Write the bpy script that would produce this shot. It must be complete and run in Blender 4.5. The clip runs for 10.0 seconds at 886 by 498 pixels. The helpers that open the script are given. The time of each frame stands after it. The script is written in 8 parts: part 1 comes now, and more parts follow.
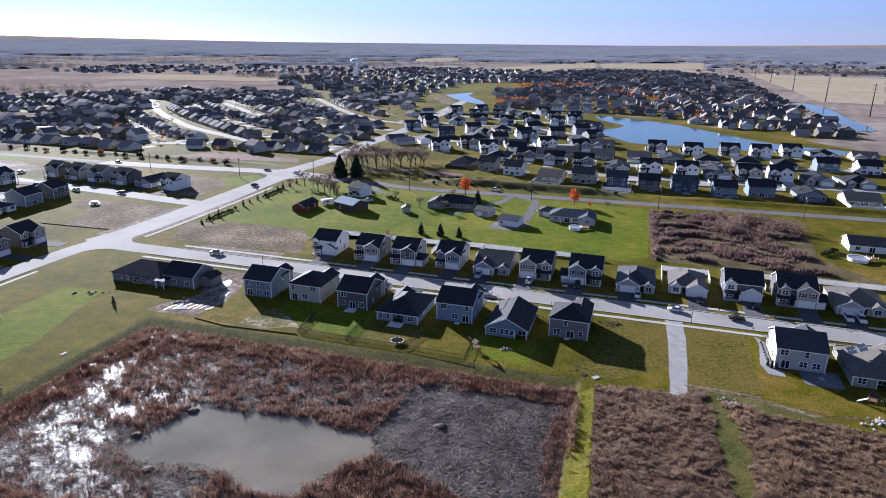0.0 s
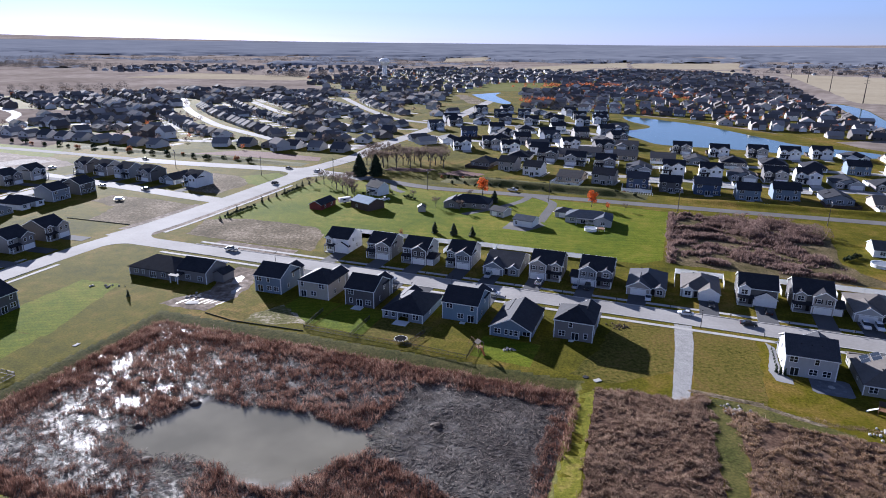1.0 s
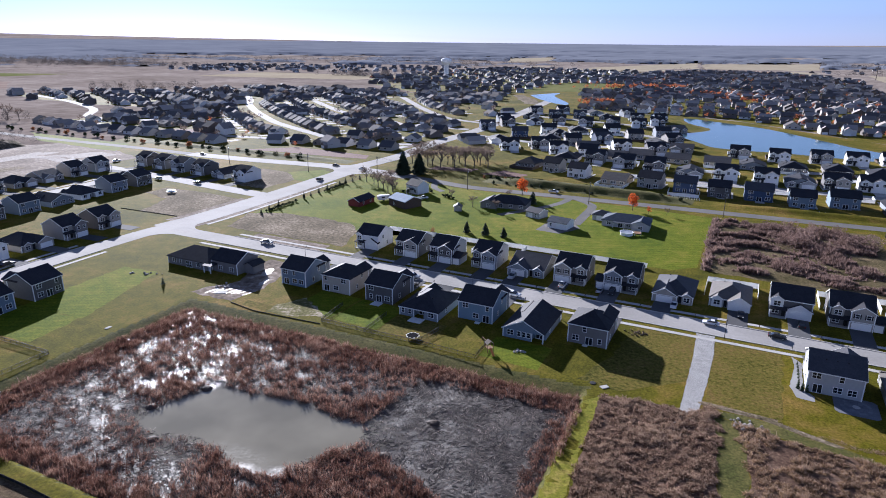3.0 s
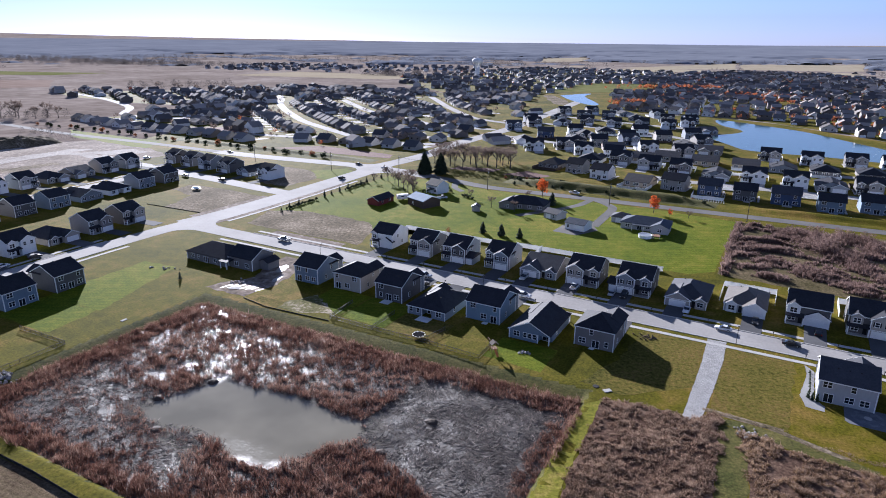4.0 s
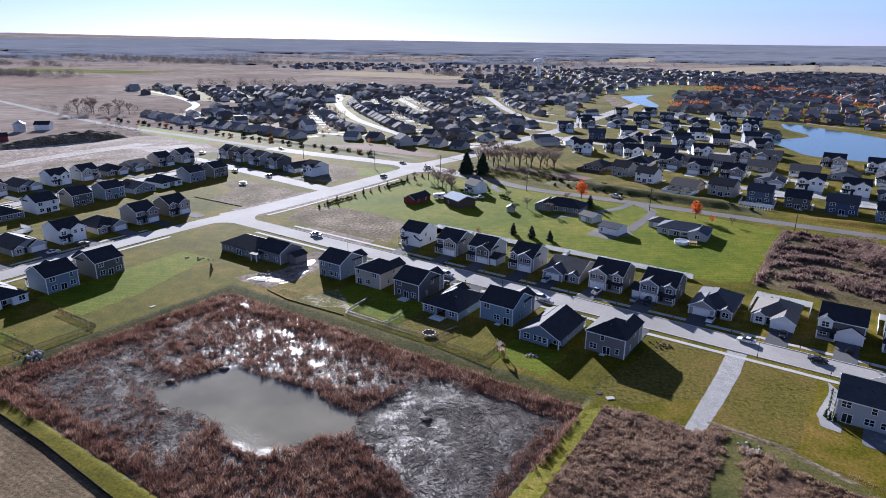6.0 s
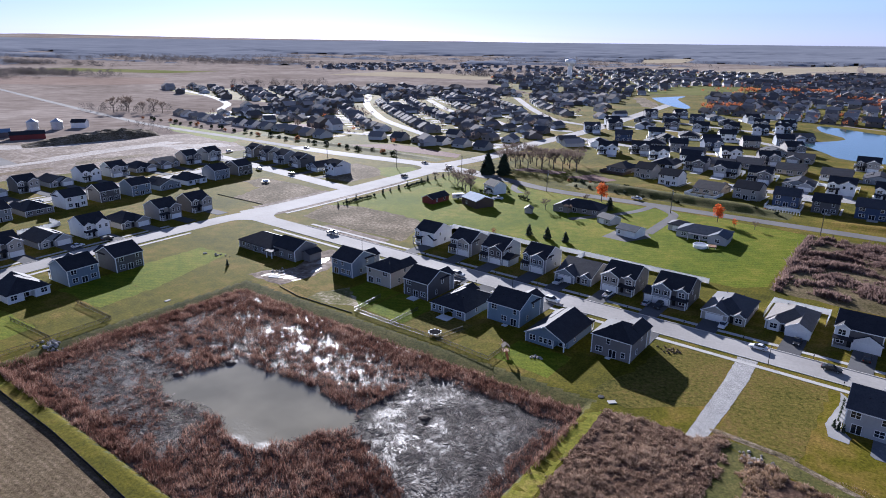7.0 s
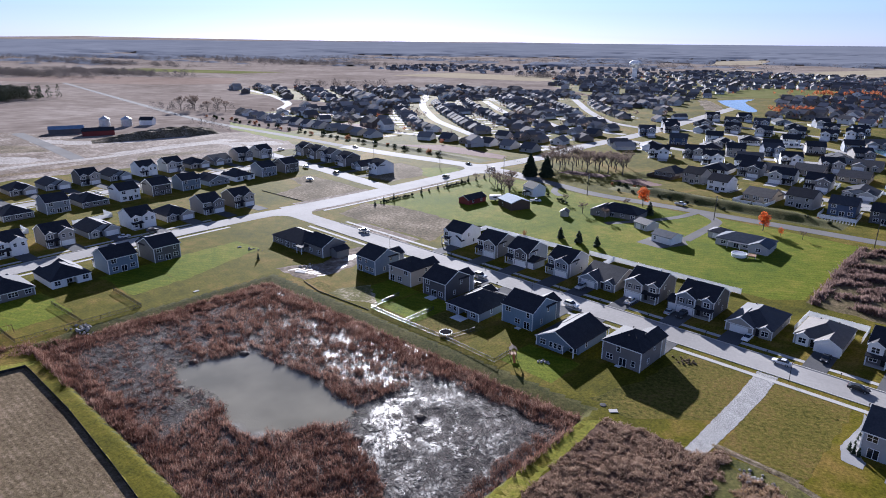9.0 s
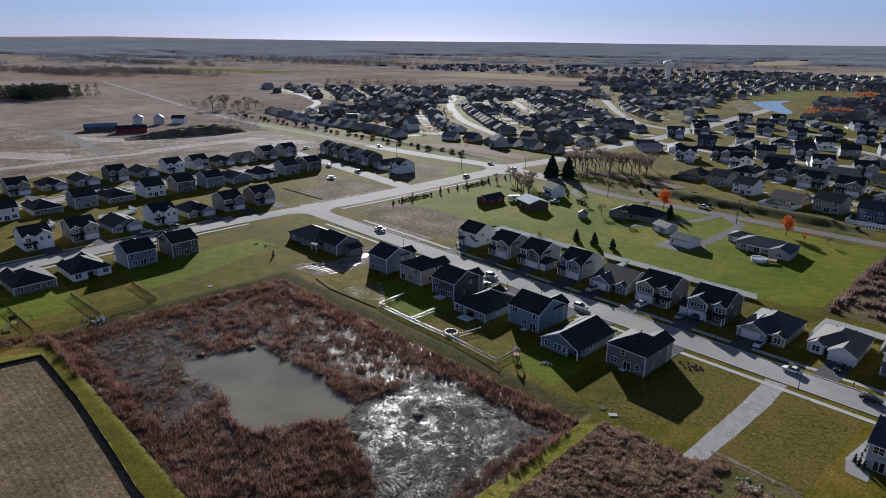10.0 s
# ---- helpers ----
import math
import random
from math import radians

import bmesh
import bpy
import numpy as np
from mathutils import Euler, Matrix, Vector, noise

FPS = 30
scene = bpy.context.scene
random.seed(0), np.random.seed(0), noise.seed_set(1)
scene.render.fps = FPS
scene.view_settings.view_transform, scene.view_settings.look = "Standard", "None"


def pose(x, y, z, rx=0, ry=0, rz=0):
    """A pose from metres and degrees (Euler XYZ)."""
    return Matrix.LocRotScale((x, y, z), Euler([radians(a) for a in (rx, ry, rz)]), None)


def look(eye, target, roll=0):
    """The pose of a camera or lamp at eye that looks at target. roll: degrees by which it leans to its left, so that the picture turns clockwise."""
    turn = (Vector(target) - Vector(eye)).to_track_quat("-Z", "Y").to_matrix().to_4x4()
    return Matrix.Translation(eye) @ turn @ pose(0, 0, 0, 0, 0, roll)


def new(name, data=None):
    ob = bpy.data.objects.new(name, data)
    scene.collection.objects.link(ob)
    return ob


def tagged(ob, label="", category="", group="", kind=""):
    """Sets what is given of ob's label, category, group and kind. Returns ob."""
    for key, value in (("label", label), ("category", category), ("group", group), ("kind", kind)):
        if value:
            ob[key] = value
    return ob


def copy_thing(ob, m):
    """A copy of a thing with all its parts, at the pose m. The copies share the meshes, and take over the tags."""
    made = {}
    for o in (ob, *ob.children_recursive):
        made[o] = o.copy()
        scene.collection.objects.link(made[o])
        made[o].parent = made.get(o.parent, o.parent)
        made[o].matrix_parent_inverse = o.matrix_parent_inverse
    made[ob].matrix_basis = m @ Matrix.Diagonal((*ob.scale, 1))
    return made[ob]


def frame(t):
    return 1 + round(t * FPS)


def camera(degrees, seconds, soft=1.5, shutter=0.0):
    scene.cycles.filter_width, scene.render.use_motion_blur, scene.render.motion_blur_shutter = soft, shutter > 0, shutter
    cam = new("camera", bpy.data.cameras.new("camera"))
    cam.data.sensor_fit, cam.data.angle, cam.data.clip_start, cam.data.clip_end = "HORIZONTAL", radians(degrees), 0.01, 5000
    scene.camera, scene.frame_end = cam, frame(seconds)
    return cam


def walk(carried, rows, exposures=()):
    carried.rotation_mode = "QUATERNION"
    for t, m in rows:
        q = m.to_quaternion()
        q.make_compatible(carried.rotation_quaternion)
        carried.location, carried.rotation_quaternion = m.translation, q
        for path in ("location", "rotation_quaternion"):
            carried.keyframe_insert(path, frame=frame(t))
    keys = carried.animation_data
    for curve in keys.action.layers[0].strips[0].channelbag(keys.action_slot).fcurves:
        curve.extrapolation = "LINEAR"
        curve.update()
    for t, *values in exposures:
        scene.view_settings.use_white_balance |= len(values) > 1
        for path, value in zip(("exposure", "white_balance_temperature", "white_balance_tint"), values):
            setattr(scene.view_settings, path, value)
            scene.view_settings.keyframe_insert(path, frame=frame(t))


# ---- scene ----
cam = camera(70.0, 10.0, soft=0.95)
PATH = [
    (0, (-0.674, 1.091, 77.027), (-0.71, 2.993, 76.407), 0.6),
    (0.5, (2.597, 1.211, 76.981), (2.517, 3.111, 76.361), 0.6),
    (1, (5.745, 1.226, 76.988), (5.619, 3.123, 76.367), 0.6),
    (1.5, (8.914, 1.234, 76.996), (8.741, 3.127, 76.375), 0.6),
    (2, (12.052, 1.426, 77.014), (11.83, 3.314, 76.393), 0.6),
    (2.5, (15.231, 1.745, 77.013), (14.961, 3.626, 76.391), 0.6),
    (4, (24.806, 3.132, 77.078), (24.392, 4.986, 76.454), 0.6),
    (4.5, (28.096, 3.748, 77.15), (27.635, 5.591, 76.525), 0.6),
    (5, (31.331, 4.496, 77.196), (30.824, 6.326, 76.57), 0.6),
    (5.5, (34.459, 5.38, 77.124), (33.906, 7.197, 76.498), 0.6),
    (7, (43.66, 8.227, 76.977), (42.971, 9.997, 76.352), 0.6),
    (7.5, (46.71, 9.369, 76.966), (45.976, 11.121, 76.341), 0.6),
    (8, (49.802, 10.623, 76.939), (49.023, 12.356, 76.314), 0.6),
    (8.5, (52.822, 12.012, 76.923), (51.999, 13.725, 76.299), 0.6),
    (9, (55.808, 13.407, 76.88), (54.942, 15.098, 76.257), 0.5),
    (9.5, (58.782, 14.88, 76.88), (57.873, 16.549, 76.256), 0.5),
    (10, (61.748, 16.368, 76.865), (60.797, 18.013, 76.241), 0.5),
]
walk(cam, [(t, look(eye, target, roll)) for t, eye, target, roll in PATH],
     [(0.0, 1.64, 5150, 10), (9.7, 1.64, 5150, 10), (10.0, 0.88, 5450, 4)])

# ---- light ----
SUN_AZ, SUN_EL = radians(-33.0), radians(16.8)      # azimuth from +y, clockwise
world = bpy.data.worlds.new("sky")
scene.world = world
world.use_nodes = True
wn = world.node_tree
sky = wn.nodes.new("ShaderNodeTexSky")
sky.sky_type, sky.sun_disc = "NISHITA", False
sky.sun_elevation, sky.sun_rotation = SUN_EL, SUN_AZ
sky.altitude, sky.air_density, sky.dust_density, sky.ozone_density = 250, 0.85, 0.08, 4.0
wn.nodes["Background"].inputs["Strength"].default_value = 0.0325
tone = wn.nodes.new("ShaderNodeMix")                 # the cool cast of a clear November sky
tone.data_type, tone.blend_type = "RGBA", "MULTIPLY"
tone.inputs[0].default_value = 1.0
tone.inputs[7].default_value = (0.96, 0.915, 1.23, 1)
pale = wn.nodes.new("ShaderNodeHueSaturation")        # thin high haze
pale.inputs["Saturation"].default_value = 0.52
pale.inputs["Hue"].default_value = 0.478
wn.links.new(sky.outputs["Color"], pale.inputs["Color"])
wn.links.new(pale.outputs["Color"], tone.inputs[6])
wn.links.new(tone.outputs[2], wn.nodes["Background"].inputs["Color"])
sun = new("sun", bpy.data.lights.new("sun", "SUN"))
sun.data.energy, sun.data.angle, sun.data.color = 5.0, radians(0.6), (1.0, 0.855, 0.74)
sun_way = Vector((math.sin(SUN_AZ) * math.cos(SUN_EL), math.cos(SUN_AZ) * math.cos(SUN_EL), math.sin(SUN_EL)))
sun.matrix_world = look(tuple(sun_way * 300), (0, 0, 0))

# ---- materials ----


def surf(name, c1, c2, rough=0.85, big=0.15, fine=6.0, mix=0.5, bump=0.15, spec=0.3, metal=0.0, island=0.0, each=0.0,
         c3=None, stretch=None, world_space=False, dist=0.05, thin=0.0, grit=0.0):
    """A surface of two colours mixed by noise at two sizes; big and fine are cycles a metre."""
    m = bpy.data.materials.new(name)
    m.use_nodes = True
    t = m.node_tree
    n, l = t.nodes, t.links
    b = n["Principled BSDF"]
    b.inputs["Roughness"].default_value = rough
    b.inputs["Metallic"].default_value = metal
    b.inputs["Specular IOR Level"].default_value = spec
    if world_space:
        where = n.new("ShaderNodeNewGeometry").outputs["Position"]
    else:
        where = n.new("ShaderNodeTexCoord").outputs["Object"]
    if stretch:
        mp = n.new("ShaderNodeMapping")
        mp.inputs["Scale"].default_value = stretch[:3]
        if len(stretch) > 3:
            mp.inputs["Rotation"].default_value = (0, 0, radians(stretch[3]))
        l.new(where, mp.inputs["Vector"])
        where = mp.outputs["Vector"]
    n1, n2 = n.new("ShaderNodeTexNoise"), n.new("ShaderNodeTexNoise")
    for q, s, d in ((n1, big, 4), (n2, fine, 6)):
        q.inputs["Scale"].default_value, q.inputs["Detail"].default_value = s, d
        q.inputs["Roughness"].default_value = 0.60
        l.new(where, q.inputs["Vector"])
    ramp = n.new("ShaderNodeMapRange")
    ramp.inputs[1].default_value, ramp.inputs[2].default_value = 0.32, 0.68
    l.new(n1.outputs["Fac"], ramp.inputs[0])
    ramp2 = n.new("ShaderNodeMapRange")
    ramp2.inputs[1].default_value, ramp2.inputs[2].default_value = 0.3, 0.7
    l.new(n2.outputs["Fac"], ramp2.inputs[0])
    blend = n.new("ShaderNodeMix")
    blend.inputs[0].default_value = mix
    l.new(ramp.outputs[0], blend.inputs[2])
    l.new(ramp2.outputs[0], blend.inputs[3])
    fac = blend.outputs[0]
    geo = n.new("ShaderNodeNewGeometry")
    inf = n.new("ShaderNodeObjectInfo")
    for amount, sock in ((island, geo.outputs["Random Per Island"]), (each, inf.outputs["Random"])):
        if amount:
            k = n.new("ShaderNodeMix")
            k.inputs[0].default_value = amount
            l.new(fac, k.inputs[2])
            l.new(sock, k.inputs[3])
            fac = k.outputs[0]
    cr = n.new("ShaderNodeValToRGB")
    e = cr.color_ramp.elements
    e[0].color, e[1].color = (*c1, 1), (*c2, 1)
    e[0].position, e[1].position = 0.15, 0.85
    if c3:
        x = e.new(0.5)
        x.color = (*c3, 1)
    l.new(fac, cr.inputs["Fac"])
    paint, rough_by = cr.outputs["Color"], n2
    if grit:                                            # tufts, clods and stones
        rough_by = n.new("ShaderNodeTexNoise")
        rough_by.inputs["Scale"].default_value, rough_by.inputs["Detail"].default_value, rough_by.inputs["Roughness"].default_value = grit, 6, 0.7
        l.new(where, rough_by.inputs["Vector"])
        gr = n.new("ShaderNodeMapRange")
        gr.inputs[1].default_value, gr.inputs[2].default_value, gr.inputs[3].default_value, gr.inputs[4].default_value = 0.32, 0.68, 0.52, 1.42
        l.new(rough_by.outputs["Fac"], gr.inputs[0])
        hs = n.new("ShaderNodeHueSaturation")
        l.new(gr.outputs[0], hs.inputs["Value"])
        l.new(paint, hs.inputs["Color"])
        paint = hs.outputs["Color"]
    l.new(paint, b.inputs["Base Color"])
    if bump:
        bp = n.new("ShaderNodeBump")
        bp.inputs["Strength"].default_value, bp.inputs["Distance"].default_value = bump, dist
        l.new(rough_by.outputs["Fac"], bp.inputs["Height"])
        l.new(bp.outputs["Normal"], b.inputs["Normal"])
    if thin:                                            # light passes through dry leaves and stems
        tr, mx = n.new("ShaderNodeBsdfTranslucent"), n.new("ShaderNodeMixShader")
        mx.inputs[0].default_value = thin
        l.new(cr.outputs["Color"], tr.inputs["Color"])
        l.new(b.outputs[0], mx.inputs[1])
        l.new(tr.outputs[0], mx.inputs[2])
        l.new(mx.outputs[0], n["Material Output"].inputs["Surface"])
    return m


def siding(name, c):
    """Lap siding: courses in relief, faint streaks of weather."""
    m = surf(name, tuple(v * 0.9 for v in c), tuple(min(1, v * 1.08) for v in c), rough=0.62, big=0.25, fine=2.5, mix=0.5, bump=0,
             stretch=(1, 1, 0.35))
    t = m.node_tree
    n, l = t.nodes, t.links
    co = n.new("ShaderNodeTexCoord")
    w = n.new("ShaderNodeTexWave")
    w.bands_direction, w.wave_profile = "Z", "SAW"
    w.inputs["Scale"].default_value = 1.6
    l.new(co.outputs["Object"], w.inputs["Vector"])
    bp = n.new("ShaderNodeBump")
    bp.inputs["Strength"].default_value, bp.inputs["Distance"].default_value = 0.6, 0.02
    l.new(w.outputs["Fac"], bp.inputs["Height"])
    l.new(bp.outputs["Normal"], n["Principled BSDF"].inputs["Normal"])
    return m


def stripes(m, per_metre, angle, depth, tint, waver=3.0):
    """Mowing or tillage lines: a slow wave over the base colour of a world-space surface, with relief."""
    t = m.node_tree
    n, l = t.nodes, t.links
    mp = n.new("ShaderNodeMapping")
    mp.inputs["Rotation"].default_value = (0, 0, radians(angle))
    l.new(n.new("ShaderNodeNewGeometry").outputs["Position"], mp.inputs["Vector"])
    w = n.new("ShaderNodeTexWave")
    w.inputs["Scale"].default_value, w.inputs["Distortion"].default_value = per_metre / 3.18, waver
    w.inputs["Detail"].default_value, w.inputs["Detail Scale"].default_value = 3, 0.4
    l.new(mp.outputs["Vector"], w.inputs["Vector"])
    b = n["Principled BSDF"]
    old = b.inputs["Base Color"].links[0].from_socket
    k = n.new("ShaderNodeMix")
    k.data_type, k.blend_type = "RGBA", "MULTIPLY"
    ra = n.new("ShaderNodeMapRange")
    ra.inputs[3].default_value, ra.inputs[4].default_value = 0.0, depth
    l.new(w.outputs["Fac"], ra.inputs[0])
    l.new(ra.outputs[0], k.inputs[0])
    l.new(old, k.inputs[6])
    k.inputs[7].default_value = (*tint, 1)
    l.new(k.outputs[2], b.inputs["Base Color"])
    return m


# ground surfaces
LAWN = stripes(surf("lawn", (0.053, 0.053, 0.004), (0.195, 0.128, 0.030), 0.9, 0.022, 0.22, 0.42, 0.8, 0.03, c3=(0.104, 0.091, 0.007), world_space=True, dist=0.12, grit=1.6), 0.8, 16, 0.25, (0.66, 0.72, 0.6))
LUSH = stripes(surf("lush_lawn", (0.078, 0.108, 0.006), (0.200, 0.176, 0.022), 0.9, 0.028, 0.26, 0.45, 0.8, 0.03, c3=(0.124, 0.142, 0.008), world_space=True, dist=0.12, grit=1.6), 0.45, 76, 0.45, (0.62, 0.70, 0.6))
WILD = surf("rough_grass", (0.042, 0.045, 0.006), (0.155, 0.104, 0.032), 0.95, 0.045, 0.9, 0.55, 0.9, 0.03, c3=(0.116, 0.098, 0.019), world_space=True, grit=1.3, dist=0.2)
STRIP = stripes(surf("mown_verge", (0.130, 0.135, 0.016), (0.290, 0.225, 0.060), 0.9, 0.05, 0.5, 0.5, 0.8, 0.03, c3=(0.185, 0.176, 0.024), world_space=True, dist=0.12, grit=1.6), 0.7, 75, 0.3, (0.68, 0.70, 0.6))
# darker than the lawn: shade on banks and swale floors is put into it
SHADE_GRASS = surf("swale_grass", (0.045, 0.052, 0.009), (0.125, 0.108, 0.030), 0.95, 0.15, 2.2, 0.5, 0.8, 0.1, world_space=True, grit=1.3, dist=0.15)
FIELD = stripes(surf("stubble_field", (0.175, 0.146, 0.124), (0.345, 0.300, 0.262), 0.95, 0.007, 0.05, 0.5, 0.3, 0.0, c3=(0.252, 0.212, 0.182), world_space=True), 0.05, 30, 0.35, (0.72, 0.70, 0.68))
FIELD_RED = surf("bare_field", (0.21, 0.160, 0.130), (0.30, 0.240, 0.200), 0.95, 0.006, 0.05, 0.5, 0.3, 0.0, world_space=True)
FIELD_PALE = surf("pale_field", (0.30, 0.255, 0.18), (0.38, 0.33, 0.24), 0.95, 0.01, 0.08, 0.5, 0.3, 0.0, world_space=True)
FIELD_GREEN = surf("winter_wheat", (0.12, 0.135, 0.05), (0.20, 0.19, 0.09), 0.95, 0.008, 0.06, 0.5, 0.3, 0.0, world_space=True)
SOIL = stripes(surf("tilled_soil", (0.085, 0.058, 0.036), (0.255, 0.188, 0.130), 0.95, 0.05, 0.7, 0.5, 0.9, 0.03, c3=(0.148, 0.112, 0.068), world_space=True, grit=2.0, dist=0.16), 0.8, 104, 0.45, (0.55, 0.56, 0.44), 2.2)
DIRT = surf("graded_dirt", (0.090, 0.068, 0.050), (0.36, 0.310, 0.265), 0.9, 0.045, 0.35, 0.5, 0.6, 0.03, c3=(0.175, 0.138, 0.108), world_space=True, grit=0.6, dist=0.1)
WEEDS = surf("weedy_lot", (0.075, 0.060, 0.034), (0.26, 0.212, 0.155), 0.95, 0.07, 0.8, 0.5, 0.8, 0.03, c3=(0.140, 0.112, 0.072), world_space=True, grit=0.8, dist=0.15)
WORN_GRASS = surf("worn_grass", (0.075, 0.080, 0.018), (0.40, 0.345, 0.265), 0.95, 0.16, 0.9, 0.5, 0.6, 0.03, c3=(0.150, 0.135, 0.060), world_space=True, grit=1.4, dist=0.1)
PALE_DIRT = surf("dried_crust", (0.25, 0.22, 0.195), (0.43, 0.395, 0.355), 0.92, 0.05, 0.5, 0.5, 0.5, 0.03, world_space=True, grit=0.8, dist=0.1)
MULCH = surf("red_mulch", (0.11, 0.06, 0.05), (0.17, 0.10, 0.08), 0.95, 0.1, 1.5, 0.5, 0.6, 0.1, world_space=True, grit=1.3)
# paving
ROAD = surf("worn_street_paving", (0.245, 0.233, 0.219), (0.345, 0.328, 0.308), 0.88, 0.04, 1.1, 0.35, 0.2, 0.08, world_space=True, dist=0.02)
ASPHALT = surf("old_asphalt", (0.105, 0.100, 0.096), (0.165, 0.158, 0.15), 0.9, 0.05, 2.5, 0.4, 0.25, 0.07, world_space=True, dist=0.02)
CONCRETE = surf("pale_concrete", (0.35, 0.335, 0.31), (0.46, 0.44, 0.41), 0.88, 0.3, 3.0, 0.5, 0.2, 0.08, world_space=True, dist=0.02)
DRIVE = surf("driveway_concrete", (0.20, 0.198, 0.20), (0.30, 0.295, 0.29), 0.92, 0.15, 3.0, 0.5, 0.2, 0.05, each=0.35, world_space=True, dist=0.02)
GRAVEL = surf("limestone_gravel", (0.155, 0.150, 0.143), (0.46, 0.445, 0.42), 0.85, 0.5, 4.0, 0.75, 1.0, 0.1, world_space=True, dist=0.15)
# near drives: the shade of the front yards is put into this grey
SHADED_DRIVE = surf("driveway_tarmac", (0.060, 0.060, 0.064), (0.115, 0.114, 0.116), 0.9, 0.15, 3.0, 0.5, 0.2, 0.06, each=0.5, world_space=True, dist=0.02)
FRINGE = surf("pale_dry_grass", (0.16, 0.105, 0.065), (0.42, 0.305, 0.20), 0.9, 0.1, 0.6, 0.4, 0.0, 0.05, island=0.5, world_space=True, thin=0.4)
LITTER = surf("scrub_litter", (0.055, 0.048, 0.018), (0.19, 0.142, 0.085), 0.95, 0.10, 1.2, 0.5, 0.9, 0.03, c3=(0.105, 0.084, 0.042), world_space=True, grit=1.3, dist=0.2)
THATCH = surf("dry_thatch", (0.050, 0.030, 0.021), (0.205, 0.140, 0.098), 0.95, 0.12, 1.3, 0.5, 0.9, 0.03, c3=(0.105, 0.066, 0.046), world_space=True, grit=1.6, dist=0.25)
NEW_SLAB = surf("new_concrete", (0.58, 0.58, 0.57), (0.70, 0.70, 0.68), 0.8, 0.4, 3.0, 0.5, 0.15, 0.1, world_space=True, dist=0.02)
KERB = surf("kerb_concrete", (0.36, 0.34, 0.31), (0.48, 0.455, 0.42), 0.92, 0.4, 3.0, 0.5, 0.2, 0.05, world_space=True)
# buildings
ROOFS = [surf("charcoal_shingles", (0.016, 0.017, 0.021), (0.038, 0.038, 0.045), 0.7, 0.5, 3.0, 0.6, 0.4, 0.11, each=0.2, dist=0.03),
         surf("slate_grey_shingles", (0.034, 0.035, 0.041), (0.068, 0.067, 0.073), 0.62, 0.5, 3.0, 0.6, 0.4, 0.15, each=0.2, dist=0.03),
         surf("weathered_brown_shingles", (0.085, 0.075, 0.066), (0.145, 0.130, 0.115), 0.62, 0.5, 3.0, 0.6, 0.4, 0.18, each=0.2, dist=0.03)]
SLATE_ROOF = surf("blue_grey_shingles", (0.040, 0.050, 0.068), (0.075, 0.088, 0.112), 0.7, 0.5, 3.0, 0.6, 0.4, 0.12, dist=0.03)
FENCE_WHITE = surf("white_vinyl_boards", (0.72, 0.72, 0.72), (0.84, 0.84, 0.83), 0.5, 0.4, 3.0, 0.5, 0.05, 0.3, thin=0.4)
METAL_ROOF = surf("blue_metal_roof", (0.14, 0.20, 0.28), (0.20, 0.27, 0.36), 0.75, 0.3, 2.0, 0.4, 0.1, 0.1)
WHITE = surf("white_vinyl", (0.70, 0.70, 0.69), (0.82, 0.82, 0.80), 0.5, 0.4, 3.0, 0.5, 0.05, 0.4)
DOOR_W = surf("white_garage_door", (0.68, 0.68, 0.68), (0.80, 0.80, 0.79), 0.45, 0.5, 3.0, 0.5, 0.05, 0.4)
BLACK = surf("black_metal", (0.012, 0.012, 0.013), (0.03, 0.03, 0.03), 0.75, 1.0, 8.0, 0.5, 0.1, 0.15)
MATTE = surf("dark_woven_mat", (0.012, 0.012, 0.014), (0.03, 0.03, 0.032), 1.0, 1.0, 8.0, 0.5, 0.0, 0.0)
DARK_WOOD = surf("dark_stained_timber", (0.04, 0.03, 0.022), (0.09, 0.065, 0.048), 0.8, 0.6, 6.0, 0.6, 0.3, 0.2)
TIMBER = surf("cedar_timber", (0.16, 0.085, 0.045), (0.28, 0.16, 0.085), 0.75, 0.6, 6.0, 0.6, 0.3, 0.2)
POLE = surf("weathered_pole_wood", (0.075, 0.06, 0.045), (0.15, 0.125, 0.10), 0.85, 0.6, 8.0, 0.6, 0.3, 0.2)
STEEL = surf("galvanised_steel", (0.38, 0.39, 0.40), (0.56, 0.57, 0.58), 0.4, 0.3, 3.0, 0.5, 0.1, 0.5, metal=0.7)
STONE = surf("stone_veneer", (0.22, 0.20, 0.18), (0.40, 0.37, 0.33), 0.8, 1.0, 5.0, 0.7, 0.6, 0.3)
RED_BARN = siding("barn_red_boards", (0.17, 0.03, 0.028))
PALETTE = {k: siding(f"{k}_siding", c) for k, c in {
    "slate_blue": (0.155, 0.20, 0.255), "beige": (0.40, 0.36, 0.30), "charcoal": (0.098, 0.094, 0.096), "steel_grey": (0.20, 0.22, 0.25),
    "blue": (0.19, 0.255, 0.31), "taupe": (0.175, 0.165, 0.16), "light_grey": (0.36, 0.36, 0.36), "olive_grey": (0.24, 0.235, 0.20),
    "white": (0.72, 0.72, 0.71), "greige": (0.31, 0.29, 0.265), "navy": (0.05, 0.075, 0.14), "tan": (0.36, 0.31, 0.245)}.items()}


def glass(name, tint):
    m = bpy.data.materials.new(name)
    m.use_nodes = True
    b = m.node_tree.nodes["Principled BSDF"]
    b.inputs["Base Color"].default_value = (*tint, 1)
    b.inputs["Roughness"].default_value, b.inputs["Specular IOR Level"].default_value = 0.06, 0.7
    return m


PANE = glass("window_glass", (0.018, 0.022, 0.028))


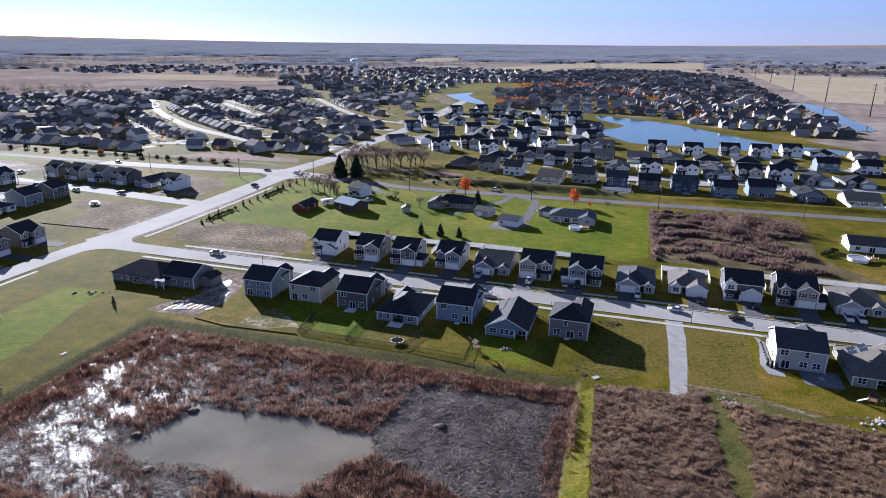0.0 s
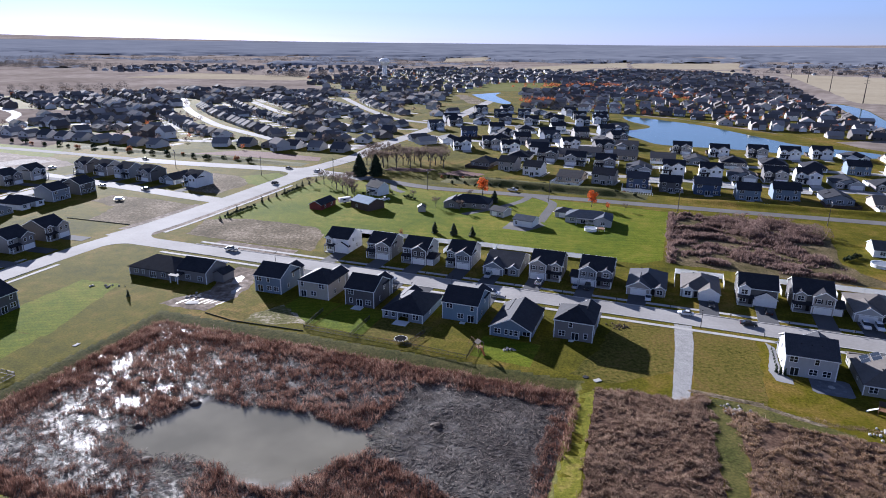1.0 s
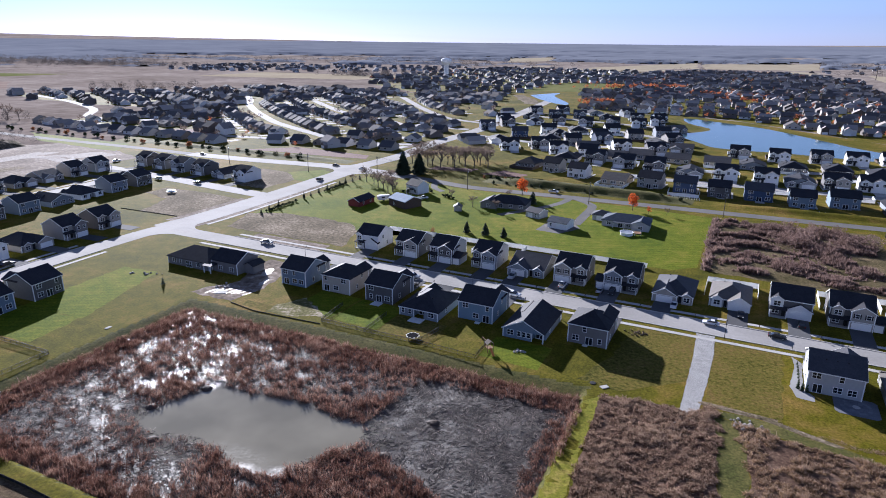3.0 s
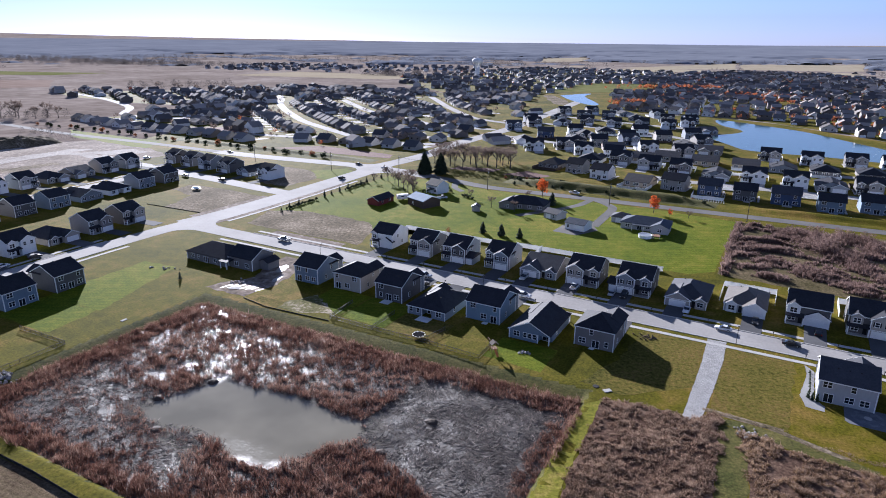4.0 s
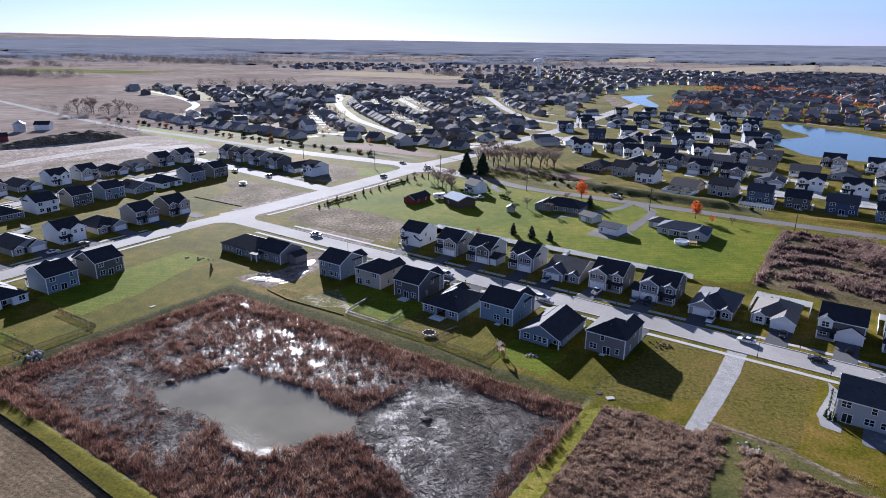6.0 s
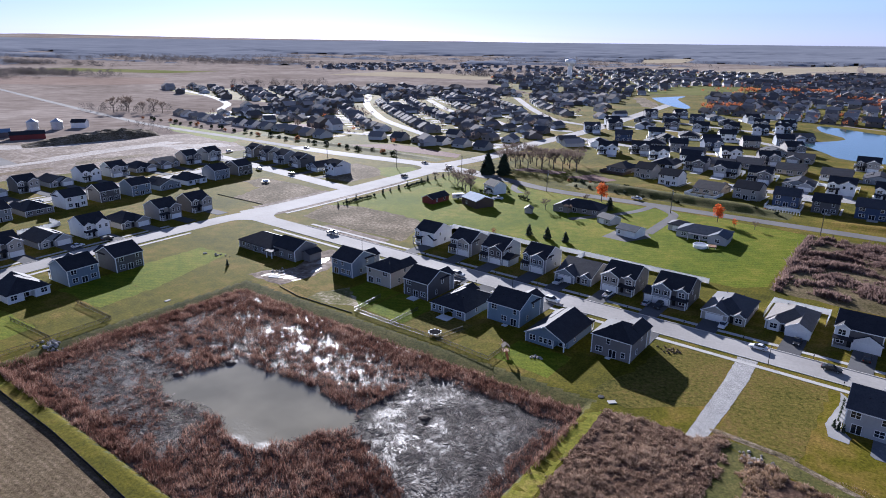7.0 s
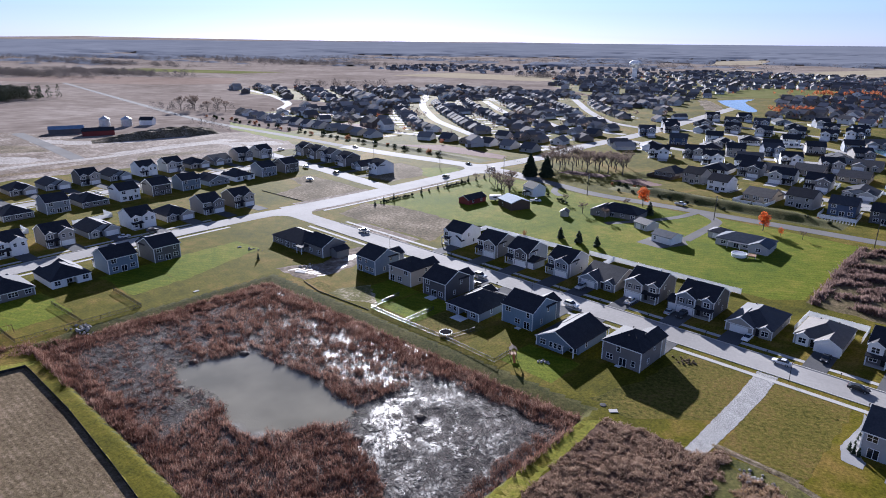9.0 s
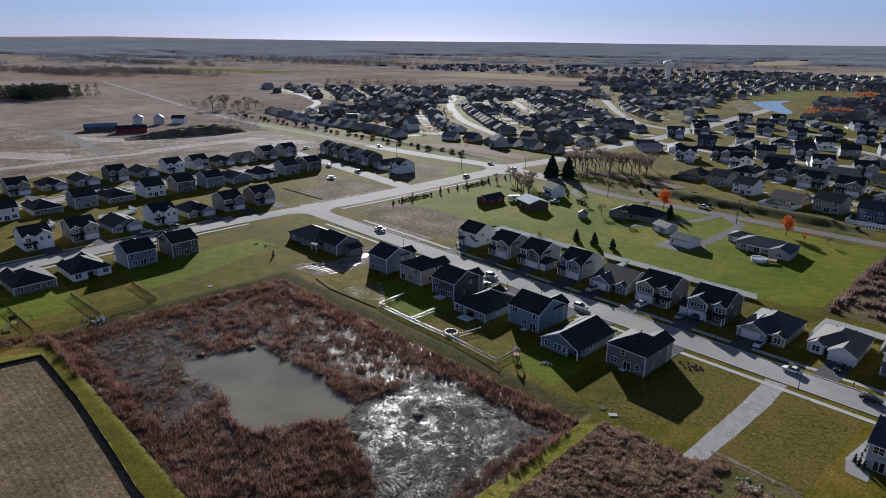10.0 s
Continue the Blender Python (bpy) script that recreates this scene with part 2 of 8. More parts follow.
def water(name, tint, rough, scale, strength):
    """Still water with faint ripples."""
    m = bpy.data.materials.new(name)
    m.use_nodes = True
    n, l = m.node_tree.nodes, m.node_tree.links
    b = n["Principled BSDF"]
    b.inputs["Base Color"].default_value = (*tint, 1)
    b.inputs["Roughness"].default_value, b.inputs["IOR"].default_value = rough, 1.33
    where = n.new("ShaderNodeNewGeometry").outputs["Position"]
    nz = n.new("ShaderNodeTexNoise")
    nz.inputs["Scale"].default_value, nz.inputs["Detail"].default_value = scale, 5
    l.new(where, nz.inputs["Vector"])
    bp = n.new("ShaderNodeBump")
    bp.inputs["Strength"].default_value, bp.inputs["Distance"].default_value = strength, 0.06
    l.new(nz.outputs["Fac"], bp.inputs["Height"])
    l.new(bp.outputs["Normal"], b.inputs["Normal"])
    return m




def reach(n, l, where, cx, cy, rx, ry, lo, hi, wobble=0.5, size=0.14):
    """0 inside an uneven oval on the ground, 1 outside it."""
    mp = n.new("ShaderNodeMapping")
    mp.inputs["Location"].default_value = (-cx / rx, -cy / ry, 0)
    mp.inputs["Scale"].default_value = (1 / rx, 1 / ry, 0)
    l.new(where, mp.inputs["Vector"])
    ln = n.new("ShaderNodeVectorMath")
    ln.operation = "LENGTH"
    l.new(mp.outputs["Vector"], ln.inputs[0])
    big = n.new("ShaderNodeTexNoise")
    big.inputs["Scale"].default_value, big.inputs["Detail"].default_value = size, 3
    l.new(where, big.inputs["Vector"])
    add = n.new("ShaderNodeMath")
    add.operation = "MULTIPLY_ADD"
    l.new(big.outputs["Fac"], add.inputs[0])
    add.inputs[1].default_value = wobble
    l.new(ln.outputs["Value"], add.inputs[2])
    mr = n.new("ShaderNodeMapRange")
    mr.inputs[1].default_value, mr.inputs[2].default_value = lo + wobble / 2, hi + wobble / 2
    l.new(add.outputs[0], mr.inputs[0])
    return mr.outputs[0]


def pond_surface(name, c1, c2):
    """Silty water: sheltered and smooth in the middle, ruffled by a breeze off the southern shore, a rough wet film among the reeds."""
    m = bpy.data.materials.new(name)
    m.use_nodes = True
    n, l = m.node_tree.nodes, m.node_tree.links
    b = n["Principled BSDF"]
    b.inputs["IOR"].default_value = 1.33
    where = n.new("ShaderNodeNewGeometry").outputs["Position"]
    silt = n.new("ShaderNodeTexNoise")
    silt.inputs["Scale"].default_value, silt.inputs["Detail"].default_value = 0.07, 3
    l.new(where, silt.inputs["Vector"])
    cr = n.new("ShaderNodeValToRGB")
    cr.color_ramp.elements[0].color, cr.color_ramp.elements[1].color = (*c1, 1), (*c2, 1)
    cr.color_ramp.elements[0].position, cr.color_ramp.elements[1].position = 0.35, 0.65
    l.new(silt.outputs["Fac"], cr.inputs["Fac"])
    among = reach(n, l, where, -42, 110, 29, 14, 0.9, 1.15)
    still = reach(n, l, where, -41, 98.8, 15, 5.4, 0.5, 1.1, 0.9, 0.5)
    calm = n.new("ShaderNodeMath")
    calm.operation = "SUBTRACT"
    l.new(still, calm.inputs[0])
    l.new(among, calm.inputs[1])
    calm.use_clamp = True
    dark = n.new("ShaderNodeMix")
    dark.data_type = "RGBA"
    l.new(among, dark.inputs[0])
    l.new(cr.outputs["Color"], dark.inputs[6])
    dark.inputs[7].default_value = (0.085, 0.074, 0.062, 1)
    l.new(dark.outputs[2], b.inputs["Base Color"])
    film = n.new("ShaderNodeTexNoise")
    film.inputs["Scale"].default_value, film.inputs["Detail"].default_value = 0.30, 6
    l.new(where, film.inputs["Vector"])
    wet = n.new("ShaderNodeMapRange")
    wet.inputs[1].default_value, wet.inputs[2].default_value, wet.inputs[3].default_value, wet.inputs[4].default_value = 0.38, 0.66, 0.25, 0.50
    l.new(film.outputs["Fac"], wet.inputs[0])
    ro = n.new("ShaderNodeMix")
    l.new(calm.outputs[0], ro.inputs[0])
    breeze = n.new("ShaderNodeMix")
    l.new(among, breeze.inputs[0])
    breeze.inputs[2].default_value = 0.13
    l.new(wet.outputs[0], breeze.inputs[3])
    l.new(breeze.outputs[0], ro.inputs[2])
    ro.inputs[3].default_value = 0.05
    l.new(ro.outputs[0], b.inputs["Roughness"])
    nz = n.new("ShaderNodeTexNoise")
    nz.inputs["Scale"].default_value, nz.inputs["Detail"].default_value = 1.7, 4
    l.new(where, nz.inputs["Vector"])
    st = n.new("ShaderNodeMapRange")
    st.inputs[3].default_value, st.inputs[4].default_value = 0.75, 0.04
    l.new(calm.outputs[0], st.inputs[0])
    bp = n.new("ShaderNodeBump")
    bp.inputs["Distance"].default_value = 0.06
    l.new(st.outputs[0], bp.inputs["Strength"])
    l.new(nz.outputs["Fac"], bp.inputs["Height"])
    l.new(bp.outputs["Normal"], b.inputs["Normal"])
    return m


def mire(name):
    """Dark mud with wet patches between drier crusts."""
    m = surf(name, (0.034, 0.029, 0.026), (0.125, 0.106, 0.092), 0.6, 0.16, 1.4, 0.5, 1.0, 0.22, c3=(0.066, 0.056, 0.047), world_space=True, grit=1.2, dist=0.10)
    n, l = m.node_tree.nodes, m.node_tree.links
    film = n.new("ShaderNodeTexNoise")
    film.inputs["Scale"].default_value, film.inputs["Detail"].default_value, film.inputs["Distortion"].default_value = 0.22, 7, 1.2
    l.new(n.new("ShaderNodeNewGeometry").outputs["Position"], film.inputs["Vector"])
    wet = n.new("ShaderNodeMapRange")
    wet.inputs[1].default_value, wet.inputs[2].default_value, wet.inputs[3].default_value, wet.inputs[4].default_value = 0.38, 0.60, 0.34, 0.74
    l.new(film.outputs["Fac"], wet.inputs[0])
    l.new(wet.outputs[0], n["Principled BSDF"].inputs["Roughness"])
    return m


POND = pond_surface("silty_pond_water", (0.150, 0.138, 0.104), (0.205, 0.188, 0.142))
LAKE = water("blue_lake_water", (0.050, 0.100, 0.110), 0.10, 0.5, 0.25)
MUDDY = surf("wet_mud", (0.20, 0.18, 0.155), (0.38, 0.345, 0.31), 0.5, 0.2, 1.5, 0.5, 0.5, 0.3, world_space=True, dist=0.06)
# plants
REED = surf("cattail_reeds", (0.024, 0.013, 0.011), (0.42, 0.295, 0.225), 0.85, 0.09, 0.55, 0.45, 0.0, 0.1, island=0.45, c3=(0.160, 0.080, 0.058), world_space=True, thin=0.4)
MUCK = surf("rotten_stems", (0.022, 0.019, 0.018), (0.16, 0.135, 0.12), 0.8, 0.2, 1.0, 0.4, 0.0, 0.1, island=0.7, c3=(0.060, 0.050, 0.045), world_space=True)
MUD = mire("wet_pond_mud")
STRAW = surf("flattened_dead_stems", (0.055, 0.043, 0.037), (0.40, 0.33, 0.28), 0.7, 0.2, 1.0, 0.4, 0.0, 0.14, island=0.7, c3=(0.175, 0.136, 0.114), world_space=True, thin=0.3)
# brighter copy of the meadow stems, with low sunlight and lens veil in its colour
LIT_BRUSH = surf("tawny_meadow_stems", (0.081, 0.050, 0.027), (0.460, 0.324, 0.163), 0.9, 0.06, 0.4, 0.4, 0.0, 0.05, island=0.5, c3=(0.190, 0.118, 0.066), world_space=True, thin=0.5)
# upper third of each stem: highlights on the tufts put into a paler colour
BRUSH_TIP = surf("dry_seed_heads", (0.120, 0.074, 0.052), (0.52, 0.385, 0.285), 0.9, 0.06, 0.4, 0.4, 0.0, 0.05, island=0.55, world_space=True, thin=0.5)
BRUSH = surf("dry_meadow_stems", (0.034, 0.019, 0.014), (0.27, 0.180, 0.122), 0.9, 0.06, 0.4, 0.4, 0.0, 0.05, island=0.5, c3=(0.105, 0.060, 0.042), world_space=True, thin=0.5)
SCRUB = surf("bare_scrub_twigs", (0.085, 0.055, 0.048), (0.27, 0.19, 0.16), 0.9, 0.06, 0.5, 0.4, 0.0, 0.1, island=0.45, world_space=True, thin=0.5)
BARK = surf("grey_bark", (0.07, 0.06, 0.05), (0.14, 0.12, 0.105), 0.9, 0.8, 6.0, 0.6, 0.3, 0.1)
TWIG = surf("bare_twigs", (0.078, 0.060, 0.050), (0.19, 0.148, 0.125), 0.9, 0.3, 3.0, 0.5, 0.0, 0.1, island=0.5, thin=0.5)
NEEDLE = surf("dark_conifer_needles", (0.018, 0.029, 0.015), (0.070, 0.090, 0.045), 0.85, 0.5, 3.0, 0.5, 0.0, 0.15, island=0.5)
RED_LEAF = surf("orange_red_leaves", (0.33, 0.045, 0.012), (0.62, 0.15, 0.025), 0.8, 0.4, 3.0, 0.5, 0.0, 0.15, island=0.6, thin=0.5)
RUSSET = surf("rust_orange_leaves", (0.22, 0.065, 0.03), (0.46, 0.17, 0.07), 0.85, 0.02, 0.3, 0.5, 0.0, 0.1, island=0.6, world_space=True, thin=0.5)
OAK_LEAF = surf("russet_leaves", (0.13, 0.055, 0.03), (0.26, 0.115, 0.05), 0.85, 0.4, 3.0, 0.5, 0.0, 0.15, island=0.6, thin=0.5)
GREEN_LEAF = surf("evergreen_shrub_leaves", (0.012, 0.022, 0.009), (0.038, 0.055, 0.02), 0.85, 0.5, 3.0, 0.5, 0.0, 0.15, island=0.6)
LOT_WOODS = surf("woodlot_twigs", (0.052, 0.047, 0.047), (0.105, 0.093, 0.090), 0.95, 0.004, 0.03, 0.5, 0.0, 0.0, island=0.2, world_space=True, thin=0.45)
# distance haze is put into this pale bluish base colour
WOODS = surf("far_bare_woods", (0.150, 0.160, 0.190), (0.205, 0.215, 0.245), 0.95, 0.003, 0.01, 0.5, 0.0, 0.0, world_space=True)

# ---- plan ----


class Street:
    """A straight reference line: at(s, d) is s metres along it and d metres to its left."""

    def __init__(self, x, y, angle):
        self.x, self.y, self.angle = x, y, angle
        self.c, self.s = math.cos(radians(angle)), math.sin(radians(angle))

    def at(self, s, d):
        return (self.x + s * self.c - d * self.s, self.y + s * self.s + d * self.c)


MAIN = Street(-7.2, 198.9, -16.2)          # the street between the two facing rows
WEST = Street(-160.0, 182.0, 77.8)         # the street along the western rows
COUNTY = Street(27.8, 333.0, -13.8)        # the county road beyond the large lawns

POND_SIDES = [((27.6, 131.6), (-85.6, 161.4), 6.5), ((-85.6, 161.4), (-103.0, 104.0), 6.0), ((-103.0, 104.0), (-104.0, 97.0), 5.0),
              ((-104.0, 97.0), (10.0, 65.8), 1.3), ((10.0, 65.8), (27.6, 131.6), 1.3)]
WATER_Z = -1.15


def pond_out(x, y):
    """How far out of the pond, in slope widths: 0 or less inside, 1 where the bank meets the lawn."""
    far = -9.0
    for (ax, ay), (bx, by), wide in POND_SIDES:
        dx, dy = bx - ax, by - ay
        far = max(far, ((x - ax) * dy - (y - ay) * dx) / math.hypot(dx, dy) / wide)
    return far


def pond_in(x, y):
    """Metres from the pond's rim inwards, below 0 outside."""
    return min(((y - ay) * (bx - ax) - (x - ax) * (by - ay)) / math.hypot(bx - ax, by - ay) for (ax, ay), (bx, by), wide in POND_SIDES)


def height(x, y):
    """The lie of the land: flat lots, the pond's basin, a spoil heap, a far rise shaped to fit the horizon in the
    camera's view.
    """
    z = 0.0
    if -130 < x < 60 and 40 < y < 190:
        f = min(max(pond_out(x, y), 0.0), 1.0)
        z = -1.6 * (1 - f * (1.25 - 0.25 * f))
    r = math.hypot(x, y)
    if r > 2200:
        z += 62.0 * ((r - 2200) / 2600) ** 1.15
    return z


def mesh_object(name, verts, faces, mats, parent=None, slots=None, smooth=False):
    me = bpy.data.meshes.new(name)
    me.from_pydata(verts, [], faces)
    for m in mats if isinstance(mats, (list, tuple)) else [mats]:
        me.materials.append(m)
    if slots is not None:
        me.polygons.foreach_set("material_index", slots)
    if smooth:
        me.polygons.foreach_set("use_smooth", [True] * len(me.polygons))
    me.update()
    ob = new(name, me)
    ob.parent = parent
    return ob


def steps(a, b, fine, lo, hi):
    """Grid lines: fine between a and b, growing out to lo and hi."""
    out = list(np.arange(a, b + 0.01, fine))
    for sign, end in ((1, hi), (-1, lo)):
        at, gap, more = (b if sign > 0 else a), fine, []
        while (end - at) * sign > 0:
            gap = min(gap * 1.18, 160)
            at += sign * gap
            more.append(at)
        out = out + more if sign > 0 else more[::-1] + out
    return out


def near_land(x, y):
    """Whether the ground is part of the mown and built land round the street, not farm fields."""
    return (-320 < x < 240) and y < 440 - 0.245 * (x + 20) and y > 60 - 0.245 * (x + 20)


def build_ground():
    xs, ys = steps(-118, 62, 1.0, -4800, 4800), steps(62, 182, 1.0, -900, 4800)
    verts = [(x, y, height(x, y)) for y in ys for x in xs]
    w, faces, slots = len(xs), [], []
    for j in range(len(ys) - 1):
        for i in range(w - 1):
            faces.append((j * w + i, j * w + i + 1, (j + 1) * w + i + 1, (j + 1) * w + i))
            cx, cy = (xs[i] + xs[i + 1]) / 2, (ys[j] + ys[j + 1]) / 2
            f = pond_out(cx, cy) if -130 < cx < 60 and 40 < cy < 190 else 5
            slots.append(2 if f < 1.0 else 0 if near_land(cx, cy) else 1)
    tagged(mesh_object("ground", verts, faces, [LAWN, FIELD, SHADE_GRASS], slots=slots, smooth=True), "mown grass and farm land reaching the horizon", "ground", kind="structure")


def ragged(points, step, jitter, seed):
    """A closed outline walked in short steps with a little unevenness."""
    rng, out = random.Random(seed), []
    for (ax, ay), (bx, by) in zip(points, points[1:] + points[:1]):
        n = max(1, int(math.hypot(bx - ax, by - ay) / step))
        for k in range(n):
            t = k / n
            out.append((ax + (bx - ax) * t + rng.uniform(-jitter, jitter), ay + (by - ay) * t + rng.uniform(-jitter, jitter)))
    return out


def patch(name, points, z, material, label, category="ground", step=4.0, jitter=0.35, seed=1):
    """A piece of ground cover that lies on the land."""
    rim = ragged(points, step, jitter, seed) if jitter else points
    bm = bmesh.new()
    top = [bm.verts.new((x, y, height(x, y) + z)) for x, y in rim]
    bm.faces.new(top)
    bmesh.ops.triangulate(bm, faces=bm.faces[:])
    bmesh.ops.recalc_face_normals(bm, faces=bm.faces[:])
    if sum(f.normal.z for f in bm.faces) < 0:
        bmesh.ops.reverse_faces(bm, faces=bm.faces[:])
    me = bpy.data.meshes.new(name)
    bm.to_mesh(me)
    bm.free()
    me.materials.append(material)
    return tagged(new(name, me), label, category, kind="structure")


def smooth_line(points, n=8):
    """Points along a curve through the given ones (Catmull-Rom)."""
    p = [points[0], *points, points[-1]]
    out = []
    for a, b, c, d in zip(p, p[1:], p[2:], p[3:]):
        for k in range(n):
            t = k / n
            out.append(tuple(0.5 * (2 * b[i] + (c[i] - a[i]) * t + (2 * a[i] - 5 * b[i] + 4 * c[i] - d[i]) * t * t
                                    + (3 * b[i] - a[i] - 3 * c[i] + d[i]) * t ** 3) for i in (0, 1)))
    return out + [tuple(points[-1])]


def ribbon(name, line, left, right, z0, z1, material, label, category="road", kerbs=()):
    """A strip of paving from left to right of a line, z1 high, with a skirt down to z0."""
    rows = []
    for i, (x, y) in enumerate(line):
        ax, ay = line[max(i - 1, 0)]
        bx, by = line[min(i + 1, len(line) - 1)]
        k = math.hypot(bx - ax, by - ay)
        nx, ny = -(by - ay) / k, (bx - ax) / k
        rows.append([(x + nx * o, y + ny * o, height(x, y) + z) for o, z in ((left, z0), (left, z1), (right, z1), (right, z0))])
    verts = [v for r in rows for v in r]
    faces = [(4 * i + k, 4 * i + k + 1, 4 * i + k + 5, 4 * i + k + 4) for i in range(len(rows) - 1) for k in range(3)]
    faces += [(0, 1, 2, 3), tuple(4 * len(rows) - 4 + k for k in (3, 2, 1, 0))]
    ob = tagged(mesh_object(name, verts, faces, material), label, category, kind="structure")
    return ob


build_ground()

# streets, with kerbs, verges and pavements
main_line = [MAIN.at(s, 0) for s in range(-140, 190, 6)]
west_line = smooth_line([(-199, 0), (-186, 60), (-173, 122), (-160, 182), (-147, 228), (-135.5, 256), (-123, 300), (-110, 352), (-103, 382)], 6)
side_line = smooth_line([(-126, 303), (-150, 312), (-194, 330), (-262, 356), (-300, 372)], 5)
lane_line = [WEST.at(s, 98) for s in range(-150, 134, 6)]
county_line = smooth_line([(-1100, 752), (-663, 561), (-489, 487), (-400, 456), (-300, 430), (-200, 402), (-113, 386), (-56, 362), (-26, 346), (6, 338), (28, 333), (98, 316),
                           (145, 304.5), (201, 291), (330, 259), (900, 119), (2400, -250)], 6)
north_line = smooth_line([(-106, 384), (-86, 436), (-74, 497), (-45, 602), (-22, 726), (13, 922)], 6)

ribbon("road", main_line, 4.6, -4.6, -0.1, 0.03, ROAD, "pale worn residential street beside both house rows")
ribbon("road", west_line, 4.9, -4.9, -0.1, 0.036, ROAD, "pale worn residential street leading to the county road")
ribbon("road", [p for p in west_line if p[1] > 236], 7.6, -6.4, -0.1, 0.042, ROAD, "wide pale street with turning lanes")
ribbon("road", side_line, 4.8, -4.8, -0.1, 0.048, ROAD, "short pale side street among new houses")
ribbon("road", lane_line, 4.4, -4.4, -0.1, 0.03, ROAD, "pale street between two rows of new houses")
ribbon("road", county_line, 3.9, -3.9, -0.1, 0.054, ASPHALT, "grey two-lane county road")
ribbon("road", [p for p in county_line if -235 < p[0] < -60], 6.2, -6.2, -0.1, 0.058, ROAD, "widened pale turning lanes of the county road")
ribbon("road", north_line, 6.5, -6.5, -0.1, 0.062, ROAD, "pale avenue running into the far estate")
for side in (-1, 1):
    run = [MAIN.at(s, 0) for s in range(-112 if side < 0 else -106, 190, 6)]
    ribbon("kerb", run, side * 4.62, side * 4.95, -0.1, 0.15, KERB, "pale concrete kerb along the street", "kerb")
    ribbon("pavement", run, side * 7.2, side * 8.7, -0.1, 0.07, CONCRETE, "pale concrete pavement beside the street", "pavement")
west_run = [p for p in west_line if p[1] < 214]
for side in (-1, 1):
    ribbon("kerb", west_run, side * 4.92, side * 5.25, -0.1, 0.15, KERB, "pale concrete kerb along the street", "kerb")
    ribbon("pavement", west_run, side * 7.4, side * 8.9, -0.1, 0.07, CONCRETE, "pale concrete pavement beside the street", "pavement")
north_run = [p for p in west_line if 250 < p[1] < 345]
ribbon("pavement", north_run, -9.4, -11.0, -0.1, 0.07, CONCRETE, "pale concrete path beside the wide street", "pavement")
for side in (-1, 1):
    ribbon("pavement", lane_line, side * 6.6, side * 8.0, -0.1, 0.07, CONCRETE, "pale concrete pavement between new houses", "pavement")



def crossing(p, angle, off, q, turn, gap):
    """Where two lines, each shifted to its left, meet."""
    a, b = radians(angle), radians(turn)
    px, py, qx, qy = p[0] - math.sin(a) * off, p[1] + math.cos(a) * off, q[0] - math.sin(b) * gap, q[1] + math.cos(b) * gap
    t = ((qx - px) * math.sin(b) - (qy - py) * math.cos(b)) / (math.cos(a) * math.sin(b) - math.sin(a) * math.cos(b))
    return px + math.cos(a) * t, py + math.sin(a) * t


def fillet(corner, one, two, r, z=0.05):
    """The rounded kerb return in the corner between two streets that leave it at the angles one and two."""
    d = (two - one + 180) % 360 - 180
    c = (corner[0] + r / math.sin(radians(abs(d) / 2)) * math.cos(radians(one + d / 2)), corner[1] + r / math.sin(radians(abs(d) / 2)) * math.sin(radians(one + d / 2)))
    run = r / math.tan(radians(abs(d) / 2))
    pts = [corner, (corner[0] + run * math.cos(radians(one)), corner[1] + run * math.sin(radians(one)))]
    a0, a1 = (math.atan2(pts[1][1] - c[1], pts[1][0] - c[0]), math.atan2(corner[1] + run * math.sin(radians(two)) - c[1], corner[0] + run * math.cos(radians(two)) - c[0]))
    sweep = (a1 - a0 + math.pi) % (2 * math.pi) - math.pi
    pts += [(c[0] + r * math.cos(a0 + sweep * k / 8), c[1] + r * math.sin(a0 + sweep * k / 8)) for k in range(1, 9)]
    patch("road", pts, z, ROAD, "rounded pale corner where two streets meet", "road", 4, 0.0)


fillet(crossing((-103, 382), 76.9, 7.4, (-113, 386), 169.6, 6.0), 256.9, 169.6, 11)
fillet(crossing((-103, 382), 76.9, -6.2, (-56, 362), -22.8, -6.0), 256.9, -22.8, 11)
fillet(crossing((-106, 384), 69, 6.3, (-113, 386), 169.6, -6.0), 69, 169.6, 9)
fillet(crossing((-106, 384), 69, -6.3, (-56, 362), -22.8, 6.0), 69, -22.8, 9)
fillet(crossing((-142, 240), 68, -6.0, MAIN.at(-120, 0), MAIN.angle, 4.5), 68, MAIN.angle, 9)
fillet(crossing((-147, 228), 70, -4.8, MAIN.at(-120, 0), MAIN.angle, -4.5), 250, MAIN.angle, 9)

# ground covers
WORN = [(-61.3, 170.5), (-53.9, 176.6), (-44.0, 163.7), (-55.5, 162.8), (-62.6, 164.4)]
FIELD_EDGE = [(-106.0, 73.0), (-101.3, 83.4), (-98.2, 89.9), (-95.0, 89.2), (-82.5, 85.9), (-71.1, 82.9), (-46.6, 75.2), (-32.2, 70.4)]
patch("lush_lawn", [(-112, 283), (-118, 268), (-66, 258), (-60, 246), MAIN.at(-60, 46), MAIN.at(60, 46), (73, 231), (95, 304), (60, 318), (27, 327), (0, 332), (-27, 340), (-60, 356), (-88, 362)], 0.012, LUSH,
      "bright green mown lawn of the old homesteads", "lawn", 6, 0.5, 2)
patch("bare_lot", [(-118, 246), (-103, 241), (-73, 232.5), (-60, 229), (-61, 250), (-67, 261), (-89, 269), (-109, 272), (-119, 268)], 0.022, WEEDS, "brown weedy building lot beside the street", "building lot", 3, 0.7, 3)
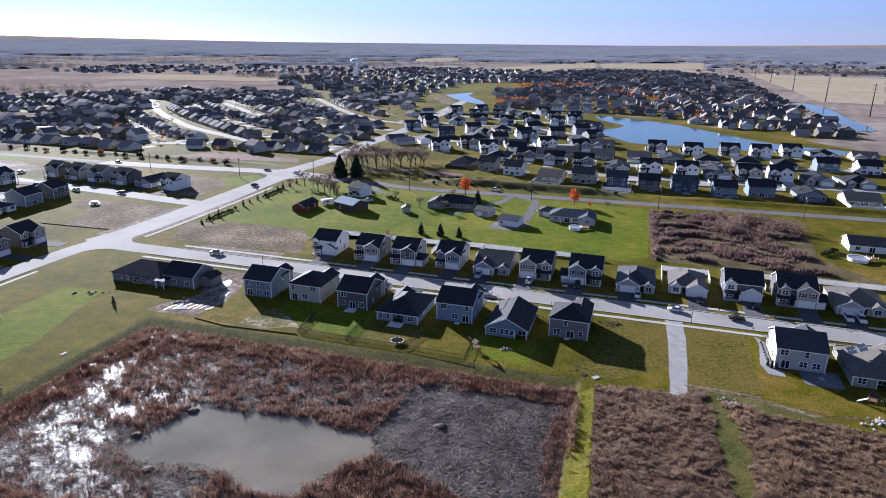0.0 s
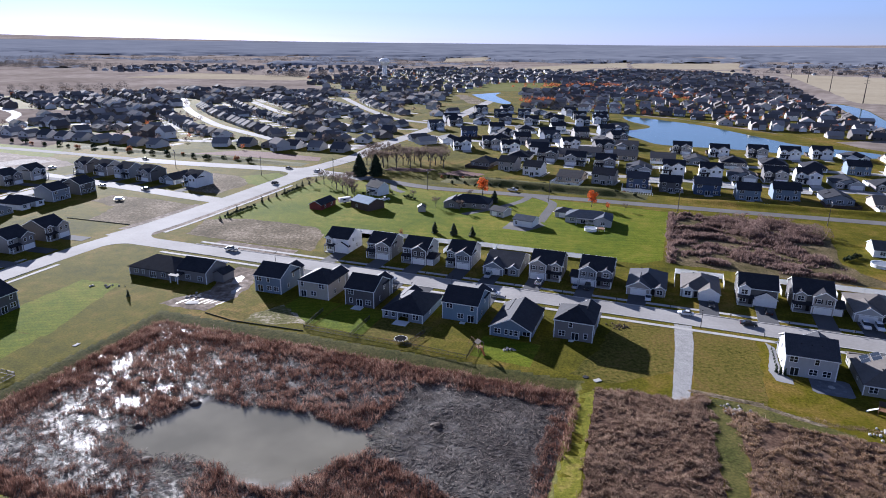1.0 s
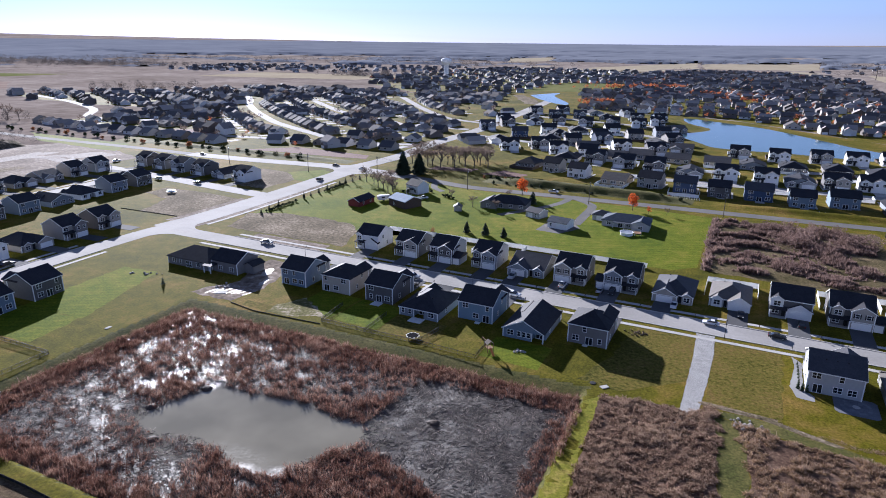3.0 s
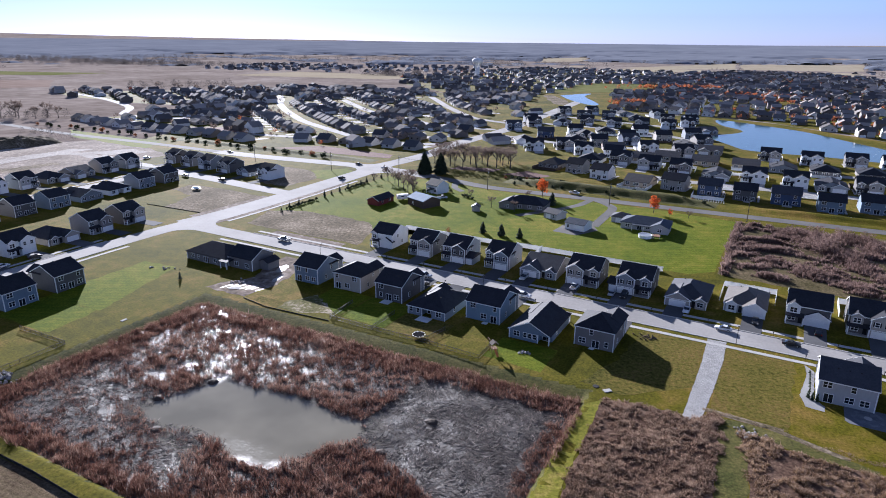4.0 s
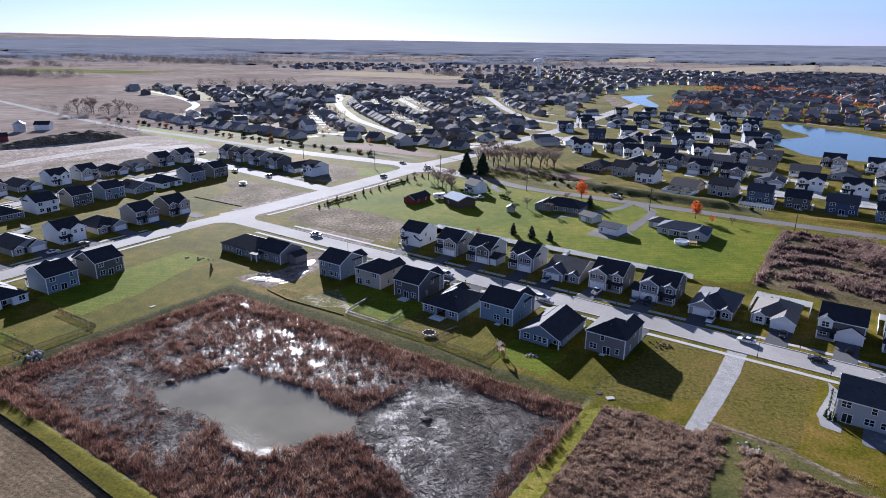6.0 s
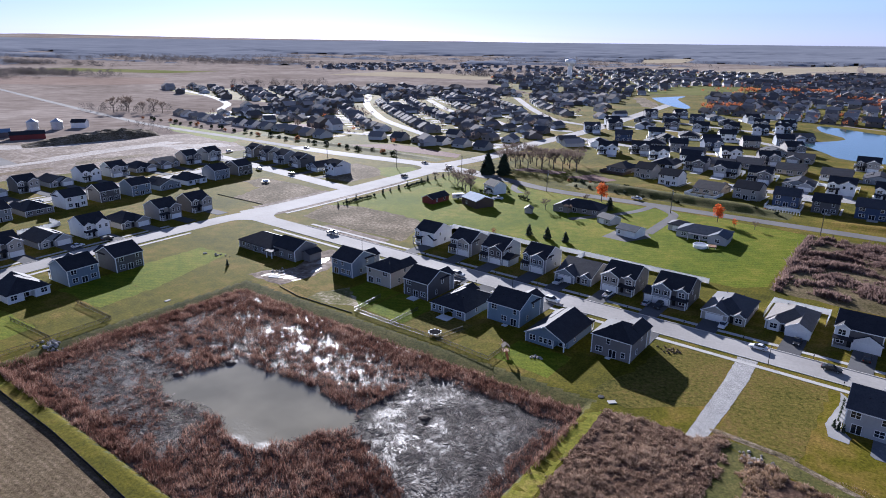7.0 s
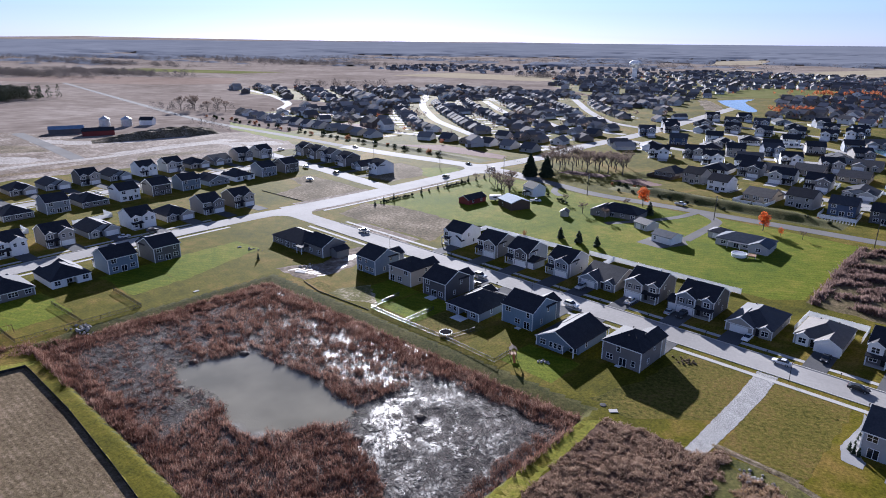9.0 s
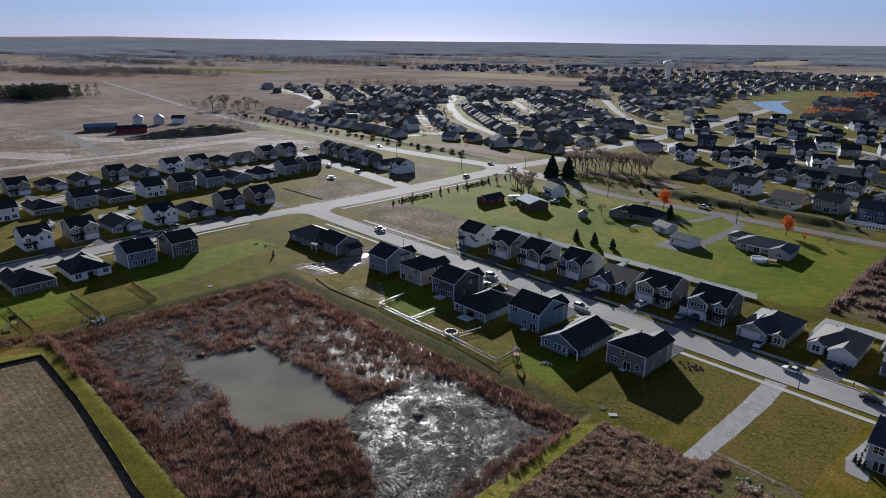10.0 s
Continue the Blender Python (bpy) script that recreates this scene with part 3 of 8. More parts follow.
patch("bare_lot", [(-170, 262), (-147, 256), (-133, 292), (-160, 303), (-186, 309), (-190, 296), (-172, 286)], 0.02, WEEDS, "brown graded building lot with weeds", "building lot", 3, 0.7, 4)
patch("bare_lot", [(-150, 322), (-135, 318), (-124, 352), (-132, 360), (-160, 372), (-166, 348)], 0.02, WEEDS, "pale weedy building lot by the side street", "building lot", 3, 0.7, 5)
patch("bare_soil", [(-83.5, 199.5), (-81, 208.5), (-73.5, 206.5), (-70, 192), (-71.5, 181), (-77, 169.8), (-93, 174), (-89.5, 178.5), (-82, 186)], 0.02, DIRT, "muddy bare soil beside the new house", "bare soil", 2, 0.6, 6)
patch("worn_lawn", WORN, 0.018, WORN_GRASS, "thin pale lawn with worn patches", "lawn", 2, 0.7, 7)
patch("scrub_ground", [(74, 228), (96, 303), (158, 289), (150, 262), (139, 232), (146, 207), (122, 212)], 0.02, LITTER, "brown litter and rough grass under bare scrub", "ground", 4, 0.8, 8)
patch("tilled_field", [*FIELD_EDGE, (8, 60.2), (0, 0), (-120, -30), (-190, 20), (-112, 60)], 0.02, SOIL, "dark tilled soil with faint rows", "field", 4, 0.2, 9)
patch("graded_site", [(-258, 388), (-296, 415), (-350, 434), (-372, 415), (-398, 372), (-440, 340), (-513, 331), (-640, 280), (-560, 120), (-420, 150), (-330, 200), (-268, 340)], 0.02, DIRT, "pale graded dirt of a building site", "building site", 6, 1.2, 10)
for k, (pts, cover, words) in enumerate((([(-431, 252), (-399, 284), (-436, 296), (-476, 268), (-500, 240)], WEEDS, "brown topsoil left on the building site"), ([(-326, 300), (-312, 342), (-302, 342), (-306, 318), (-318, 292)], WEEDS, "brown strip of topsoil beside the new street"),
                                         ([(-350, 206), (-334, 256), (-326, 280), (-318, 280), (-328, 246), (-342, 204)], SOIL, "dark strip of turned soil beside the new street"), ([(-470, 312), (-420, 330), (-396, 352), (-380, 388), (-372, 386), (-384, 344), (-410, 314), (-450, 302)], PALE_DIRT, "pale dried crust on the building site"),
                                         ([(-356, 300), (-350, 352), (-338, 392), (-322, 396), (-338, 352), (-346, 300)], PALE_DIRT, "pale dried crust beside the new street"), ([(-424, 224), (-372, 244), (-366, 268), (-392, 262), (-440, 240)], PALE_DIRT, "pale dried crust on the building site"), ([(-320, 380), (-300, 404), (-276, 394), (-296, 378)], PALE_DIRT, "pale dried crust by the road"))):
    patch("site_soil", pts, 0.034, cover, words, "building site", 3, 1.6, 300 + k)
patch("vacant_lot", [MAIN.at(57, -9), MAIN.at(73, -9), MAIN.at(74.5, -34), MAIN.at(60, -47), MAIN.at(50, -45), MAIN.at(55, -30)], 0.016, WILD, "thin rough grass of a vacant lot", "building lot", 2, 0.5, 11)
patch("vacant_lot", [MAIN.at(78, -9), MAIN.at(95, -9), MAIN.at(94, -45), MAIN.at(79, -43)], 0.016, WILD, "olive rough grass of a vacant lot", "building lot", 2, 0.5, 12)
patch("gravel_drive", [(61.7, 173.2), (66.3, 171.9), (63.4, 160), (58.6, 145), (53.8, 131), (52.4, 126), (47.8, 126), (49.5, 130.2), (53.4, 143), (57.8, 158)], 0.05, GRAVEL, "pale crushed-stone access track to the meadow", "track", 0.45, 0.11, 13)
patch("mulch_bed", [(-205, 436), (-178.5, 433), (-140, 424), (-106.6, 418), (-108, 432), (-143, 446), (-171, 455)], 0.055, MULCH, "reddish planted strip beside the county road", "ground", 4, 0.6, 14)
patch("lot_grass", [(-120, 376), (-113, 366), (-119, 340), (-128, 345), (-140, 364)], 0.03, LUSH, "green grass on the building lot", "lawn", 3, 0.9, 84)
patch("mown_strip", [(28.9, 131.6), (33, 134.5), (17, 66), (11.7, 65.6)], 0.03, STRIP, "yellow-green mown grass strip beside the pond", "lawn", 1.5, 0.3, 15)
patch("mown_strip", [(-114, 77), (-105.6, 86.0), (-100.4, 91.8), (-97, 94.6), (-75.3, 88.9), (-44.7, 80.4), (-25.3, 75.0), (9.6, 65.2), (8.5, 60.4), *FIELD_EDGE[::-1]], 0.035, STRIP, "yellow-green mown grass strip beside the pond", "lawn", 1.5, 0.3, 16)

patch("grove_floor", [(-58, 392), (-30, 389), (-26, 399), (-54, 402)], 0.05, MULCH, "brown leaf litter under the grove", "ground", 2, 0.8, 17)
patch("grove_floor", [(-24, 384), (-2, 378), (6, 386), (-10, 398)], 0.05, MULCH, "brown bare bank beside the grove", "ground", 3, 0.8, 18)
for left, right in ((11.5, 7.8), (-6.6, -9.2)):
    ribbon("verge", [p for p in west_line if 246 < p[1] < 300 or (left < 0 and 246 < p[1] < 340)], left, right, -0.1, 0.025, DIRT, "pale stony dirt verge of the wide street", "verge")
ribbon("verge", [MAIN.at(s, 0) for s in range(-100, -58, 6)], 7.0, 5.0, -0.1, 0.025, DIRT, "pale stony dirt verge beside the lot", "verge")
ribbon("verge", [MAIN.at(s, 0) for s in range(-100, -58, 6)], 12.5, 8.8, -0.1, 0.025, DIRT, "pale stony dirt verge beside the lot", "verge")
# back gardens, each mown and watered in its own way
for s0, s1, d0, d1, cover, words, k in ((-38.5, -23.5, -27.5, -43.5, LUSH, "bright green fenced back garden", 51), (-23, -7.5, -27.6, -44.5, LUSH, "bright green fenced back garden", 52), (-7, 9.2, -33, -46.0, WILD, "olive brown fenced back garden", 53),
                                        (24, 40, -33, -46, LUSH, "green open back garden", 54), (-54, -39, -44.5, -48.5, WILD, "rough grass above the pond bank", 55), (9.6, 23, -27, -44, LAWN, "green open back garden", 56)):
    patch("back_garden", [MAIN.at(s0, d0), MAIN.at(s1, d0), MAIN.at(s1, d1), MAIN.at(s0, d1 + 0.6)], 0.012, cover, words, "lawn", 2, 0.15, k)
for s0, s1, cover, k in ((-88, -71.2, LUSH, 60), (-71, -55.5, LUSH, 61), (-55.3, -38.2, LAWN, 64), (-38, -22, LUSH, 62), (-22, 16, LUSH, 63)):
    patch("back_garden", [WEST.at(s0, -29), WEST.at(s1, -29), WEST.at(s1, -53 if s1 < 0 else -44), WEST.at(s0, -54)], 0.012, cover, "green mown back garden above the pond", "lawn", 2, 0.5, k)
for k in range(7):                                      # wet wheel ruts
    cx, cy, a = -86.5 + 2.1 * k, 176.6 + 0.5 * (k % 3), radians(62 + 5 * math.sin(k * 2.0))
    patch("puddle", [(cx + 2.6 * math.cos(q) * math.cos(a) - 0.3 * math.sin(q) * math.sin(a), cy + 2.6 * math.cos(q) * math.sin(a) + 0.3 * math.sin(q) * math.cos(a) + 0.15 * math.sin(3 * q)) for q in np.linspace(0, 6.0, 12)], 0.034, MUDDY,
          "long wet puddle in a rut of the muddy lot", "puddle", 0.8, 0.15, 90 + k)
for k, (cx, cy, a, b) in enumerate(((-76.5, 196, 1.6, 4.2), (-73.6, 186.5, 1.0, 3.4))):
    patch("puddle", [(cx + a * math.cos(q), cy + b * math.sin(q) + 0.3 * math.sin(3 * q)) for q in np.linspace(0, 6.0, 12)], 0.032, MUDDY, "wet pale puddle on the muddy lot", "puddle", 0.8, 0.3, 98 + k)
# water
patch("pond_water", [(-37 + (ax + 37) * 1.03, 113 + (ay - 113) * 1.05) for (ax, ay), b, w in POND_SIDES], 0.0, POND, "still grey silty pond water", "pond", 5, 0.0)
for v in bpy.data.objects["pond_water"].data.vertices:
    v.co.z = WATER_Z
patch("mud_flat", [(-13, 124), (-11, 134.5), (2, 135.5), (25.5, 130), (20, 108), (15, 88), (10, 70), (4, 76), (4.5, 90), (-2, 98), (-7, 102), (-5, 108), (-3, 115), (-8, 119)], 0.0, MUD, "dark wet mud flat at the pond's shallow end", "mud", 1.2, 0.7, 19)
for v in bpy.data.objects["mud_flat"].data.vertices:
    v.co.z = WATER_Z + 0.015

# ---- building blocks ----


def box(bm, x0, x1, y0, y1, z0, z1):
    v = [bm.verts.new((x, y, z)) for z in (z0, z1) for x, y in ((x0, y0), (x1, y0), (x1, y1), (x0, y1))]
    for f in ((3, 2, 1, 0), (4, 5, 6, 7), (0, 1, 5, 4), (1, 2, 6, 5), (2, 3, 7, 6), (3, 0, 4, 7)):
        bm.faces.new([v[k] for k in f])
    return bm


def prism(bm, profile, a, b, axis):
    """A profile of (across, z) drawn out from a to b along x or y."""
    put = (lambda p, t: (t, p[0], p[1])) if axis == "x" else (lambda p, t: (p[0], t, p[1]))
    r1, r2 = ([bm.verts.new(put(p, t)) for p in profile] for t in (a, b))
    n = len(profile)
    bm.faces.new(r1[::-1])
    bm.faces.new(r2)
    for k in range(n):
        bm.faces.new((r1[k], r1[(k + 1) % n], r2[(k + 1) % n], r2[k]))
    bmesh.ops.recalc_face_normals(bm, faces=bm.faces[:])
    return bm


def tube(bm, points, radii, sides=6):
    """A round bar through the points."""
    rings = []
    for i, p in enumerate(points):
        d = (Vector(points[min(i + 1, len(points) - 1)]) - Vector(points[max(i - 1, 0)])).normalized()
        side = d.cross(Vector((0.3, 0.9, 0.2))).normalized()
        up = d.cross(side)
        rings.append([bm.verts.new(Vector(p) + (side * math.cos(a) + up * math.sin(a)) * radii[i])
                      for a in (2 * math.pi * k / sides for k in range(sides))])
    for a, b in zip(rings, rings[1:]):
        for k in range(sides):
            bm.faces.new((a[k], a[(k + 1) % sides], b[(k + 1) % sides], b[k]))
    bm.faces.new(rings[0][::-1])
    bm.faces.new(rings[-1])
    return bm


MESHES = {}
FAR_MODEL = False
FAR_ESTATE = False


def part(name, bm, material, parent, label="", m=None):
    """Links a bmesh as one mesh object under a thing or under a part."""
    me = bpy.data.meshes.new(name)
    bm.to_mesh(me)
    bm.free()
    me.materials.append(material)
    return shared(name, me, parent, label, m)


def shared(name, me, parent, label="", m=None):
    ob = new(name, me)
    ob.parent = parent
    if m is not None:
        ob.matrix_basis = m
    return tagged(ob, label)


def gable_roof(bm, x0, x1, y0, y1, z, pitch, axis, over=0.4, thick=0.22, rake=0.35):
    """A gabled roof shell over a rectangle, its ridge along the axis."""
    a0, a1 = (y0, y1) if axis == "x" else (x0, x1)
    mid, low = (a0 + a1) / 2, z - over * pitch
    top = z + (a1 - a0) / 2 * pitch
    prof = [(a0 - over, low), (a0 - over, low + thick), (mid, top + thick), (a1 + over, low + thick), (a1 + over, low), (mid, top)]
    e0, e1 = (x0, x1) if axis == "x" else (y0, y1)
    prism(bm, prof, e0 - rake, e1 + rake, axis)
    return top + thick


def hip_roof(bm, x0, x1, y0, y1, z, pitch, over=0.4, thick=0.22):
    x0, x1, y0, y1 = x0 - over, x1 + over, y0 - over, y1 + over
    z -= over * pitch
    if x1 - x0 >= y1 - y0:
        r = (y1 - y0) / 2
        ridge = [(x0 + r, y0 + r), (x1 - r, y0 + r)]
    else:
        r = (x1 - x0) / 2
        ridge = [(x0 + r, y0 + r), (x0 + r, y1 - r)]
    c = [(x0, y0), (x1, y0), (x1, y1), (x0, y1)]
    b = [bm.verts.new((*p, z)) for p in c]
    t = [bm.verts.new((*p, z + thick)) for p in c]
    a, d = (bm.verts.new((*p, z + thick + r * pitch)) for p in ridge)
    bm.faces.new(b[::-1])
    for k in range(4):
        bm.faces.new((b[k], b[(k + 1) % 4], t[(k + 1) % 4], t[k]))
    if x1 - x0 >= y1 - y0:
        for f in ((t[0], t[1], d, a), (t[1], t[2], d), (t[2], t[3], a, d), (t[3], t[0], a)):
            bm.faces.new(f)
    else:
        for f in ((t[0], t[1], a), (t[1], t[2], d, a), (t[2], t[3], d), (t[3], t[0], a, d)):
            bm.faces.new(f)
    bmesh.ops.recalc_face_normals(bm, faces=bm.faces[:])
    return z + thick + r * pitch


def window_meshes(w, h, kind):
    """Frame and panes of a window or glazed door that faces -y, its sill's middle at the origin."""
    key = (round(w, 2), round(h, 2), kind)
    if key not in MESHES:
        fr, pn = bmesh.new(), bmesh.new()
        t, f = 0.11, -0.07
        box(fr, -w / 2 - t, w / 2 + t, f, 0.04, -t, 0)
        box(fr, -w / 2 - t, w / 2 + t, f, 0.04, h, h + t)
        box(fr, -w / 2 - t, -w / 2, f, 0.04, 0, h)
        box(fr, w / 2, w / 2 + t, f, 0.04, 0, h)
        cuts = {"single": 1, "double": 2, "slider": 2, "triple": 3}[kind]
        for k in range(1, cuts):
            x = -w / 2 + w * k / cuts
            box(fr, x - 0.06, x + 0.06, f, 0.04, 0, h)
        if kind != "slider":
            for k in range(cuts):
                a, b = -w / 2 + w * k / cuts + (0.06 if k else 0), -w / 2 + w * (k + 1) / cuts - (0.06 if k < cuts - 1 else 0)
                box(fr, a, b, f + 0.015, 0.03, h / 2 - 0.035, h / 2 + 0.035)
        box(pn, -w / 2, w / 2, -0.025, 0.03, 0, h)
        ms = []
        for nm, bm, mt in (("window_frame", fr, WHITE), ("pane", pn, PANE)):
            me = bpy.data.meshes.new(nm)
            bm.to_mesh(me)
            bm.free()
            me.materials.append(mt)
            ms.append(me)
        MESHES[key] = ms
    return MESHES[key]


def window(parent, x, y, z, w, h, kind="single", turn=0, name="window"):
    """A window on a wall; turn 0 faces the front, 180 the back, 90 the right gable, -90 the left gable."""
    fr, pn = window_meshes(w, h, kind)
    if FAR_MODEL:                                       # far off, a window's frame and glass stay one piece
        key = ("whole", fr.name)
        if key not in MESHES:
            bm = bmesh.new()
            bm.from_mesh(fr)
            n = len(bm.faces)
            bm.from_mesh(pn)
            bm.faces.ensure_lookup_table()
            for f in bm.faces[n:]:
                f.material_index = 1
            me = bpy.data.meshes.new("window")
            bm.to_mesh(me)
            bm.free()
            me.materials.append(WHITE)
            me.materials.append(PANE)
            MESHES[key] = me
        return tagged(shared(name, MESHES[key], parent, "", pose(x, y, z, 0, 0, turn)), kind="stuff")
    ob = shared(name, fr, parent, "", pose(x, y, z, 0, 0, turn))
    shared("pane", pn, ob)
    return ob


def garage_door_mesh(w):
    key = ("garage", round(w, 2))
    if key not in MESHES:
        bm = bmesh.new()
        for r in range(4):
            n = max(4, round(w / 0.61))
            box(bm, -w / 2, w / 2, -0.03, 0.03, r * 0.54, r * 0.54 + 0.525)
            for k in range(n):
                a = -w / 2 + (k + 0.14) * w / n
                box(bm, a, a + 0.72 * w / n, -0.05, -0.028, r * 0.54 + 0.1, r * 0.54 + 0.43)
        me = bpy.data.meshes.new("garage_door")
        bm.to_mesh(me)
        bm.free()
        me.materials.append(DOOR_W)
        MESHES[key] = me
    return MESHES[key]


def simple(name, w, d, h, material):
    """A shared block with its base's middle at the origin, for boards, posts and steps."""
    key = (name, round(w, 2), round(d, 2), round(h, 2), material.name)
    if key not in MESHES:
        bm = box(bmesh.new(), -w / 2, w / 2, -d / 2, d / 2, 0, h)
        bmesh.ops.bevel(bm, geom=bm.edges[:], offset=min(w, d, h) * 0.12, segments=1, affect="EDGES")
        me = bpy.data.meshes.new(name)
        bm.to_mesh(me)
        bm.free()
        me.materials.append(material)
        MESHES[key] = me
    return MESHES[key]


def boards(parent, x0, x1, y0, y1, z0, z1, where="abcd"):
    """Pale corner boards of a block."""
    for key, x, y in (("a", x0, y0), ("b", x1, y0), ("c", x1, y1), ("d", x0, y1)):
        if key in where:
            shared("corner_board", simple("corner_board", 0.24, 0.24, z1 - z0, WHITE), parent, "", pose(x, y, z0))


def rake_boards(parent, a0, a1, z, pitch, at, axis, over=0.4, both=True):
    """The pale boards that edge a gable; `at` is the plane of the gable, outward of the wall."""
    mid, top = (a0 + a1) / 2, z + (a1 - a0) / 2 * pitch
    low = z - over * pitch
    for side in (-1, 1):
        end = a0 - over if side < 0 else a1 + over
        bm = prism(bmesh.new(), [(end, low - 0.06), (end, low + 0.2), (mid, top + 0.2), (mid, top - 0.1)], at - 0.03, at + 0.03, "x" if axis == "x" else "y")
        part("rake_board", bm, WHITE, parent)


def body(bm, x0, x1, y0, y1, z0, eave, roof, pitch):
    """Walls of a block, with their gables."""
    if roof == "side":
        prism(bm, [(y0, z0), (y1, z0), (y1, eave), ((y0 + y1) / 2, eave + (y1 - y0) / 2 * pitch), (y0, eave)], x0, x1, "x")
    elif roof == "front":
        prism(bm, [(x0, z0), (x1, z0), (x1, eave), ((x0 + x1) / 2, eave + (x1 - x0) / 2 * pitch), (x0, eave)], y0, y1, "y")
    else:
        box(bm, x0, x1, y0, y1, z0, eave)


def cover(bm, x0, x1, y0, y1, eave, roof, pitch):
    if roof == "hip":
        return hip_roof(bm, x0, x1, y0, y1, eave, pitch)
    return gable_roof(bm, x0, x1, y0, y1, eave, pitch, "x" if roof == "side" else "y")


def house(name, label, w, d, floors, roof, wall, accent, shingles, garage=("r", 5.6, 1.8), third=0.0, gable2=True, small_gable=0.0,
          porch=True, rear="plain", pitch=0.5, trim=True, back=None, detail=True, patio=0.0):
    """A suburban house. Its front faces -y with the middle of the front wall at the origin; w wide, d deep.
    garage: side seen from the street, width, projection. third: width of a one-storey third bay beside it."""
    top = new(name)
    tagged(top, label, "house")
    x0, x1 = -w / 2, w / 2
    eave = 2.8 if floors == 1 else 5.5
    hole = rear in ("middle", "corner")
    bm = bmesh.new()
    if not hole:
        body(bm, x0, x1, 0, d, -0.3, eave, roof, pitch)
    else:                                             # a covered patio cut into the back of the house
        body(bm, x0, x1, 0, d - 2.6, -0.3, eave, "hip", pitch)
        a, b = (x0 + w * 0.36, x0 + w * 0.64) if rear == "middle" else (x1 - 3.4, x1)
        a, b = (-b, -a) if rear == "corner" else (a, b)
        if a > x0:
            box(bm, x0, a, d - 2.6, d, -0.3, eave)
        if b < x1:
            box(bm, b, x1, d - 2.6, d, -0.3, eave)
        box(bm, a, b, d - 0.2, d, eave - 0.35, eave)
        if roof == "front":
            prism(bm, [(x0, eave), (x1, eave), (0, eave + w / 2 * pitch)], 0, d, "y")
    part("wall", bm, wall, top)
    if hole:
        window(top, (a + b) / 2, d - 2.6, 0.15, 2.0, 2.1, "slider", 180, "patio_door")
        for px in ((b - 0.15,) if b < x1 else ()) + ((a + 0.15,) if rear == "corner" else ()):
            shared("porch_post", simple("porch_post", 0.22, 0.22, eave - 0.3, WHITE), top, "", pose(px, d - 0.15, -0.05))
    bm = bmesh.new()
    ridge = cover(bm, x0, x1, 0, d, eave, roof, pitch)
    part("roof", bm, shingles, top)
    if trim:
        boards(top, x0, x1, 0, d, 0, eave - 0.1, "abcd")
        if roof == "side":
            for at in (x0 - 0.36, x1 + 0.36):
                rake_boards(top, 0, d, eave, pitch, at, "x")
        if roof == "front":
            rake_boards(top, x0, x1, eave, pitch, d + 0.36, "y")
        for y in (-0.43, d + 0.43):
            if roof != "front":
                shared("fascia", simple("fascia", w + 0.7, 0.05, 0.24, WHITE), top, "", pose(0, y, eave - 0.24))
    # garage wing with its own gable
    side, gw, gp = garage
    sg = 1 if side == "r" else -1
    g0, g1 = (x1 - gw, x1) if sg > 0 else (x0, x0 + gw)
    ge = eave if (gable2 and floors == 2) else 2.8
    bm = bmesh.new()
    body(bm, g0, g1, -gp, 0.3, -0.3, ge, "front", 0.55)
    part("garage_wing", bm, accent, top)
    bm = bmesh.new()
    gable_roof(bm, g0, g1, -gp, d * 0.45 if ge == eave else 1.2, ge, 0.55, "y", rake=0.0)
    gable_roof(bm, g0, g1, -gp - 0.35, -gp, ge, 0.55, "y", rake=0.0)
    part("wing_roof", bm, shingles, top)
    rake_boards(top, g0, g1, ge, 0.55, -gp - 0.4, "y")
    gm = (g0 + g1) / 2
    shared("garage_door", garage_door_mesh(min(4.9, gw - 0.7)), top, "white panelled garage door", pose(gm, -gp - 0.02, 0.02))
    if detail:
        bm = box(bmesh.new(), g0 - 0.02, g1 + 0.02, -gp - 0.06, -gp, 2.32, 2.5)
        part("belt_board", bm, WHITE, top)
        boards(top, g0, g1, -gp, 0, 0, ge - 0.1, "ab")
    if ge > 3:
        for k in (-1, 1):
            window(top, gm + k * gw * 0.24, -gp, 3.5, 1.0, 1.3, "single")
            if detail:
                for q in (-1, 1):
                    shared("shutter", simple("shutter", 0.34, 0.05, 1.4, BLACK), top, "", pose(gm + k * gw * 0.24 + q * 0.8, -gp - 0.03, 3.45))
    if third:
        t0, t1 = (g1, g1 + third) if sg > 0 else (g0 - third, g0)
        bm = bmesh.new()
        body(bm, t0, t1, -gp + 0.6, 5.5, -0.3, 2.8, "flat", 0.5)
        part("garage_bay", bm, wall, top)
        bm = prism(bmesh.new(), [(-gp + 0.2, 2.65), (-gp + 0.2, 2.85), (2.4, 4.1), (5.9, 2.85), (5.9, 2.65)], t0 - 0.1 if sg > 0 else t0 - 0.4, t1 + 0.4 if sg > 0 else t1 + 0.1, "x")
        part("bay_roof", bm, shingles, top)
        shared("garage_door", garage_door_mesh(third - 0.6), top, "white panelled garage door", pose((t0 + t1) / 2, -gp + 0.58, 0.02))
    # entrance side of the front
    f0, f1 = (x0, g0) if sg > 0 else (g1, x1)
    fm = (f0 + f1) / 2
    near_g = g0 - 0.9 if sg > 0 else g1 + 0.9
    door = part("front_door", box(bmesh.new(), near_g - 0.48, near_g + 0.48, -0.06, 0.03, 0.15, 2.2), BLACK, top)
    if f1 - f0 > 3:
        window(top, fm - sg * 0.8, 0, 0.9, 1.7, 1.4, "double")
    if floors == 2:
        window(top, fm - sg * 0.8, 0, 3.5, 1.7, 1.3, "double")
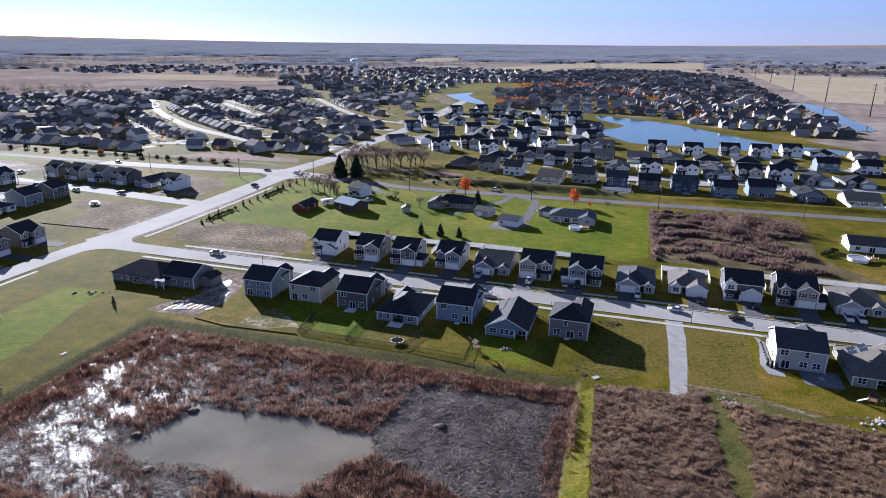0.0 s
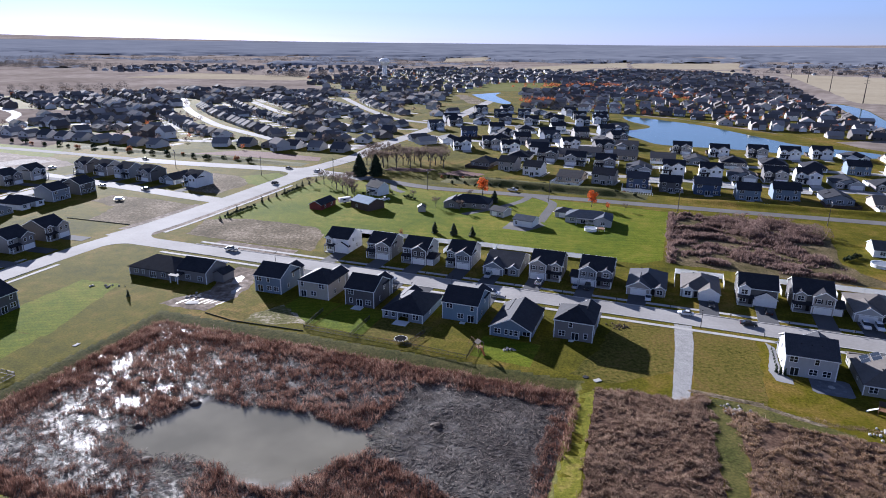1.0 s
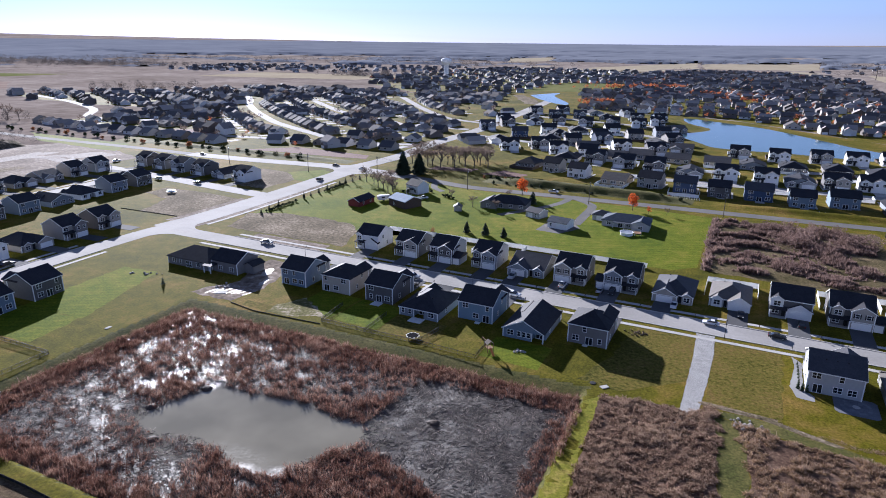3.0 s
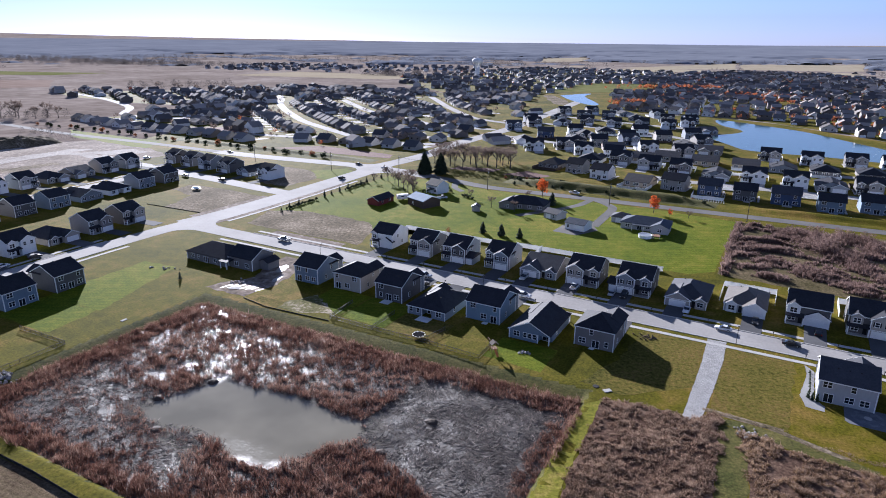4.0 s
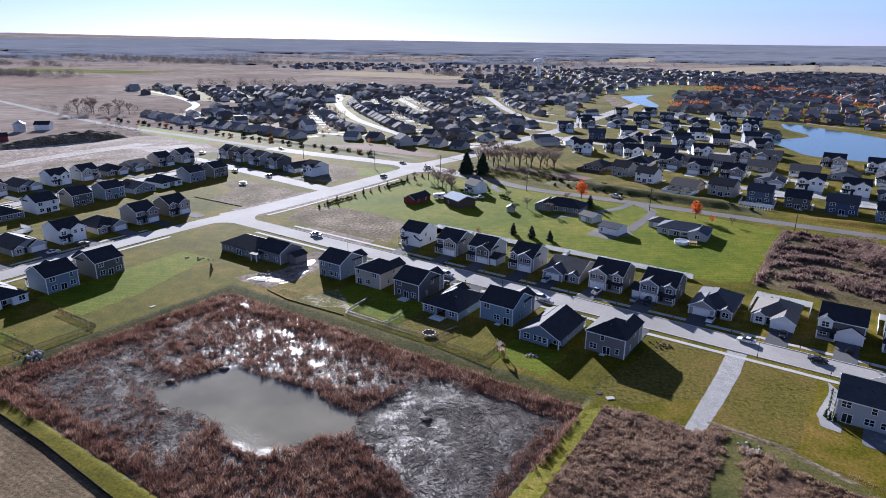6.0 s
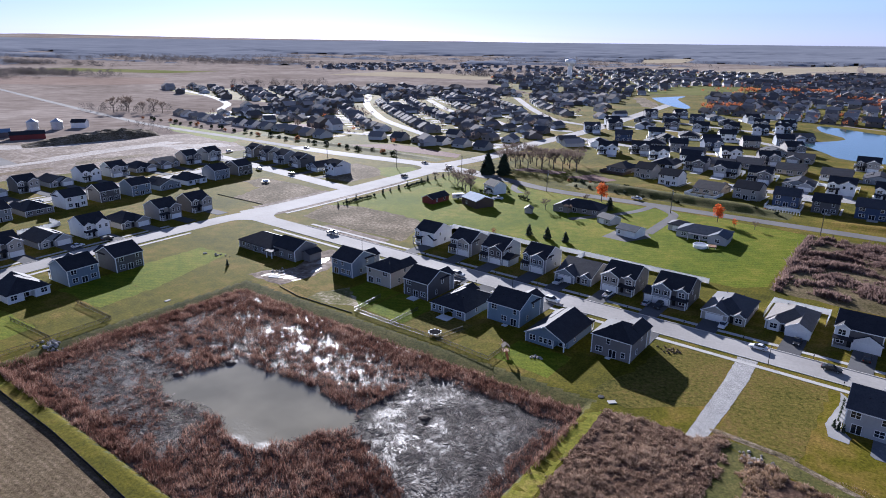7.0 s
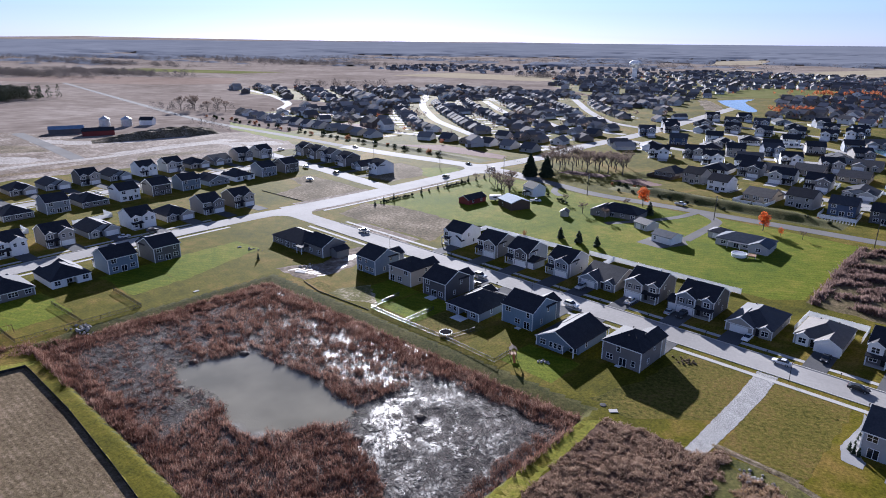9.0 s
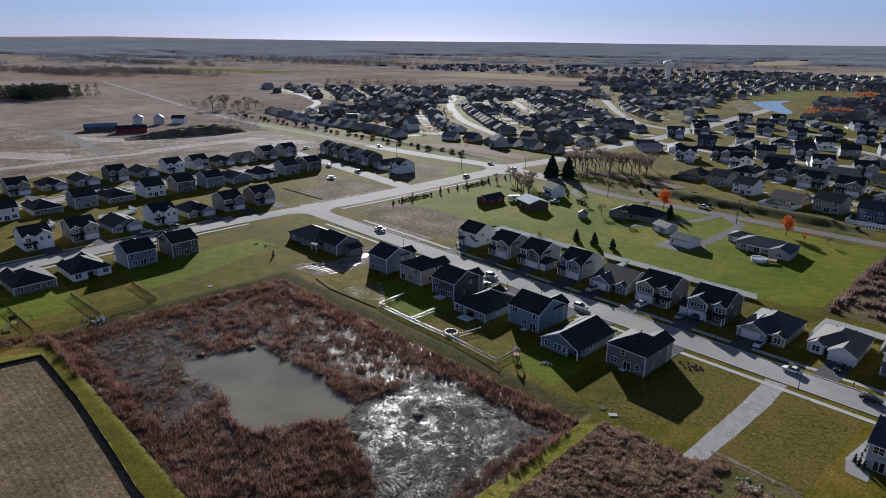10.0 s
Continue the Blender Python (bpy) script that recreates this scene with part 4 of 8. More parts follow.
    if small_gable:
        s0, s1 = fm - small_gable / 2 - sg * 0.6, fm + small_gable / 2 - sg * 0.6
        bm = bmesh.new()
        body(bm, s0, s1, -0.5, 0.3, 0 if floors == 1 else 2.9, eave, "front", 0.6)
        part("front_gable", bm, accent, top)
        bm = bmesh.new()
        gable_roof(bm, s0, s1, -0.85, d * 0.3, eave, 0.6, "y", rake=0.0, over=0.3)
        part("gable_roof", bm, shingles, top)
        rake_boards(top, s0, s1, eave, 0.6, -0.9, "y", over=0.3)
        window(top, (s0 + s1) / 2, -0.5, eave - 2.0, 1.7, 1.4, "double")
    if porch:
        p0, p1 = (f0, g0) if sg > 0 else (g1, f1)
        bm = prism(bmesh.new(), [(-1.9, 2.55), (-1.9, 2.75), (0.05, 3.35), (0.05, 2.55)], p0 - 0.2, p1, "x") if sg > 0 else \
            prism(bmesh.new(), [(-1.9, 2.55), (-1.9, 2.75), (0.05, 3.35), (0.05, 2.55)], p0, p1 + 0.2, "x")
        part("porch_roof", bm, shingles, top)
        part("porch_floor", box(bmesh.new(), p0, p1, -1.8, 0, -0.2, 0.14), CONCRETE, top)
        for px in (p0 + 0.15, p1 - 0.15) if sg > 0 else (p1 - 0.15, p0 + 0.15):
            shared("porch_post", simple("porch_post", 0.26, 0.26, 2.45, WHITE), top, "", pose(px, -1.7, 0.12))
    # back wall
    if back is None:
        back = [("d", 0.2, 1), ("s", 0.8, 1), ("d", 0.22, 0), ("p", 0.52, 0), ("d", 0.82, 0)] if floors == 2 else [("d", 0.15, 0), ("d", 0.85, 0), ("t", 0.5, 0)]
        if floors == 1 and hole:
            back = [("d", 0.14, 0), ("d", 0.86, 0)] if rear == "middle" else [("d", 0.8, 0), ("s", 0.55, 0), ("s", 0.42, 0)]
    for kind, f, level in back:
        x, z = x1 - f * w, 0.95 + 2.75 * level
        if kind == "p":
            window(top, x, d, 0.15, 1.8, 2.05, "slider", 180, "patio_door")
        else:
            ww, kk = {"d": (1.7, "double"), "s": (0.9, "single"), "t": (2.6, "triple")}[kind]
            window(top, x, d, z, ww, 1.4, kk, 180)
    if detail:
        for gx, turn in ((x0, -90), (x1, 90)):
            for level in range(floors):
                window(top, gx, d * (0.35 if level else 0.62), 1.0 + 2.75 * level, 0.8, 1.3, "single", turn)
        for k in range(3):
            shared("roof_vent", simple("roof_vent", 0.3, 0.3, 0.35, BLACK), top, "", pose(x0 + w * (0.3 + 0.2 * k), d * 0.72, eave + 0.28 * d * pitch - 0.05 if roof != "front" else eave + 0.5))
    return top


def drive(ob_at, heading, sx, wide, length, name="driveway"):
    """A concrete drive from a garage to the street."""
    bm = box(bmesh.new(), -wide / 2, wide / 2, -length, 0, -0.1, 0.085)
    me = bpy.data.meshes.new(name)
    bm.to_mesh(me)
    bm.free()
    me.materials.append(CONCRETE if FAR_ESTATE else SHADED_DRIVE)
    ob = new(name, me)
    ob.matrix_basis = pose(*ob_at, 0, 0, 0, heading) @ pose(sx, 0, 0)
    return tagged(ob, "pale concrete driveway in front of a garage" if FAR_ESTATE else "dark grey driveway in front of a garage", "driveway", "driveways", "structure")


# ---- the two facing rows on the main street ----
R0, R1, R2 = ROOFS
P = PALETTE


def put(ob, street, s, d, turn):
    x, y = street.at(s, d)
    ob.matrix_basis = pose(x, y, 0, 0, 0, street.angle + turn)
    return ob


def south(s, back_d, deep, **k):
    """A house on the near side of the main street: its back lies back_d from the middle of the street."""
    return put(house(d=deep, **k), MAIN, s, back_d + deep, 180)


def north(s, front_d, **k):
    return put(house(**k), MAIN, s, front_d, 0)


south(-49.5, -28.0, 11.2, name="house", label="slate blue two-storey house with charcoal gable roof", w=9.6, floors=2, roof="side", wall=P["slate_blue"], accent=P["steel_grey"], shingles=R0, garage=("l", 5.2, 2.2),
      back=[("d", 0.16, 1), ("s", 0.52, 1), ("p", 0.2, 0), ("d", 0.55, 0), ("d", 0.82, 0)])
south(-33.5, -26.8, 11.0, name="house", label="beige two-storey house with dark hipped roof", w=10.4, floors=2, roof="hip", wall=P["beige"], accent=P["greige"], shingles=R0, garage=("l", 5.2, 2.0), pitch=0.5,
      back=[("s", 0.12, 1), ("d", 0.78, 1), ("p", 0.16, 0), ("d", 0.5, 0)])
south(-17.2, -27.2, 11.4, name="house", label="charcoal grey two-storey house with small patio", w=9.6, floors=2, roof="side", wall=P["charcoal"], accent=P["steel_grey"], shingles=R0, garage=("l", 5.2, 2.0),
      back=[("d", 0.2, 1), ("s", 0.2, 0), ("p", 0.5, 0), ("d", 0.8, 0)])
south(-0.8, -32.1, 15.5, name="house", label="steel grey single-storey house with covered rear patio", w=12.4, floors=1, roof="hip", wall=P["steel_grey"], accent=P["charcoal"], shingles=R0, garage=("r", 5.6, 1.6), rear="middle", pitch=0.5,
      back=[("s", 0.09, 0), ("s", 0.27, 0), ("d", 0.83, 0)])
south(14.7, -26.2, 11.6, name="house", label="blue two-storey house with dark gable roof", w=10.6, floors=2, roof="side", wall=P["blue"], accent=P["steel_grey"], shingles=R0, garage=("l", 5.4, 2.0),
      back=[("d", 0.2, 1), ("s", 0.85, 1), ("d", 0.52, 0), ("p", 0.82, 0)])
south(31.2, -31.8, 16.5, name="house", label="slate blue single-storey house with gabled back porch", w=11.4, floors=1, roof="front", wall=P["slate_blue"], accent=P["greige"], shingles=R0, garage=("r", 5.6, 0.8), rear="corner", pitch=0.5,
      back=[("d", 0.18, 0), ("s", 0.4, 0), ("s", 0.52, 0), ("s", 0.64, 0)])
south(47.5, -26.8, 11.2, name="house", label="dark taupe two-storey house with hipped roof", w=10.4, floors=2, roof="hip", wall=P["taupe"], accent=P["greige"], shingles=R0, garage=("l", 5.4, 2.4), pitch=0.5,
      back=[("s", 0.42, 1), ("d", 0.2, 0), ("p", 0.55, 0), ("s", 0.82, 0)])
south(104.8, -26.6, 11.8, name="house", label="light grey two-storey house with paved rear patio", w=11.2, floors=2, roof="side", wall=P["light_grey"], accent=P["white"], shingles=R1, garage=("l", 5.6, 1.2), pitch=0.5,
      back=[("d", 0.15, 1), ("s", 0.6, 1), ("p", 0.2, 0), ("d", 0.56, 0), ("d", 0.82, 0)])
south(122.2, -31.0, 16.0, name="house", label="olive grey single-storey house with roof solar panels", w=14.0, floors=1, roof="hip", wall=P["olive_grey"], accent=P["greige"], shingles=R2, garage=("l", 5.8, 1.4), rear="middle", pitch=0.5)
south(138.5, -27.5, 11.6, name="house", label="greige two-storey house with dark gable roof", w=11.0, floors=2, roof="side", wall=P["greige"], accent=P["tan"], shingles=R1, garage=("r", 5.6, 1.6))

north(-49.3, 16.6, name="house", label="white two-storey house with dark gable roof", w=9.4, d=11.2, floors=2, roof="side", wall=P["white"], accent=P["white"], shingles=R0, garage=("r", 5.4, 0.6), gable2=False, small_gable=2.6, porch=True)
north(-31.4, 16.4, name="house", label="greige two-storey house with white garage door", w=9.4, d=11.2, floors=2, roof="side", wall=P["taupe"], accent=P["greige"], shingles=R0, garage=("r", 5.4, 1.6))
north(-17.0, 16.4, name="house", label="grey two-storey house with three-bay garage", w=9.4, d=11.4, floors=2, roof="side", wall=P["steel_grey"], accent=P["charcoal"], shingles=R0, garage=("r", 5.4, 1.6), third=3.0)
north(-0.4, 17.8, name="house", label="light grey two-storey house with dark gables", w=9.0, d=11.4, floors=2, roof="side", wall=P["light_grey"], accent=P["steel_grey"], shingles=R0, garage=("r", 5.2, 1.8), small_gable=2.4)
north(15.8, 16.2, name="house", label="grey single-storey house with double garage gable", w=12.4, d=16.0, floors=1, roof="side", wall=P["greige"], accent=P["steel_grey"], shingles=R1, garage=("l", 7.0, 1.6), small_gable=3.2, porch=False, pitch=0.4)
north(31.0, 17.4, name="house", label="greige two-storey house with broad front gable", w=10.6, d=11.6, floors=2, roof="side", wall=P["taupe"], accent=P["greige"], shingles=R0, garage=("l", 5.6, 1.6), small_gable=3.0)
north(47.8, 17.2, name="house", label="dark grey two-storey house with three garage bays", w=10.6, d=11.8, floors=2, roof="side", wall=P["charcoal"], accent=P["steel_grey"], shingles=R0, garage=("l", 5.6, 1.4), third=2.8, small_gable=3.0)
north(64.2, 15.0, name="house", label="taupe single-storey house with hipped roof", w=11.8, d=16.0, floors=1, roof="hip", wall=P["taupe"], accent=P["greige"], shingles=R1, garage=("l", 7.2, 1.4), small_gable=2.8, porch=False, pitch=0.48)
north(80.5, 18.2, name="house", label="pale greige single-storey house with hipped roof", w=11.4, d=14.5, floors=1, roof="hip", wall=P["light_grey"], accent=P["white"], shingles=R2, garage=("r", 6.0, 1.8), small_gable=3.0, porch=False, pitch=0.48)
north(97.0, 18.6, name="house", label="white and charcoal two-storey house with wide garage", w=11.0, d=11.6, floors=2, roof="side", wall=P["charcoal"], accent=P["white"], shingles=R0, garage=("r", 6.4, 0.5), gable2=False, small_gable=3.4)
north(112.4, 19.2, name="house", label="greige two-storey house with dark upper siding", w=11.0, d=12.0, floors=2, roof="side", wall=P["charcoal"], accent=P["greige"], shingles=R0, garage=("r", 5.8, 1.4), third=2.8, small_gable=3.0)
north(130.0, 17.6, name="house", label="beige single-storey house with hipped brown roof", w=14.0, d=15.0, floors=1, roof="hip", wall=P["beige"], accent=P["light_grey"], shingles=R2, garage=("l", 7.0, 1.6), small_gable=3.2, porch=False, pitch=0.45)
north(148.0, 17.6, name="house", label="light grey two-storey house with dark roof", w=11.0, d=11.6, floors=2, roof="side", wall=P["light_grey"], accent=P["steel_grey"], shingles=R1, garage=("r", 5.8, 1.4), small_gable=3.0)

# concrete drives
for s, sx, d in ((-49.3, 2.0, 16), (-31.4, 2.0, 14.8), (-17, 2.0, 14.8), (-0.4, 1.9, 16), (15.8, -2.7, 14.6), (31, -2.5, 15.8), (47.8, -2.5, 15.8),
                 (64.2, -2.3, 13.6), (80.5, 2.7, 16.4), (97, 2.3, 18.1), (112.4, 2.6, 17.8), (130, -3.5, 16), (148, 2.6, 16.2)):
    drive(MAIN.at(s, d), MAIN.angle, sx, 5.6, d - 4.9)
for s, sx, d in ((-49.5, -2.2, 14.6), (-33.5, -2.6, 13.8), (-17.2, -2.2, 13.8), (-0.8, 3.4, 15), (14.7, -2.6, 12.6), (31.2, 2.9, 14.5),
                 (47.5, -2.5, 13.2), (104.8, -2.8, 13.6), (122.2, -4.1, 13.6), (138.5, 2.7, 14.3)):
    drive(MAIN.at(s, -d), MAIN.angle + 180, sx, 5.6, d - 4.9)

# the long grey house on the corner
corner = tagged(new("house"), "long grey single-storey house with two wings", "house")
corner.matrix_basis = pose(*MAIN.at(-88.0, -17.0), 0, 0, 0, MAIN.angle + 180)
bm = bmesh.new()
body(bm, -15.5, -4.0, 2.0, 12.5, -0.3, 4.2, "side", 0.5)
body(bm, -4.0, 15.5, 1.0, 14.0, -0.3, 3.0, "hip", 0.45)
part("wall", bm, P["taupe"], corner)
bm = bmesh.new()
gable_roof(bm, -15.5, -4.0, 2.0, 12.5, 4.2, 0.5, "x")
part("roof", bm, R0, corner)
bm = bmesh.new()
hip_roof(bm, -3.9, 15.5, 1.0, 14.0, 3.0, 0.45)
part("wing_roof", bm, R0, corner)
body(bm2 := bmesh.new(), -19.5, -15.5, 3.5, 9.0, -0.3, 2.9, "front", 0.5)
part("garage_wing", bm2, P["taupe"], corner)
bm = bmesh.new()
gable_roof(bm, -19.5, -15.5, 3.5, 9.0, 2.9, 0.5, "y")
part("wing_roof", bm, R0, corner)
boards(corner, -15.5, -4.0, 2.0, 12.5, 0, 4.1, "cd")
boards(corner, -4.0, 15.5, 1.0, 14.0, 0, 2.9, "cd")
rake_boards(corner, 2.0, 12.5, 4.2, 0.5, -15.86, "x")
for x, y, z, ww, kk in ((-13, 12.5, 1.0, 1.7, "double"), (-8, 12.5, 1.0, 1.7, "double"), (1, 14, 0.95, 1.7, "double"), (12.5, 14, 0.95, 1.7, "double"), (9.5, 14, 0.95, 0.9, "single")):
    window(corner, x, y, z, ww, 1.4, kk, 180)
window(corner, 5.5, 14, 0.15, 2.6, 2.1, "triple", 180, "sun_room_window")
for x in (-6.3, -3.3):
    shared("porch_post", simple("porch_post", 0.26, 0.26, 2.7, WHITE), corner, "", pose(x, 15.6, 0))
part("porch_roof", prism(bmesh.new(), [(12.6, 3.2), (12.6, 2.7), (16.0, 2.6), (16.0, 2.8)], -6.8, -2.8, "x"), R0, corner)

# ---- the western rows ----
KINDS = {}
KIND_SPECS = {
    "gable_white": dict(label="white two-storey house with dark gable roof", w=9.8, d=11.4, floors=2, roof="side", wall=P["white"], accent=P["white"], shingles=R0, garage=("r", 5.4, 1.2), small_gable=2.6),
    "gable_grey": dict(label="grey two-storey house with dark gable roof", w=10.0, d=11.4, floors=2, roof="side", wall=P["steel_grey"], accent=P["light_grey"], shingles=R0, garage=("l", 5.4, 1.6)),
    "gable_charcoal": dict(label="charcoal two-storey house with white trim", w=9.8, d=11.4, floors=2, roof="side", wall=P["charcoal"], accent=P["greige"], shingles=R0, garage=("r", 5.4, 1.6), small_gable=2.6),
    "gable_greige": dict(label="greige two-storey house with front gable", w=9.6, d=11.6, floors=2, roof="side", wall=P["greige"], accent=P["taupe"], shingles=R0, garage=("r", 5.4, 1.8)),
    "gable_blue": dict(label="slate blue two-storey house with dark roof", w=10.0, d=11.2, floors=2, roof="side", wall=P["slate_blue"], accent=P["white"], shingles=R0, garage=("l", 5.4, 1.4), small_gable=2.6),
    "hip_taupe": dict(label="taupe single-storey house with hipped roof", w=12.0, d=15.0, floors=1, roof="hip", wall=P["taupe"], accent=P["greige"], shingles=R0, garage=("r", 6.2, 1.6), small_gable=2.8, porch=False, pitch=0.48),
    "hip_white": dict(label="white single-storey house with dark hipped roof", w=12.0, d=15.0, floors=1, roof="hip", wall=P["white"], accent=P["white"], shingles=R0, garage=("l", 6.2, 1.6), small_gable=2.8, porch=False, pitch=0.48, rear="middle"),
    "low_grey": dict(label="grey single-storey house with front gables", w=11.8, d=15.0, floors=1, roof="front", wall=P["steel_grey"], accent=P["light_grey"], shingles=R0, garage=("r", 6.2, 1.2), small_gable=2.8, porch=False, pitch=0.42),
    "low_brown": dict(label="tan single-storey house with brown roof", w=12.4, d=14.0, floors=1, roof="side", wall=P["tan"], accent=P["greige"], shingles=R2, garage=("l", 6.2, 1.6), small_gable=2.8, porch=False, pitch=0.42),
    "gable_navy": dict(label="navy blue two-storey house with white trim", w=10.2, d=11.4, floors=2, roof="side", wall=P["navy"], accent=P["steel_grey"], shingles=R1, garage=("r", 5.4, 1.4), small_gable=2.6),
}


def row_house(kind, x, y, turn, group, detail=False, far=False):
    """One of the repeated house models, its front's middle at x, y."""
    global FAR_MODEL
    FAR_MODEL = far
    m = pose(x, y, 0, 0, 0, turn)
    if far:                                             # the estate's models are broader
        m = m @ Matrix.Diagonal((1.14, 1.05, 1.02, 1))
    if (kind, far) not in KINDS:
        spec = dict(KIND_SPECS[kind], trim=not far)
        ob = house(name="house", detail=detail, **spec)
        ob.matrix_basis = m
        KINDS[kind, far] = ob
    else:
        ob = copy_thing(KINDS[kind, far], m)
    FAR_MODEL = False
    return tagged(ob, group=group)


def deep(kind):
    return KIND_SPECS[kind]["d"]


def west_back(kind, s, back, group, side):
    """A house whose back wall lies `back` metres from the western street; side 1: its front looks to +d."""
    x, y = WEST.at(s, back + side * deep(kind))
    return row_house(kind, x, y, WEST.angle + (180 if side > 0 else 0), group)


for s, kind in ((-63.5, "hip_taupe"), (-46.5, "hip_white"), (-29.6, "gable_blue"), (-13.6, "gable_charcoal"), (-80, "gable_grey"), (-96, "low_grey")):
    west_back(kind, s, -30.0, "houses backing on the pond", 1)
for k, kind in enumerate(("gable_white", "gable_charcoal", "low_grey", "gable_white", "hip_taupe", "gable_greige", "gable_charcoal")):
    x, y = WEST.at(-48.5 + 16.5 * k, 17.5)
    row_house(kind, x, y, WEST.angle, "houses along the western street")
    drive((x, y), WEST.angle, {"r": 2.2, "l": -2.4}[KIND_SPECS[kind]["garage"][0]], 5.4, 12.4)
for k, kind in enumerate(("gable_white", "hip_taupe", "gable_grey", "hip_taupe", "gable_white", "gable_charcoal", "gable_blue", "low_grey", "hip_white", "gable_grey", "gable_charcoal")):
    west_back(kind, -45.5 + 16.4 * k, 71.0 - 0.3 * k, "houses on the inner lane", 1)
    drive(WEST.at(-45.5 + 16.4 * k, 71 + deep(kind)), WEST.angle + 180, -2.4, 5.4, 94 - 71 - deep(kind))
for k, kind in enumerate(("hip_taupe", "gable_greige", "hip_taupe", "low_grey", "gable_charcoal", "low_grey", "gable_white", "gable_grey", "hip_taupe", "low_brown", "gable_greige", "gable_grey")):
    x, y = WEST.at(-43 + 16.5 * k, 122.5)
    row_house(kind, x, y, WEST.angle, "houses on the outer lane")
    drive((x, y), WEST.angle, 2.3, 5.4, 19.5)
SIDE = Street(-150, 312, 159.5)
for k, kind in enumerate(("gable_white", "low_grey", "gable_charcoal", "gable_grey", "gable_greige", "gable_charcoal")):
    x, y = SIDE.at(12.5 + 17.6 * k, -17.5)
    row_house(kind, x, y, SIDE.angle + 180, "houses on the side street")
    drive((x, y), SIDE.angle + 180, 2.3, 5.4, 12.5)

# ---- the estate beyond the county road ----
rng = random.Random(11)
two = ["gable_navy", "gable_grey", "gable_greige", "gable_charcoal", "gable_white", "gable_white", "gable_blue"]
low = ["hip_taupe", "low_brown", "hip_white", "low_grey"]


def estate_row(places, turn, back, pick, group):
    """Houses at given places along a lane; back: the place is the middle of the back wall."""
    for x, y in places:
        kind = pick.pop(0) if pick else rng.choice(two * 2 + low)
        a = radians(turn)
        if back:
            x, y = x + math.sin(a) * deep(kind) , y - math.cos(a) * deep(kind)
        row_house(kind, x, y, turn, group, far=True)
        YARDS.append((x, y, turn, deep(kind)))
        drive((x, y), turn, 3.0 if KIND_SPECS[kind]["garage"][0] == "r" else -3.0, 6.4, 11)


CA = COUNTY.angle
FAR_ESTATE = True
YARDS = []
estate_row([(2.6, 412), (19, 401), (34, 386), (54.5, 370), (73.5, 366)], CA + 172, True, ["hip_taupe", "gable_greige", "gable_white", "low_brown", "gable_greige"], "houses backing on the county road")
estate_row([(91, 357), (107, 349), (125.5, 345), (143, 334), (163.5, 337), (186.5, 329), (207, 319), (228, 314)], CA + 180, True,
           ["gable_navy", "gable_charcoal", "gable_navy", "gable_blue", "gable_blue", "low_grey", "low_brown", "gable_grey"], "houses backing on the county road")
estate_row([(47.5, 438), (65, 424), (83, 415), (101.5, 401), (122, 398), (142.5, 391), (159, 384), (177, 382), (195, 380), (212, 369), (232, 363)], CA, False,
           ["gable_greige", "gable_grey", "gable_greige", "low_grey", "gable_white", "gable_white", "low_grey", "gable_charcoal", "gable_white", "low_grey"], "houses on the estate lane")
estate_row([(80, 462), (103, 450), (127, 443), (147.5, 436), (171, 433), (196, 429), (217, 419), (240, 412), (262, 404)], CA + 180, True, ["low_brown", "low_brown", "low_brown"], "houses on the estate lane")
estate_row([(113.6, 496), (150.5, 480), (174, 470), (201, 470), (222, 466), (246, 470), (266, 462), (290, 453)], CA, False, ["low_brown", "gable_charcoal", "gable_white", "gable_charcoal", "gable_white", "gable_white"], "houses facing the lake lane")
estate_row([(-12, 478), (10, 490), (24, 470), (46, 492), (71, 492), (94, 480)], CA + 20, False, ["gable_white", "gable_charcoal", "gable_white", "low_brown"], "houses in the middle of the estate")
estate_row([(16, 543), (34, 528), (57, 562), (86, 566), (100, 534), (112, 590), (70, 600), (40, 600), (14, 590), (-10, 560)], CA + 200, False, [], "houses in the middle of the estate")
estate_row([(0, 640), (24, 650), (50, 640), (76, 648), (100, 640), (20, 700), (46, 705), (74, 700), (104, 690), (-6, 690), (120, 660)], CA + 10, False, [], "houses in the middle of the estate")


estate_row([(-22, 512), (-40, 590), (-24, 622), (132, 612), (60, 528), (116, 536), (26, 560), (-30, 650), (128, 690), (66, 740), (30, 752), (100, 735), (0, 740)], CA + 30, False, [], "houses in the middle of the estate")
estate_row([(62, 452), (28, 438), (44, 462)], CA + 180, True, ["low_brown", "hip_white", "gable_white"], "houses on the estate lane")


